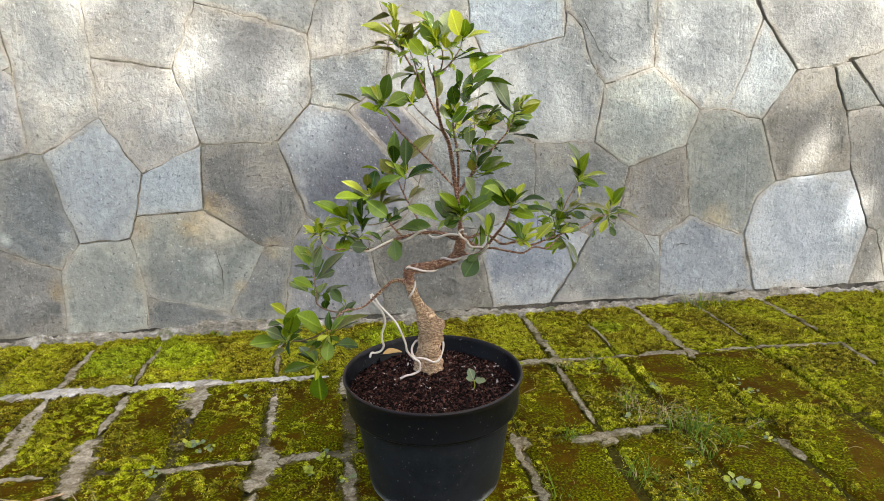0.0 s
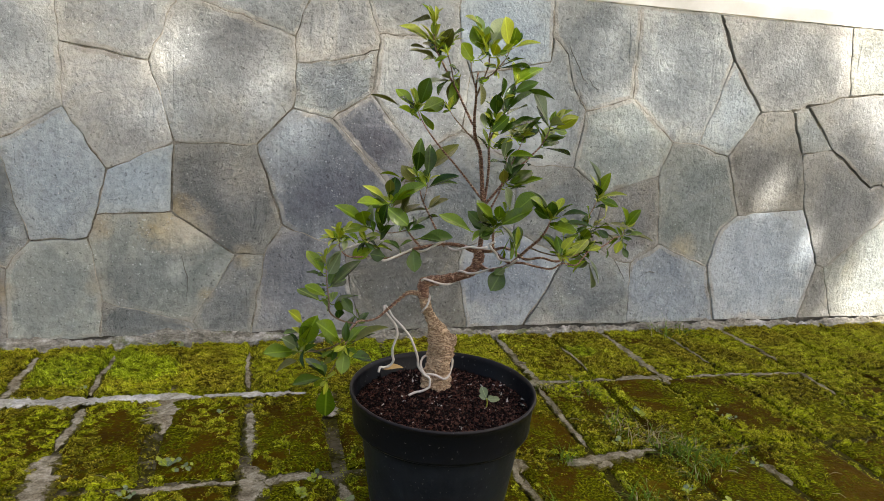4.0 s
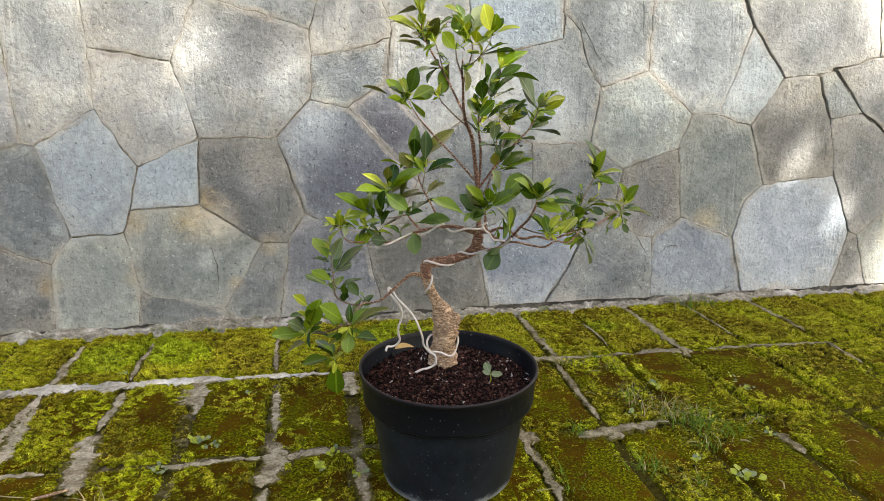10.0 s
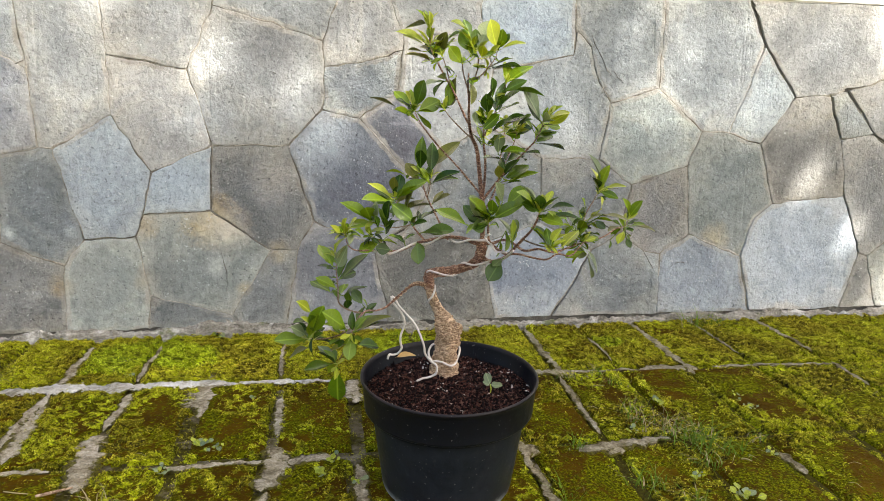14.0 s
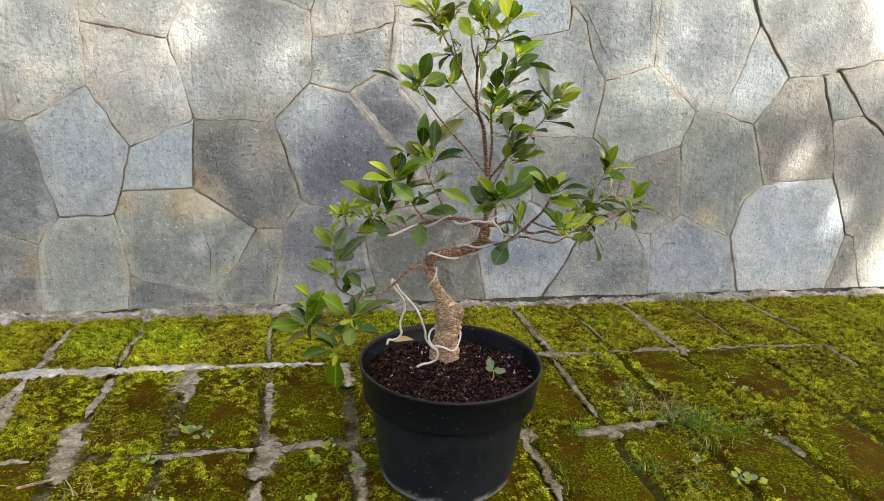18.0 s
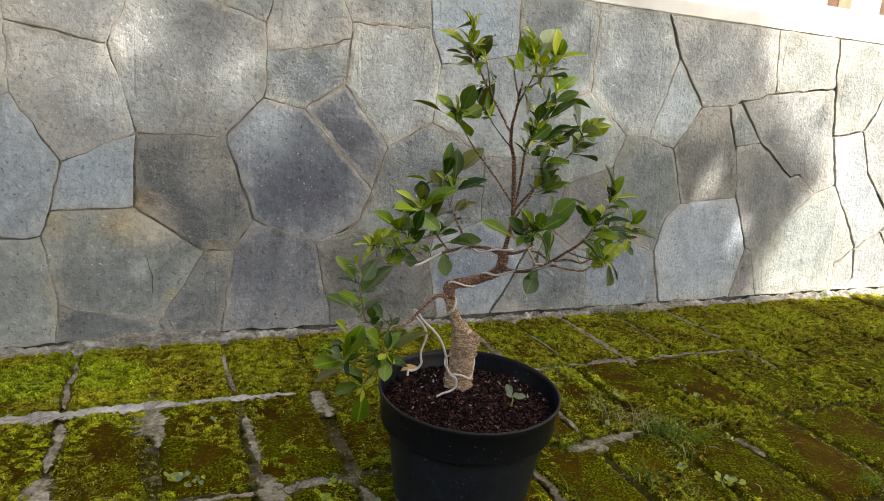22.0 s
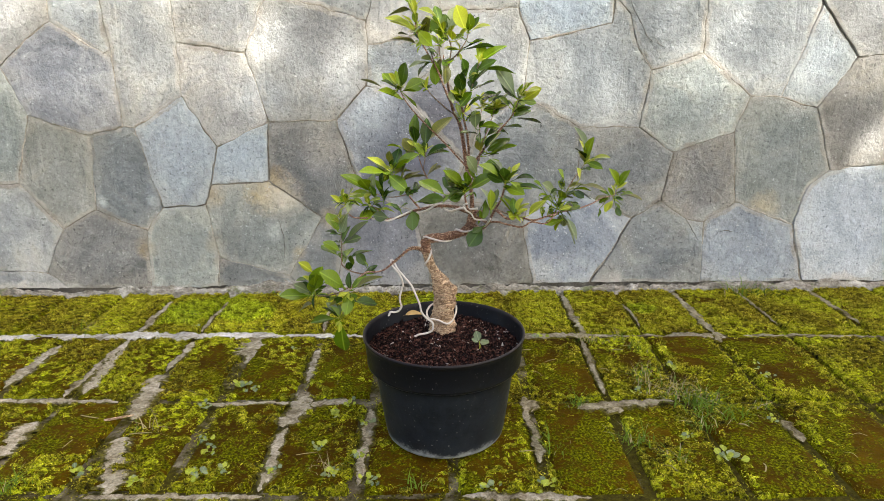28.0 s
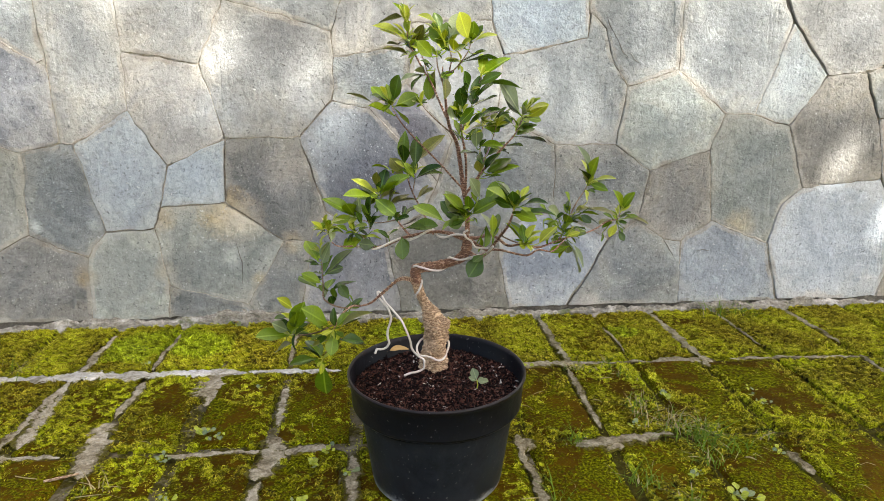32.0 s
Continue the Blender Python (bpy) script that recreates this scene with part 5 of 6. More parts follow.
# low branch, hanging end
spray((-123, -38, 154, -1, 7, -40, "mid", 1), (-126, -34, 159, -14, 16, 14, "pale", .8), (-127, -39, 159, -25, -12, 4, "old", .6), (-124, -41, 159, 7, -7, 9, "new", .4))
# big bright leaves over the fork
spray((6, -77, 316, -26, 12, 14, "mid", .7), (20, -76, 319, -12, -10, 25, "pale", .9), (25, -77, 322, -13, -16, 22, "mid", .7), (30, -77, 322, 22, -11, 18, "mid", .9),
      (42, -76, 333, 17, -10, 19, "mid", .9), (37, -78, 334, -6, -8, 11, "mid", .7), (39, -81, 339, -9, -14, 19, "pale", .8), (25, -81, 318, -12, -8, -1, "old", .8),
      (28, -75, 320, -8, -7, 8, "new", .5), (24, -75, 318, -20, -13, 0, "mid", .3))
spray((49, -59, 309, -2, -16, -16, "old", .5), (55, -61, 300, -7, 16, 17, "pale", .5), (56, -63, 297, 5, 16, 17, "old", .8), (46, -59, 277, -14, -9, -18, "old", 1),
      (33, -65, 318, 5, -6, -3, "old", .6))
# end of the forward limb
spray((67, -112, 334, -4, -6, 17, "old", 1), (63, -115, 348, -9, 16, 12, "pale", .5), (61, -115, 339, -14, -16, 20, "mid", .4), (72, -114, 344, 7, 9, 10, "new", .8),
      (73, -116, 339, 13, -16, 10, "old", .4), (72, -117, 331, 22, -12, 8, "old", .4), (68, -114, 345, 1, -3, 4, "mid", .6), (83, -117, 327, -8, -9, 12, "mid", .6))
spray((74, -121, 306, -8, 14, 18, "pale", .8), (76, -121, 305, -5, 10, 7, "old", .6), (76, -120, 305, 2, -12, 17, "new", .5), (88, -118, 302, 17, 10, 14, "new", .7),
      (78, -124, 304, 3, -6, 8, "new", .6), (77, -124, 304, -8, -6, 4, "new", .5), (80, -118, 302, 3, -4, -2, "new", .5))
# middle of the fan
spray((131, -44, 307, -16, -14, 16, "pale", .7), (133, -51, 318, 2, 8, 9, "old", .6), (137, -48, 324, -7, -10, 14, "mid", .5), (130, -46, 303, 19, 13, 7, "old", .6),
      (148, -46, 314, 9, -5, -7, "old", 1), (140, -50, 317, 23, 14, 5, "olive", .6), (154, -48, 326, -4, -9, 13, "new", .6), (153, -51, 322, 23, -12, -3, "olive", .5),
      (134, -51, 292, 21, 13, 3, "mid", .8), (138, -49, 291, -5, 10, 7, "old", .8), (126, -52, 307, -4, 11, 9, "mid", .5), (139, -51, 286, 12, -6, -22, "pale", .5))
spray((138, -55, 281, 15, 14, -27, "pale", .4), (112, -57, 300, 2, -8, 11, "mid", .5), (123, -54, 303, -6, 7, 2, "old", .5), (119, -55, 310, 5, -9, 9, "old", .5),
      (115, -58, 304, -6, 8, 3, "old", .4), (137, -60, 302, 14, 9, 1, "old", .4), (129, -53, 299, 3, -7, 9, "mid", .6), (107, -53, 308, 9, 7, 3, "mid", .4),
      (112, -55, 318, -8, -8, 10, "mid", .5), (118, -56, 294, 5, -6, 5, "new", .5))
# standing shoot of the fan
spray((170, 0, 345, -8, -7, 31, "pale", .5), (171, 2, 340, -5, 6, 21, "new", .5), (170, -3, 336, 23, 14, 6, "old", .6), (173, -4, 341, 16, -12, 7, "new", .5),
      (168, -2, 337, -7, -10, 13, "olive", .6), (165, 0, 328, 8, -9, 5, "old", .5))
# far tip of the fan
spray((210, 7, 305, -7, -15, 22, "mid", .6), (205, 0, 301, 2, 9, 9, "new", .4), (215, 7, 296, 17, -17, 2, "olive", .4), (205, 2, 292, -11, -11, -10, "new", .8),
      (209, 6, 283, 4, -5, -10, "old", 1), (190, 7, 281, -1, -8, -7, "old", .7), (200, 2, 297, -17, -10, 0, "olive", .4), (211, 8, 300, 6, -9, 5, "old", .4),
      (205, 8, 291, 13, 8, -7, "mid", .5))
# buds and half-opened leaves at the ends of the twigs
for limb, path in list(BOUGHS):
    tip, way = path[-1], (path[-1] - path[-6]).normalized()
    side = way.cross(Vector((0.2, 1, 0.1))).normalized()
    other = way.cross(side)
    bm = tube(bmesh.new(), [(*(tip + INV - way * 0.001), 0.0009), (*(tip + INV + way * 0.004), 0.0007), (*(tip + INV + way * 0.009), 0.0002)], 5)
    part("bud", bm, LEAF_NEW, limb)
    for i in range(3):
        a = i * 2.1 + LEAVES.uniform(0, 1)
        put_leaf(limb, tip + INV, way + (side * math.cos(a) + other * math.sin(a)) * 0.8, LEAVES.uniform(0.008, 0.015), LEAVES.choice(("new", "new", "mid")), LEAVES.randrange(4), LEAVES.uniform(-40, 40))


# ---- training wires ----
def coil(rows, turns, gap, radius, phase=0.0):
    """Thin brown thread wound round a limb."""
    path, out = smooth_path(rows, 36), []
    for i, q in enumerate(path):
        d = (Vector(path[min(i + 1, len(path) - 1)][:3]) - Vector(path[max(i - 1, 0)][:3])).normalized()
        s = d.cross(Vector((0, 1, 0.2))).normalized()
        o = d.cross(s)
        a = phase + 2 * math.pi * turns * i / (len(path) - 1)
        p = Vector(q[:3]) + (s * math.cos(a) + o * math.sin(a)) * (q[3] + gap)
        out.append((p.x, p.y + 0.02, p.z - 0.12, radius))
    return part("winding_thread", tube(bmesh.new(), out, 5), TRUNK, tree, "thin brown thread wound round the branch", True)


def free_wire(*pts, radius=0.0012):
    bm = tube(bmesh.new(), smooth_path([(x, y + 0.02, z - 0.12, radius) for x, y, z in pts], 8), 8)
    return part("training_wire", bm, WIRE, tree, "", True)


free_wire((-0.0634, -0.0060, 0.2225), (-0.0623, -0.0080, 0.2167), (-0.0570, -0.0100, 0.2101), (-0.0516, -0.0120, 0.2028), (-0.0490, -0.0120, 0.1929), (-0.0507, -0.0110, 0.1847), (-0.0532, -0.0110, 0.1768), (-0.0531, -0.0110, 0.1688), (-0.0517, -0.0100, 0.1623), (-0.0554, -0.0090, 0.1560), (-0.0610, -0.0090, 0.1542), (-0.0655, -0.0100, 0.1549), (-0.0676, -0.0130, 0.1509), radius=0.00122)
free_wire((-0.0621, -0.0050, 0.2221), (-0.0587, -0.0090, 0.2188), (-0.0548, -0.0130, 0.2123), (-0.0463, -0.0200, 0.2042), (-0.0378, -0.0220, 0.1936), (-0.0330, -0.0240, 0.1831), (-0.0283, -0.0230, 0.1693), (-0.0266, -0.0210, 0.1591), (-0.0199, -0.0190, 0.1492), (-0.0141, -0.0190, 0.1449), (-0.0129, -0.0200, 0.1398), (-0.0141, -0.0200, 0.1338), (-0.0216, -0.0200, 0.1301), (-0.0287, -0.0210, 0.1295), (-0.0358, -0.0220, 0.1270), radius=0.00122)
free_wire((-0.0017, 0.0160, 0.1556), (-0.0132, 0.0100, 0.1572), (-0.0192, 0.0000, 0.1547), (-0.0206, -0.0100, 0.1521), (-0.0180, -0.0150, 0.1480), (-0.0132, -0.0165, 0.1478), (-0.0062, -0.0170, 0.1463), (0.0004, -0.0165, 0.1424), (0.0052, -0.0150, 0.1408), (0.0099, -0.0100, 0.1411), (0.0135, -0.0040, 0.1452), (0.0159, -0.0010, 0.1507), (0.0163, 0.0020, 0.1557), (0.0145, 0.0100, 0.1553), (0.0069, 0.0160, 0.1552), radius=0.00122)
free_wire((-0.0213, 0.0010, 0.2110), (-0.0210, -0.0055, 0.2165), (-0.0182, -0.0070, 0.2208), (-0.0155, -0.0050, 0.2259), (-0.0140, 0.0010, 0.2305), (-0.0172, 0.0100, 0.2338), (-0.0230, 0.0060, 0.2410), (-0.0217, -0.0020, 0.2491), (-0.0133, -0.0045, 0.2477), (-0.0045, -0.0045, 0.2449), (0.0048, -0.0020, 0.2433), (0.0124, 0.0050, 0.2444), (0.0154, 0.0050, 0.2521), (0.0168, -0.0030, 0.2582), (0.0265, -0.0085, 0.2569), (0.0361, -0.0130, 0.2598), (0.0451, -0.0220, 0.2653), (0.0489, -0.0430, 0.2720), (0.0505, -0.0630, 0.2809), (0.0530, -0.0760, 0.2900), radius=0.00122)
free_wire((0.0422, -0.0120, 0.2860), (0.0329, -0.0120, 0.2855), (0.0223, -0.0090, 0.2856), (0.0109, -0.0040, 0.2815), (0.0040, -0.0010, 0.2828), (0.0008, 0.0030, 0.2870), (-0.0032, -0.0020, 0.2900), (-0.0118, -0.0020, 0.2858), (-0.0198, -0.0020, 0.2815), (-0.0273, 0.0010, 0.2784), (-0.0325, 0.0040, 0.2803), (-0.0383, -0.0030, 0.2808), (-0.0495, -0.0050, 0.2765), (-0.0588, -0.0070, 0.2728), (-0.0660, -0.0070, 0.2711), (-0.0736, -0.0040, 0.2742), (-0.0826, -0.0130, 0.2748), radius=0.00122)
free_wire((0.0278, -0.0780, 0.3075), (0.0241, -0.0750, 0.3040), (0.0263, -0.0760, 0.2997), (0.0325, -0.0700, 0.2941), (0.0362, -0.0700, 0.2882), (0.0436, -0.0660, 0.2859), (0.0495, -0.0640, 0.2847), radius=0.0010)
coil([(-0.0250, 0.000, 0.2325, 0.0027), (-0.0302, -0.002, 0.2345, 0.0023), (-0.0368, -0.005, 0.2356, 0.0020), (-0.0433, -0.008, 0.2335, 0.00185), (-0.0545, -0.009, 0.2239, 0.00176), (-0.0610, -0.0097, 0.2185, 0.00165)], 13, 0.0001, 0.00045)

# ---- small things in the pot ----
sprout = empty("seedling", "small grey-green seedling with four soft leaves in the soil", "seedling", "", (0.043, -0.046, 0.119))
part("stem", tube(bmesh.new(), [(0, 0, 0, 0.0007), (0.001, -0.001, 0.006, 0.0006), (0.0, -0.001, 0.012, 0.0005)], 6), LEAF_NEW, sprout)
for a, s, up in ((1.9, 0.015, 0.9), (3.3, 0.011, 0.5), (5.6, 0.015, 0.2), (0.2, 0.008, 0.3)):
    ob = put_leaf(sprout, Vector((0, -0.001, 0.011)), (math.cos(a), math.sin(a), up), s, "pale", 2)
    ob.scale.x *= 1.1
dry = empty("fallen_leaf", "curled dry yellow-brown leaf lying on the soil", "leaf", "", (-0.054, 0.048, 0.126))
me = leaf_mesh("blade", DRY, 0.17, 0.7, 0.2, 0.95)
shared("blade", me, dry, pose(0, 0, 0, 10, 20, -80) @ Matrix.Diagonal((0.026, 0.026, 0.026, 1)))


# ---- grass and weeds ----
def grass_clump(name, x, y, count, height, label, seed, straw=0.1):
    rnd = random.Random(seed)
    verts, faces, mats = [], [], []
    for _ in range(count):
        a, lean, h = rnd.uniform(0, 6.283), rnd.uniform(0.3, 1.9), height * rnd.uniform(0.45, 1.2)
        px, py = rnd.gauss(0, height * 0.42), rnd.gauss(0, height * 0.34)
        w = rnd.uniform(0.0005, 0.0011)
        b = len(verts)
        for t in (0, 0.35, 0.7, 1.0):
            o = lean * h * t * t
            c = Vector((px + math.cos(a) * o, py + math.sin(a) * o, h * t * (1 - 0.34 * lean * t)))
            s = Vector((-math.sin(a), math.cos(a), 0)) * w * (1 - t * 0.9)
            verts += [c - s, c + s]
        for i in range(3):
            faces.append((b + 2 * i, b + 2 * i + 1, b + 2 * i + 3, b + 2 * i + 2))
            mats.append(1 if rnd.random() < straw else 0)
    ob = raw(name, verts, faces, GRASS)
    ob.data.materials.append(STRAW)
    ob.data.polygons.foreach_set("material_index", mats)
    ob.location = (x, y, 0.0)
    return tagged(ob, label, "grass", "grass tufts", "stuff")


# ---- light blocker out of view: a tree added so that its crown shades the corner ----
def added_shade_tree():
    rnd = random.Random(21)
    far = 5.2
    u = SUN_TO.cross(Vector((0, 0, 1))).normalized()
    w = u.cross(SUN_TO).normalized()
    centre = Vector((0.3, 0.3, 0.2)) + SUN_TO * far
    spots = []
    for (x, z), r, open_ in HOLES:
        p = on_wall(x, z) - centre
        spots.append((p.dot(u), p.dot(w), r, open_))
    thing = empty("added_shade_tree", "unseen leafy tree added behind the viewer to shade the wall", "tree")
    base = Matrix((u, w, SUN_TO)).transposed()
    verts, faces = [], []

    def leaf(p, s):
        turn = base @ Euler((rnd.gauss(0, 0.6), rnd.gauss(0, 0.6), rnd.uniform(0, 6.28))).to_matrix()
        c = len(verts)
        verts.extend(p + turn @ Vector(q) for q in ((-s, 0, 0), (0, -s * 1.6, 0), (s, 0, 0), (0, s * 1.6, 0)))
        faces.append((c, c + 1, c + 2, c + 3))

    for k in range(400 * 260):
        a, b = -1.9 + 4.0 * (k % 400 + rnd.random()) / 400, -1.35 + 2.6 * (k // 400 + rnd.random()) / 260
        round_ = math.hypot((a - 0.1) / 2.0, (b + 0.05) / 1.32) + 0.16 * noise.noise((a * 3, b * 3, 5.0))
        if round_ > 1:
            continue
        edge = on_edge(a, b, u, w, centre)
        for i, j, r, open_ in spots:
            edge = max(edge, open_ * math.exp(-0.5 * (((a - i) ** 2 + (b - j) ** 2) / r ** 2) ** 2))
        if edge > 0.95:
            continue
        leaf(centre + u * a + w * b + SUN_TO * rnd.gauss(0, 0.22 + 0.45 * math.sqrt(max(0.0, 1 - round_))), rnd.uniform(0.015, 0.021) * math.sqrt(1 - edge))
    raw("crown", verts, faces, LEAF_OLD, thing)
    bm = bmesh.new()
    foot = centre + Vector((0.9, -0.9, 0))
    foot.z = 0
    tube(bm, smooth_path([(foot.x, foot.y, -0.05, 0.16), (foot.x - 0.06, foot.y + 0.05, 0.9, 0.12), (foot.x - 0.2, foot.y + 0.1, 1.9, 0.10), (centre.x + 0.4, centre.y - 0.4, centre.z - 0.5, 0.07), (centre.x + 0.3, centre.y - 0.3, centre.z + 0.3, 0.03)], 5), 12, 0.15)
    part("trunk", bm, BARK, thing)
    fork = Vector((foot.x - 0.2, foot.y + 0.1, 1.9))
    for a, b in ((-1.3, -0.2), (-0.25, 0.75), (0.75, 0.6), (1.5, 0.1), (1.1, -0.6), (-0.5, -0.7)):
        tip = centre + u * a + w * b + SUN_TO * 0.35
        half = fork.lerp(tip, 0.5) + SUN_TO * 0.25
        bm = tube(bmesh.new(), smooth_path([(*fork, 0.06), (*half, 0.035), (*tip, 0.008)], 6), 8, 0.15)
        part("branch", bm, BARK, thing)


# gaps cut in the added crown to place sun patches: wall spot, width, openness
HOLES = [((-0.335, 0.480), 0.048, 0.968), ((-0.47, -0.22), 0.09, 0.82), ((-0.19, 0.435), 0.035, 0.93), ((0.815, 0.285), 0.036, 0.98), ((-0.505, 0.575), 0.045, 0.94), ((-0.66, 0.59), 0.045, 0.95), ((-0.80, 0.55), 0.05, 0.95), ((0.915, 0.165), 0.030, 0.98)]


def on_edge(a, b, u, w, centre):
    """How open the added crown is there, shaped for the wanted light: thin over the upper wall, and past its right end
    the sun comes through.
    """
    p = centre + u * a + w * b
    hit = p - SUN_TO * (p.y - WALL_Y) / SUN_TO.y
    rag = noise.noise((hit.x * 7, hit.z * 7, 0.7)) + 0.5 * noise.noise((hit.x * 16, hit.z * 16, 3.7))
    streak = noise.noise(((hit.x - 0.8 * hit.z) * 16, (hit.z + 0.8 * hit.x) * 3, 2.0))
    end = float(np.interp(hit.z, (0.06, 0.127, 0.193, 0.25, 0.30, 0.335, 0.375, 0.415, 0.49, 0.56, 0.67), (0.94, 0.985, 1.045, 1.10, 1.155, 1.165, 1.14, 1.08, 1.035, 0.99, 0.96)))
    end += 0.4 * max(0.0, min(1.0, (0.02 - hit.z) / 0.08))
    lit = 0.66 + 0.34 * (hit.x - end + 0.03 * rag + 0.02 * streak) / 0.045
    # denser leaf cover, set to slant a soft band of shade across the lit end
    lit -= 0.30 * math.exp(-((hit.x - 0.99 - 0.755 * hit.z) / 0.03) ** 2) * (1 if hit.z < 0.30 else 0)
    if hit.x > end + 0.08 and streak > 0.42:
        lit = min(lit, 1.0 - 0.45 * (streak - 0.40))
    thin = (0.80 + 0.12 * math.exp(-((hit.x - 0.25) / 0.35) ** 2 - ((hit.z - 0.32) / 0.14) ** 2)) * max(0.0, min(1.0, (hit.z - 0.10) / 0.36)) + 0.012 * rag + 0.045 * max(0.0, min(1.0, (hit.x - 0.3) / 0.5))
    return max(0.0, min(0.9, thin) if hit.z < 1.2 else 0.0, min(1.0, lit))


added_shade_tree()

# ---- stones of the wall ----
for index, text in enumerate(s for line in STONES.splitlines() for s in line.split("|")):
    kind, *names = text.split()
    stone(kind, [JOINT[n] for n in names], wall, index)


def joint_mortar(a, b, seed):
    """An uneven bead of mortar along a joint: flush here, sunk or missing there, and off to one side, so that a dark crack stays open beside it."""
    a, b = Vector(a), Vector(b)
    n = max(3, int((b - a).length / 0.004))
    along = (b - a).normalized()
    side = Vector((-along.y, along.x))
    verts, faces = [], []
    for i in range(n + 1):
        q = a.lerp(b, i / n)
        q = q + Vector((noise.noise((q.x * 38, q.y * 38, 1.7)), noise.noise((q.x * 38, q.y * 38, 9.1)))) * (0.0042 if 0 < i < n else 0.001)
        gape = crack(q)
        sunk = max(0.0, 0.28 + noise.noise((q.x * 16, q.y * 16, seed)) + 0.5 * noise.noise((q.x * 60, q.y * 60, seed + 2))) * 0.0035 + gape * 2.2
        half = max(0.0004, 0.0016 + 0.0018 * noise.noise((q.x * 30, q.y * 30, seed + 5))) + 0.4 * gape
        q = q + side * 0.0026 * noise.noise((q.x * 12, q.y * 12, seed + 8))
        for u in (-1, -0.5, 0, 0.5, 1):
            p = q + side * u * half * 1.5
            verts.append(on_wall(p.x, p.y, 0.0032 - sunk - 0.0024 * u * u + 0.0009 * noise.noise((p.x * 160, p.y * 160, 2.0))))
    for i in range(n):
        for u in range(4):
            k = i * 5 + u
            faces.append((k, k + 1, k + 6, k + 5))
    return raw("joint_mortar", verts, faces, JOINT_MORTAR, wall, True)


done = set()
for text in (s for line in STONES.splitlines() for s in line.split("|")):
    names = text.split()[1:]
    for p, q in zip(names, names[1:] + names[:1]):
        if (q, p) in done or (p, q) in done or (JOINT[p][1] == JOINT[q][1] and JOINT[p][1] in (TOP, FLOOR)):
            continue
        done.add((p, q))
        joint_mortar(JOINT[p], JOINT[q], len(done) * 0.37)


def hairline(*pts):
    """A thin dark crack or flake edge across the face of a stone."""
    path = []
    for (xa, za), (xb, zb) in zip(pts, pts[1:]):
        for k in range(8):
            x, z = xa + (xb - xa) * k / 8, za + (zb - za) * k / 8
            path.append((x + 0.002 * noise.noise((x * 70, z * 70, 3.0)), z + 0.002 * noise.noise((x * 70, z * 70, 7.0))))
    n, rows = len(path), []
    for i, (x, z) in enumerate(path):
        rows.append((*on_wall(x, z, 0.0036), 0.0007 * math.sin(math.pi * (i + 0.5) / n) ** 0.5 * (1 + 0.5 * noise.noise((x * 90, z * 90, 1.0)))))
    return part("hairline_crack", tube(bmesh.new(), rows, 5), MORTAR, wall, "", True)


hairline((0.345, 0.547), (0.351, 0.531), (0.365, 0.509), (0.380, 0.481), (0.391, 0.471))
hairline((0.361, 0.466), (0.376, 0.441), (0.388, 0.424))
hairline((0.391, 0.481), (0.399, 0.471), (0.413, 0.462))
hairline((0.468, 0.145), (0.485, 0.120), (0.497, 0.098))
hairline((0.539, 0.118), (0.551, 0.120), (0.564, 0.117))
hairline((-0.327, 0.151), (-0.318, 0.119), (-0.320, 0.068))
hairline((-0.640, 0.465), (-0.622, 0.473))
hairline((-0.165, 0.407), (-0.159, 0.397), (-0.156, 0.390))
hairline((-0.233, 0.465), (-0.221, 0.461))
# plain courses beyond the seen stretch
for side, xs in ((0, [-1.02 - 0.27 * k for k in range(9)]), (1, [1.63 + 0.27 * k for k in range(9)])):
    for k, (xa, xb) in enumerate(zip(xs, xs[1:])):
        cuts = [FLOOR, 0.19 + 0.04 * ((k * 7) % 3 - 1), 0.41 + 0.05 * ((k * 5) % 3 - 1), TOP]
        for z0, z1 in zip(cuts, cuts[1:]):
            stone(("grey", "warm", "grey", "dark")[(k + int(z0 * 10)) % 4], [(xa, z0), (xb, z0 + (0.02 if z0 > 0.1 else 0)), (xb, z1), (xa, z1)], wall, 200 + k * 3 + side * 60)

# ---- pavers ----
pavement = empty("pavement", "weathered concrete pavers overgrown with yellow-green moss", "pavement", "structure")
PMESH = [paver_mesh(k * 1.37) for k in range(8)]
for i, j, x, y, sx, sy, r in paver_boxes():
    shared("paver", PMESH[r.randrange(8)], pavement, pose(x, y, r.uniform(-0.002, 0.001), r.uniform(-0.4, 0.4), r.uniform(-0.5, 0.5), 1.2 + r.uniform(-0.7, 0.7)) @ Matrix.Diagonal((sx, sy, 1, 1)))


# pale cement along the joints: from, to, width, height
ALONG_WALL = (
    (-1.05, 0.268, -0.6, 0.266, 0.016, 0.0045), (-0.62, 0.266, -0.42, 0.272, 0.026, 0.0055), (-0.44, 0.27, -0.285, 0.268, 0.02, 0.005), (-0.3, 0.266, -0.13, 0.263, 0.012, 0.004), (0.19, 0.256, 0.38, 0.252, 0.010, 0.003), (0.37, 0.252, 0.475, 0.25, 0.020, 0.004), (0.10, 0.255, 0.245, 0.258, 0.024, 0.004), (0.6, 0.246, 0.73, 0.244, 0.012, 0.003), (-0.8, 0.268, -0.55, 0.266, 0.018, 0.005), (0.5, 0.252, 0.62, 0.25, 0.01, 0.003),
)
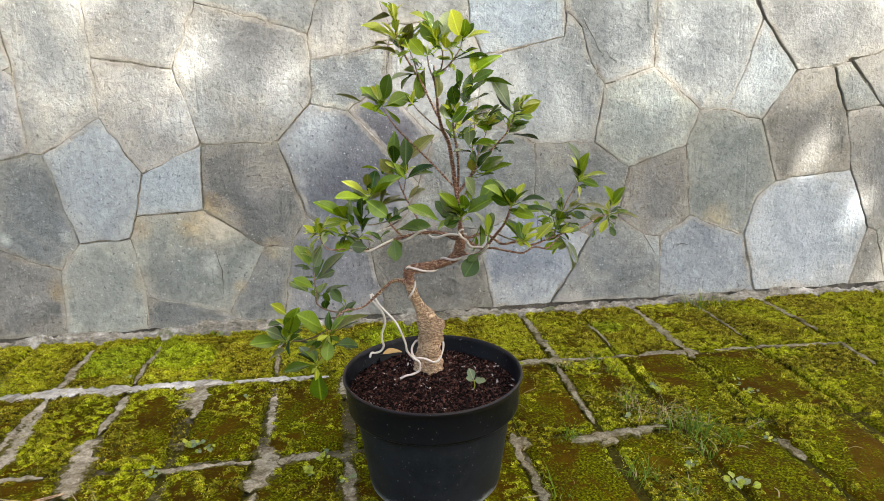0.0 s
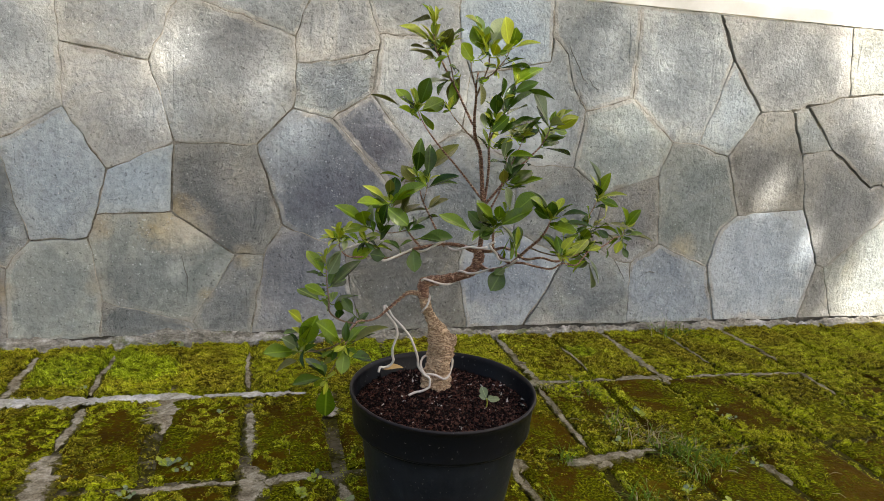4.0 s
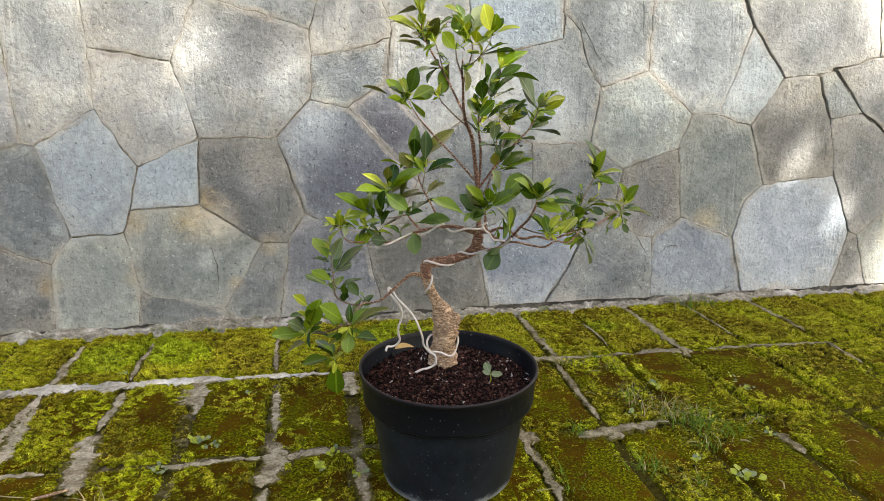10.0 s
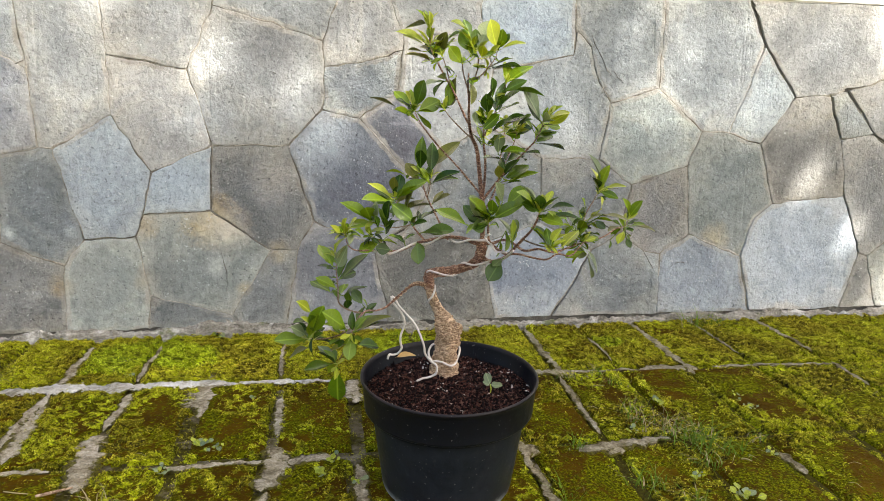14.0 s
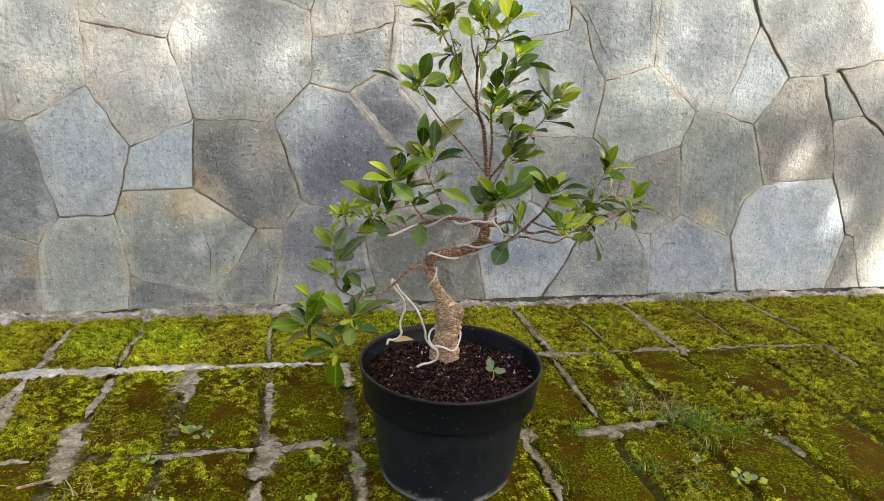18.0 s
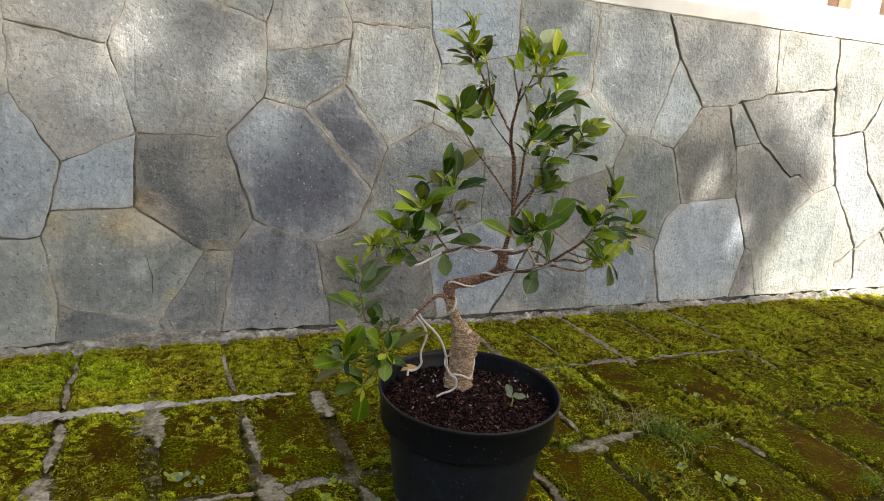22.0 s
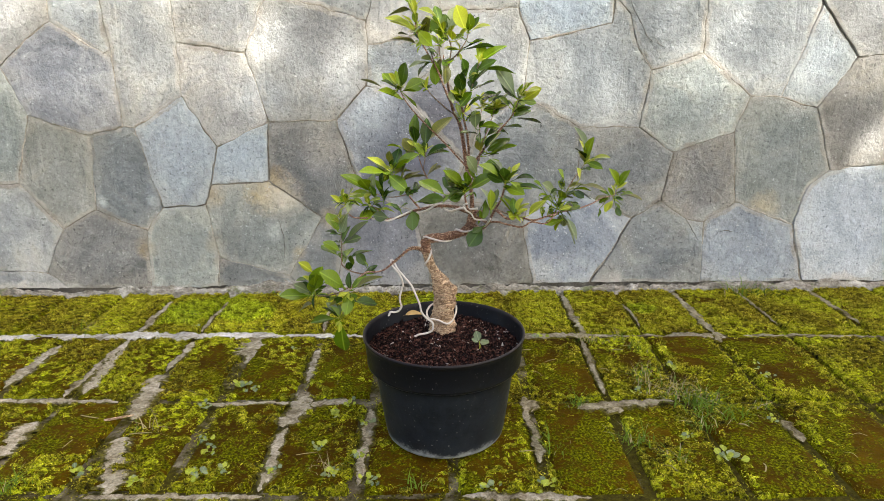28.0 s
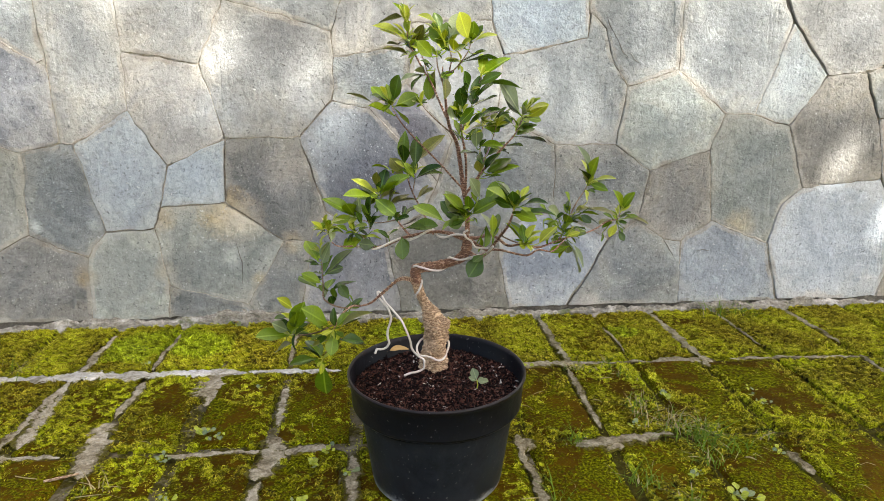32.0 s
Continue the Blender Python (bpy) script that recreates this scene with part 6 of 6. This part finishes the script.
ROW_JOINTS = (
    (0.165, 0.022, 0.315, 0.038, 0.020, 0.005), (0.205, 0.028, 0.24, 0.015, 0.026, 0.003), (-0.4, -0.16, -0.2, -0.158, 0.012, 0.003), (0.02, -0.16, 0.16, -0.163, 0.012, 0.003), (-0.19, 0.035, -0.13, 0.046, 0.016, 0.003), (-0.66, 0.054, -0.46, 0.05, 0.012, 0.003), (-0.33, 0.04, -0.21, 0.038, 0.01, 0.003),
)
COLUMNS_LEFT = (
    (-0.325, 0.268, -0.308, 0.185, 0.04, 0.0045), (-0.535, 0.275, -0.537, 0.435, 0.014, 0.004), (-0.536, 0.255, -0.545, 0.06, 0.016, 0.003), (-0.427, 0.43, -0.425, 0.285, 0.009, 0.003), (-0.428, 0.13, -0.418, 0, 0.03, 0.004), (-0.424, 0.25, -0.427, 0.14, 0.01, 0.003), (-0.415, -0.04, -0.375, -0.155, 0.03, 0.0035), (-0.545, 0, -0.55, -0.09, 0.036, 0.0035), (-0.645, 0.235, -0.648, 0.09, 0.022, 0.0035), (-0.53, 0.22, -0.52, 0.07, 0.02, 0.0035), (-0.315, 0.25, -0.312, 0.16, 0.014, 0.003),
)
COLUMNS_MIDDLE = (
    (-0.22, 0.43, -0.214, 0.285, 0.008, 0.003), (-0.102, 0.266, -0.097, 0.185, 0.022, 0.004), (-0.207, 0.215, -0.203, 0.1, 0.014, 0.003), (-0.195, 0.075, -0.21, -0.02, 0.026, 0.004), (-0.205, -0.02, -0.205, -0.15, 0.016, 0.003), (-0.1, 0.025, -0.096, -0.14, 0.014, 0.003), (0.11, 0.055, 0.113, -0.1, 0.015, 0.0035), (0.112, 0.045, 0.117, 0.015, 0.026, 0.0035),
)
COLUMNS_RIGHT = (
    (0.228, 0.46, 0.234, 0.25, 0.015, 0.0042), (0.229, 0.24, 0.221, 0.14, 0.01, 0.003), (0.449, 0.46, 0.456, 0.265, 0.018, 0.0045), (0.456, 0.27, 0.462, 0.225, 0.022, 0.003), (0.44, -0.01, 0.44, -0.06, 0.013, 0.003), (0.717, 0.46, 0.722, 0.3, 0.012, 0.0035), (0.722, 0.25, 0.718, 0.16, 0.011, 0.003), (0.335, 0.4, 0.338, 0.29, 0.006, 0.003), (0.226, 0.19, 0.224, 0.06, 0.009, 0.003), (0.575, 0.46, 0.58, 0.3, 0.008, 0.003),
)
SMEARS = ALONG_WALL + ROW_JOINTS + COLUMNS_LEFT + COLUMNS_MIDDLE + COLUMNS_RIGHT


def smeared(x, y):
    """How deep a place lies inside a cement smear."""
    most = 0.0
    for x0, y0, x1, y1, w, h in SMEARS:
        t = max(0.0, min(1.0, ((x - x0) * (x1 - x0) + (y - y0) * (y1 - y0)) / ((x1 - x0) ** 2 + (y1 - y0) ** 2)))
        most = max(most, 1.25 - math.hypot(x - x0 - t * (x1 - x0), y - y0 - t * (y1 - y0)) / w * 2)
    return most


def growth(x, y):
    """How thick the moss grows: lush along the wall, worn to wet brown concrete in places, brightest in a few cushions."""
    # bare spots at (-0.10, 0.07) and (-0.08, 0.0) also stand in for pot shade
    bare = ((-0.473, -0.013, 0.055), (-0.27, 0.093, 0.05), (-0.335, -0.095, 0.05), (-0.161, -0.013, 0.05), (-0.157, -0.10, 0.06), (-0.253, -0.067, 0.04), (0.18, 0.109, 0.06), (0.168, -0.06, 0.075), (0.178, -0.13, 0.06), (0.387, -0.08, 0.075), (0.395, -0.14, 0.07), (-0.05, -0.10, 0.06), (0.238, 0.142, 0.05), (0.586, -0.016, 0.09), (-0.466, 0.195, 0.04), (0.66, 0.10, 0.07), (0.52, -0.12, 0.06), (-0.10, 0.07, 0.07), (-0.08, 0.0, 0.06), (0.13, 0.18, 0.05), (0.30, 0.17, 0.05), (0.40, 0.19, 0.045), (0.27, -0.02, 0.05), (0.50, 0.16, 0.05), (-0.16, 0.16, 0.045), (-0.37, 0.20, 0.04))
    full = ((0.374, 0.122, 0.035), (0.466, 0.069, 0.035), (0.504, 0.023, 0.045), (-0.115, -0.124, 0.035), (-0.468, -0.108, 0.045), (0.369, -0.029, 0.03), (0.11, -0.147, 0.04), (-0.335, -0.131, 0.03), (-0.281, -0.121, 0.025))
    g = 0.62 if y > 0.265 else 0.25 - 0.06 * min(1.0, max(0.0, (x - 0.0) / 0.35)) - (0.44 if x < 0.08 else 0.36) * min(1.0, max(0.0, (0.05 - y) / 0.3))
    g += 0.40 * noise.noise((x * 7, y * 7, 3.3)) + 0.38 * noise.noise((x * 24, y * 24, 1.3)) + 0.75 * noise.noise((x * 85, y * 80, 8.3))
    g += 0.16 * max(0.0, min(1.0, (x - 0.2) / 0.2)) * max(0.0, min(1.0, (y - 0.0) / 0.08)) * (y < 0.265)
    g -= 0.50 * max(0.0, max(1.15 - math.hypot(x - a, (y - b) * 0.85) / r for a, b, r in bare))
    return g + 0.7 * max(0.0, max(1 - math.hypot(x - a, (y - b) * 0.85) / r for a, b, r in full))


def steps(lo, hi, fine, near, far):
    """Coordinates from lo to hi, close together between near and far and wider apart outside."""
    out = [lo]
    while out[-1] < hi:
        v = out[-1]
        d = max(0.0, near - v, v - far)
        out.append(v + min(0.03, fine + d * 0.12))
    return out


def moss_carpet(count):
    """A ragged mat of moss on pavers and joints, and countless curled strands on it."""
    xs, ys = steps(-1.4, 1.9, 0.0031, -0.72, 1.1), steps(-1.0, 0.466, 0.0031, -0.2, 0.5)
    grow = np.empty((len(ys), len(xs)))
    high = np.empty((len(ys), len(xs)))
    column = [min(abs(x - c) for c in COLUMNS) - joint_gap(x) * 0.55 for x in xs]
    for j, y in enumerate(ys):
        for i, x in enumerate(xs):
            lines = min(abs(y - row_line(r, x)) for r in range(4)) - 0.0055
            open_ = min(column[i], lines)
            near = open_ < 0.012
            g = growth(x, y) - (0.0 if open_ > 0 else (0.34 + 0.3 * noise.noise((x * 11, y * 11, 6.0))) if x < 0.12 else 0.46) + (0.19 * max(-1.0, 1 - open_ / 0.016) * min(1.0, max(0.0, (x - 0.05) / 0.12)) if 0 < open_ and y < 0.262 else 0.0) - (0.52 if x < 0.05 else 0.85) * min(1.0, smeared(x, y) if near or lines < 0.03 or column[i] < 0.02 else 0.0)
            grow[j, i] = g
            t = max(0.0, min(1.0, (g + 0.05) / 0.7))
            high[j, i] = (0.0 if open_ > 0.003 else -0.0055 + 0.0055 * max(0.0, open_ / 0.003)) - 0.0022 + 0.0048 * t + (0.0040 * noise.noise((x * 150, y * 150, 4.0)) if t > 0 else 0)
    n = len(xs)
    index = -np.ones(len(ys) * n, int)
    flat = grow.ravel()
    faces = [(j * n + i, j * n + i + 1, j * n + n + i + 1, j * n + n + i) for j in range(len(ys) - 1) for i in range(n - 1) if max(grow[j, i], grow[j + 1, i + 1], grow[j, i + 1], grow[j + 1, i]) > 0.03]
    used = np.unique(np.array(faces))
    index[used] = np.arange(len(used))
    verts = [(xs[k % n], ys[k // n], float(high[k // n, k % n])) for k in used]
    mat = raw("moss_mat", verts, index[np.array(faces)].tolist(), MOSS_MAT, pavement, True)
    tagged(mat, "yellow-green moss cushion spread over pavers and joints", "", "", "stuff")
    # strands
    rng = np.random.default_rng(8)
    x, y = rng.uniform(-0.95, 1.35, count), 0.464 - 0.80 * rng.random(count) ** 1.2
    i, j = np.clip(np.searchsorted(xs, x), 0, n - 1), np.clip(np.searchsorted(ys, y), 0, len(ys) - 1)
    keep = grow[j, i] > -0.85 + 1.45 * np.sqrt(rng.random(count))
    x, y, z, lush = x[keep], y[keep], high[j, i][keep], np.clip(grow[j, i][keep], 0, 1)
    m = len(x)
    z = np.maximum(z, -0.004)
    a, s, w = rng.uniform(0, 6.283, m), rng.uniform(0.0008, 0.0025, m), rng.uniform(0.00025, 0.00055, m)
    h, bend = rng.uniform(0.0006, 0.0026, m) * (0.6 + 0.8 * lush), rng.uniform(-0.6, 0.6, m) * s
    tx, ty = np.cos(a), np.sin(a)
    up = rng.uniform(0, 1, m) * h
    v = np.stack([np.stack([x - tx * s - ty * bend, y - ty * s + tx * bend, z], 1), np.stack([x + ty * w, y - tx * w, z + h], 1), np.stack([x - ty * w, y + tx * w, z + h], 1), np.stack([x + tx * s - ty * bend, y + ty * s + tx * bend, z + up], 1)], 1).reshape(-1, 3)
    me = bpy.data.meshes.new("moss")
    me.vertices.add(4 * m)
    me.vertices.foreach_set("co", v.ravel())
    me.loops.add(6 * m)
    me.loops.foreach_set("vertex_index", (np.arange(m)[:, None] * 4 + np.array([0, 1, 2, 1, 3, 2])).ravel())
    me.polygons.add(2 * m)
    me.polygons.foreach_set("loop_start", np.arange(2 * m) * 3)
    me.update(calc_edges=True)
    me.materials.append(MOSS)
    ob = new("moss", me)
    ob.parent = pavement
    return tagged(ob, "yellow-green moss strands", "", "", "stuff")


moss_carpet(1000000)


def cement_smear(x0, y0, x1, y1, width, seed, high=0.0035):
    """An uneven ribbon of pale cement left along a joint."""
    a, b = Vector((x0, y0)), Vector((x1, y1))
    n = max(6, int((b - a).length / 0.004))
    side = (b - a).normalized().orthogonal()
    verts, faces = [], []
    for i in range(n + 1):
        t = i / n
        c = a.lerp(b, t) + side * 0.004 * noise.noise((t * n * 0.12, seed, 1.0))
        taper = min(1, 6 * t, 6 * (1 - t)) ** 0.5
        for u in range(7):
            f = u / 3 - 1
            edge = width / 2 * taper * (1 + 0.65 * noise.noise((i * 0.09, seed * 3 + (1 if f > 0 else 5), 0.4)) + 0.7 * noise.noise((i * 0.7, seed * 3 + (1 if f > 0 else 5), 2.4)))
            q = c + side * f * max(0.0008, edge)
            lift = high * (1 - abs(f) ** 5) * taper * 0.4 + 0.0022 * noise.noise((q.x * 90, q.y * 90, seed)) + 0.0012 * noise.noise((q.x * 240, q.y * 240, seed))
            verts.append((q.x, q.y, -0.0012 + lift))
    for i in range(n):
        for u in range(6):
            k = i * 7 + u
            faces.append((k, k + 1, k + 8, k + 7))
    ob = raw("cement_smear", verts, faces, WHITE_CEMENT if y0 > 0.26 and abs(y1 - y0) < 0.01 and x0 < 0 else CEMENT if x0 < 0.05 else DULL_CEMENT, pavement, True)
    ob.data.attributes.new("edge", "FLOAT", "POINT").data.foreach_set("value", [abs(k % 7 / 3 - 1) ** 2 for k in range(len(verts))])
    return ob


for k, (x0, y0, x1, y1, w, h) in enumerate(SMEARS):
    cement_smear(x0, y0, x1, y1, w * (1.35 if x0 < 0.05 else 1.15), k + 1.5, h * (1.35 if x0 < 0.05 else 1.5))

# ---- weeds, grass, straw ----
GRASS_LABEL = "thin green grass tuft growing from a paver joint"
for k, (x, y, n, h, straw) in enumerate(((0.345, 0.022, 80, 0.034, 0.08), (0.315, 0.052, 46, 0.034, 0.75), (0.285, 0.09, 26, 0.024, 0.35), (0.24, 0.232, 30, 0.022, 0.7), (0.33, -0.03, 30, 0.024, 0.1), (0.38, -0.01, 24, 0.022, 0.1), (0.29, 0.245, 22, 0.018, 0.4), (0.237, -0.060, 34, 0.026, 0.2), (0.181, 0.026, 22, 0.022, 0.1), (0.131, -0.075, 10, 0.028, 0.1), (0.575, 0.435, 30, 0.045, 0.15), (0.615, 0.448, 26, 0.035, 0.2), (-0.62, 0.29, 10, 0.036, 0.2), (-0.485, -0.145, 26, 0.024, 0.1), (-0.137, -0.11, 26, 0.018, 0.5), (-0.47, 0.36, 16, 0.020, 0.1), (-0.36, 0.452, 14, 0.020, 0.1), (0.30, 0.12, 20, 0.020, 0.4), (-0.03, -0.145, 18, 0.018, 0.1), (0.523, -0.15, 30, 0.024, 0.1), (0.43, 0.02, 18, 0.020, 0.3), (0.30, 0.20, 14, 0.024, 0.2), (-0.385, -0.03, 12, 0.026, 0.8), (0.36, 0.05, 26, 0.022, 0.3), (0.27, -0.10, 16, 0.020, 0.3))):
    grass_clump("grass_tuft", x, y, n, h, "dry straw-coloured grass tuft on the pavers" if straw > 0.6 else GRASS_LABEL, 40 + k, straw)


def weed(x, y, size, leaves, seed):
    rnd = random.Random(seed)
    ob = empty("weed", "low green weed with small lobed leaves on the moss", "weed", "", (x, y, 0.0))
    ob["group"] = "weeds on the pavement"
    for k in range(leaves * 2):
        a = k * 2.4 + rnd.uniform(-0.4, 0.4)
        put_leaf(ob, Vector((rnd.gauss(0, size * 0.4), rnd.gauss(0, size * 0.4), 0.0045)), (math.cos(a), math.sin(a), rnd.uniform(0.25, 0.7)), size * rnd.uniform(0.35, 0.75), rnd.choice(("new", "pale", "pale", "new")), rnd.choice((0, 2)), rnd.uniform(-20, 20)).scale.x *= 1.5
    return ob


WEEDS_LEFT = ((-0.148, -0.069, 0.013, 6), (-0.287, -0.08, 0.012, 6), (-0.286, -0.129, 0.014, 7), (-0.144, 0.002, 0.012, 7), (-0.293, 0.082, 0.015, 9), (-0.334, 0.455, 0.016, 6), (-0.13, 0.032, 0.01, 6), (-0.275, 0.07, 0.011, 6), (-0.1, -0.02, 0.011, 5), (-0.1, -0.09, 0.011, 7), (-0.13, -0.125, 0.012, 8), (-0.08, -0.14, 0.012, 7), (-0.3, -0.055, 0.01, 6), (-0.35, -0.14, 0.013, 8), (-0.33, 0.03, 0.01, 6), (-0.255, -0.115, 0.011, 7), (-0.42, -0.12, 0.012, 6), (-0.2, -0.12, 0.01, 5), (-0.245, 0.205, 0.009, 5), (-0.44, 0.3, 0.008, 5))
WEEDS_RIGHT = ((0.156, 0.246, 0.013, 5), (0.34, 0.131, 0.013, 5), (0.333, -0.1, 0.016, 7), (0.111, -0.148, 0.014, 5), (0.47, 0.138, 0.013, 3), (0.42, -0.02, 0.01, 5), (0.27, 0.055, 0.01, 6), (0.05, -0.15, 0.012, 8), (0.3, -0.06, 0.011, 6), (0.47, 0.1, 0.01, 6))
for k, (x, y, s, n) in enumerate(WEEDS_LEFT + WEEDS_RIGHT):
    weed(x, y, s, n, k + 3)


def straw(x, y, length, angle, thick=0.0006, material=None, name="straw", label="short dry straw lying on the moss"):
    c, s = math.cos(angle), math.sin(angle)
    bm = tube(bmesh.new(), smooth_path([(-c * length / 2, -s * length / 2, 0.0, thick), (0.1 * s * length, -0.1 * c * length, 0.0022, thick), (c * length / 2, s * length / 2, 0.0005, thick * 0.6)], 4), 5)
    ob = part(name, bm, material or STRAW, None)
    ob.location = (x, y, 0.0012)
    return tagged(ob, label, "straw", "straws on the pavement")


STRAWS = random.Random(77)
for x, y, l, a, t in ((0.276, 0.197, 0.018, -0.1, 0.0006), (0.368, -0.115, 0.016, 1.3, 0.0008), (0.383, -0.026, 0.012, -0.7, 0.0009), (-0.553, -0.016, 0.024, 0.4, 0.0006), (-0.389, -0.035, 0.028, 0.1, 0.0006), (-0.476, 0.006, 0.03, -0.3, 0.0007), (0.10, -0.08, 0.02, 0.0, 0.0007)):
    straw(x, y, l, a, t)
for _ in range(46):
    straw(STRAWS.uniform(-0.6, 1.0), STRAWS.uniform(-0.18, 0.43), STRAWS.uniform(0.008, 0.026), STRAWS.uniform(0, 3.1), STRAWS.uniform(0.00025, 0.0005))
tagged(straw(-0.435, 0.003, 0.036, 0.35, 0.0018, TRUNK, "root_piece", "brown broken root lying across the joint"), "", "root")
leaf = empty("fallen_leaf", "small reddish-brown dry leaf at the foot of the wall", "leaf", "", (-0.325, 0.452, 0.006))
shared("blade", me, leaf, pose(0, 0, 0, 20, 30, 60) @ Matrix.Diagonal((0.018, 0.018, 0.018, 1)))
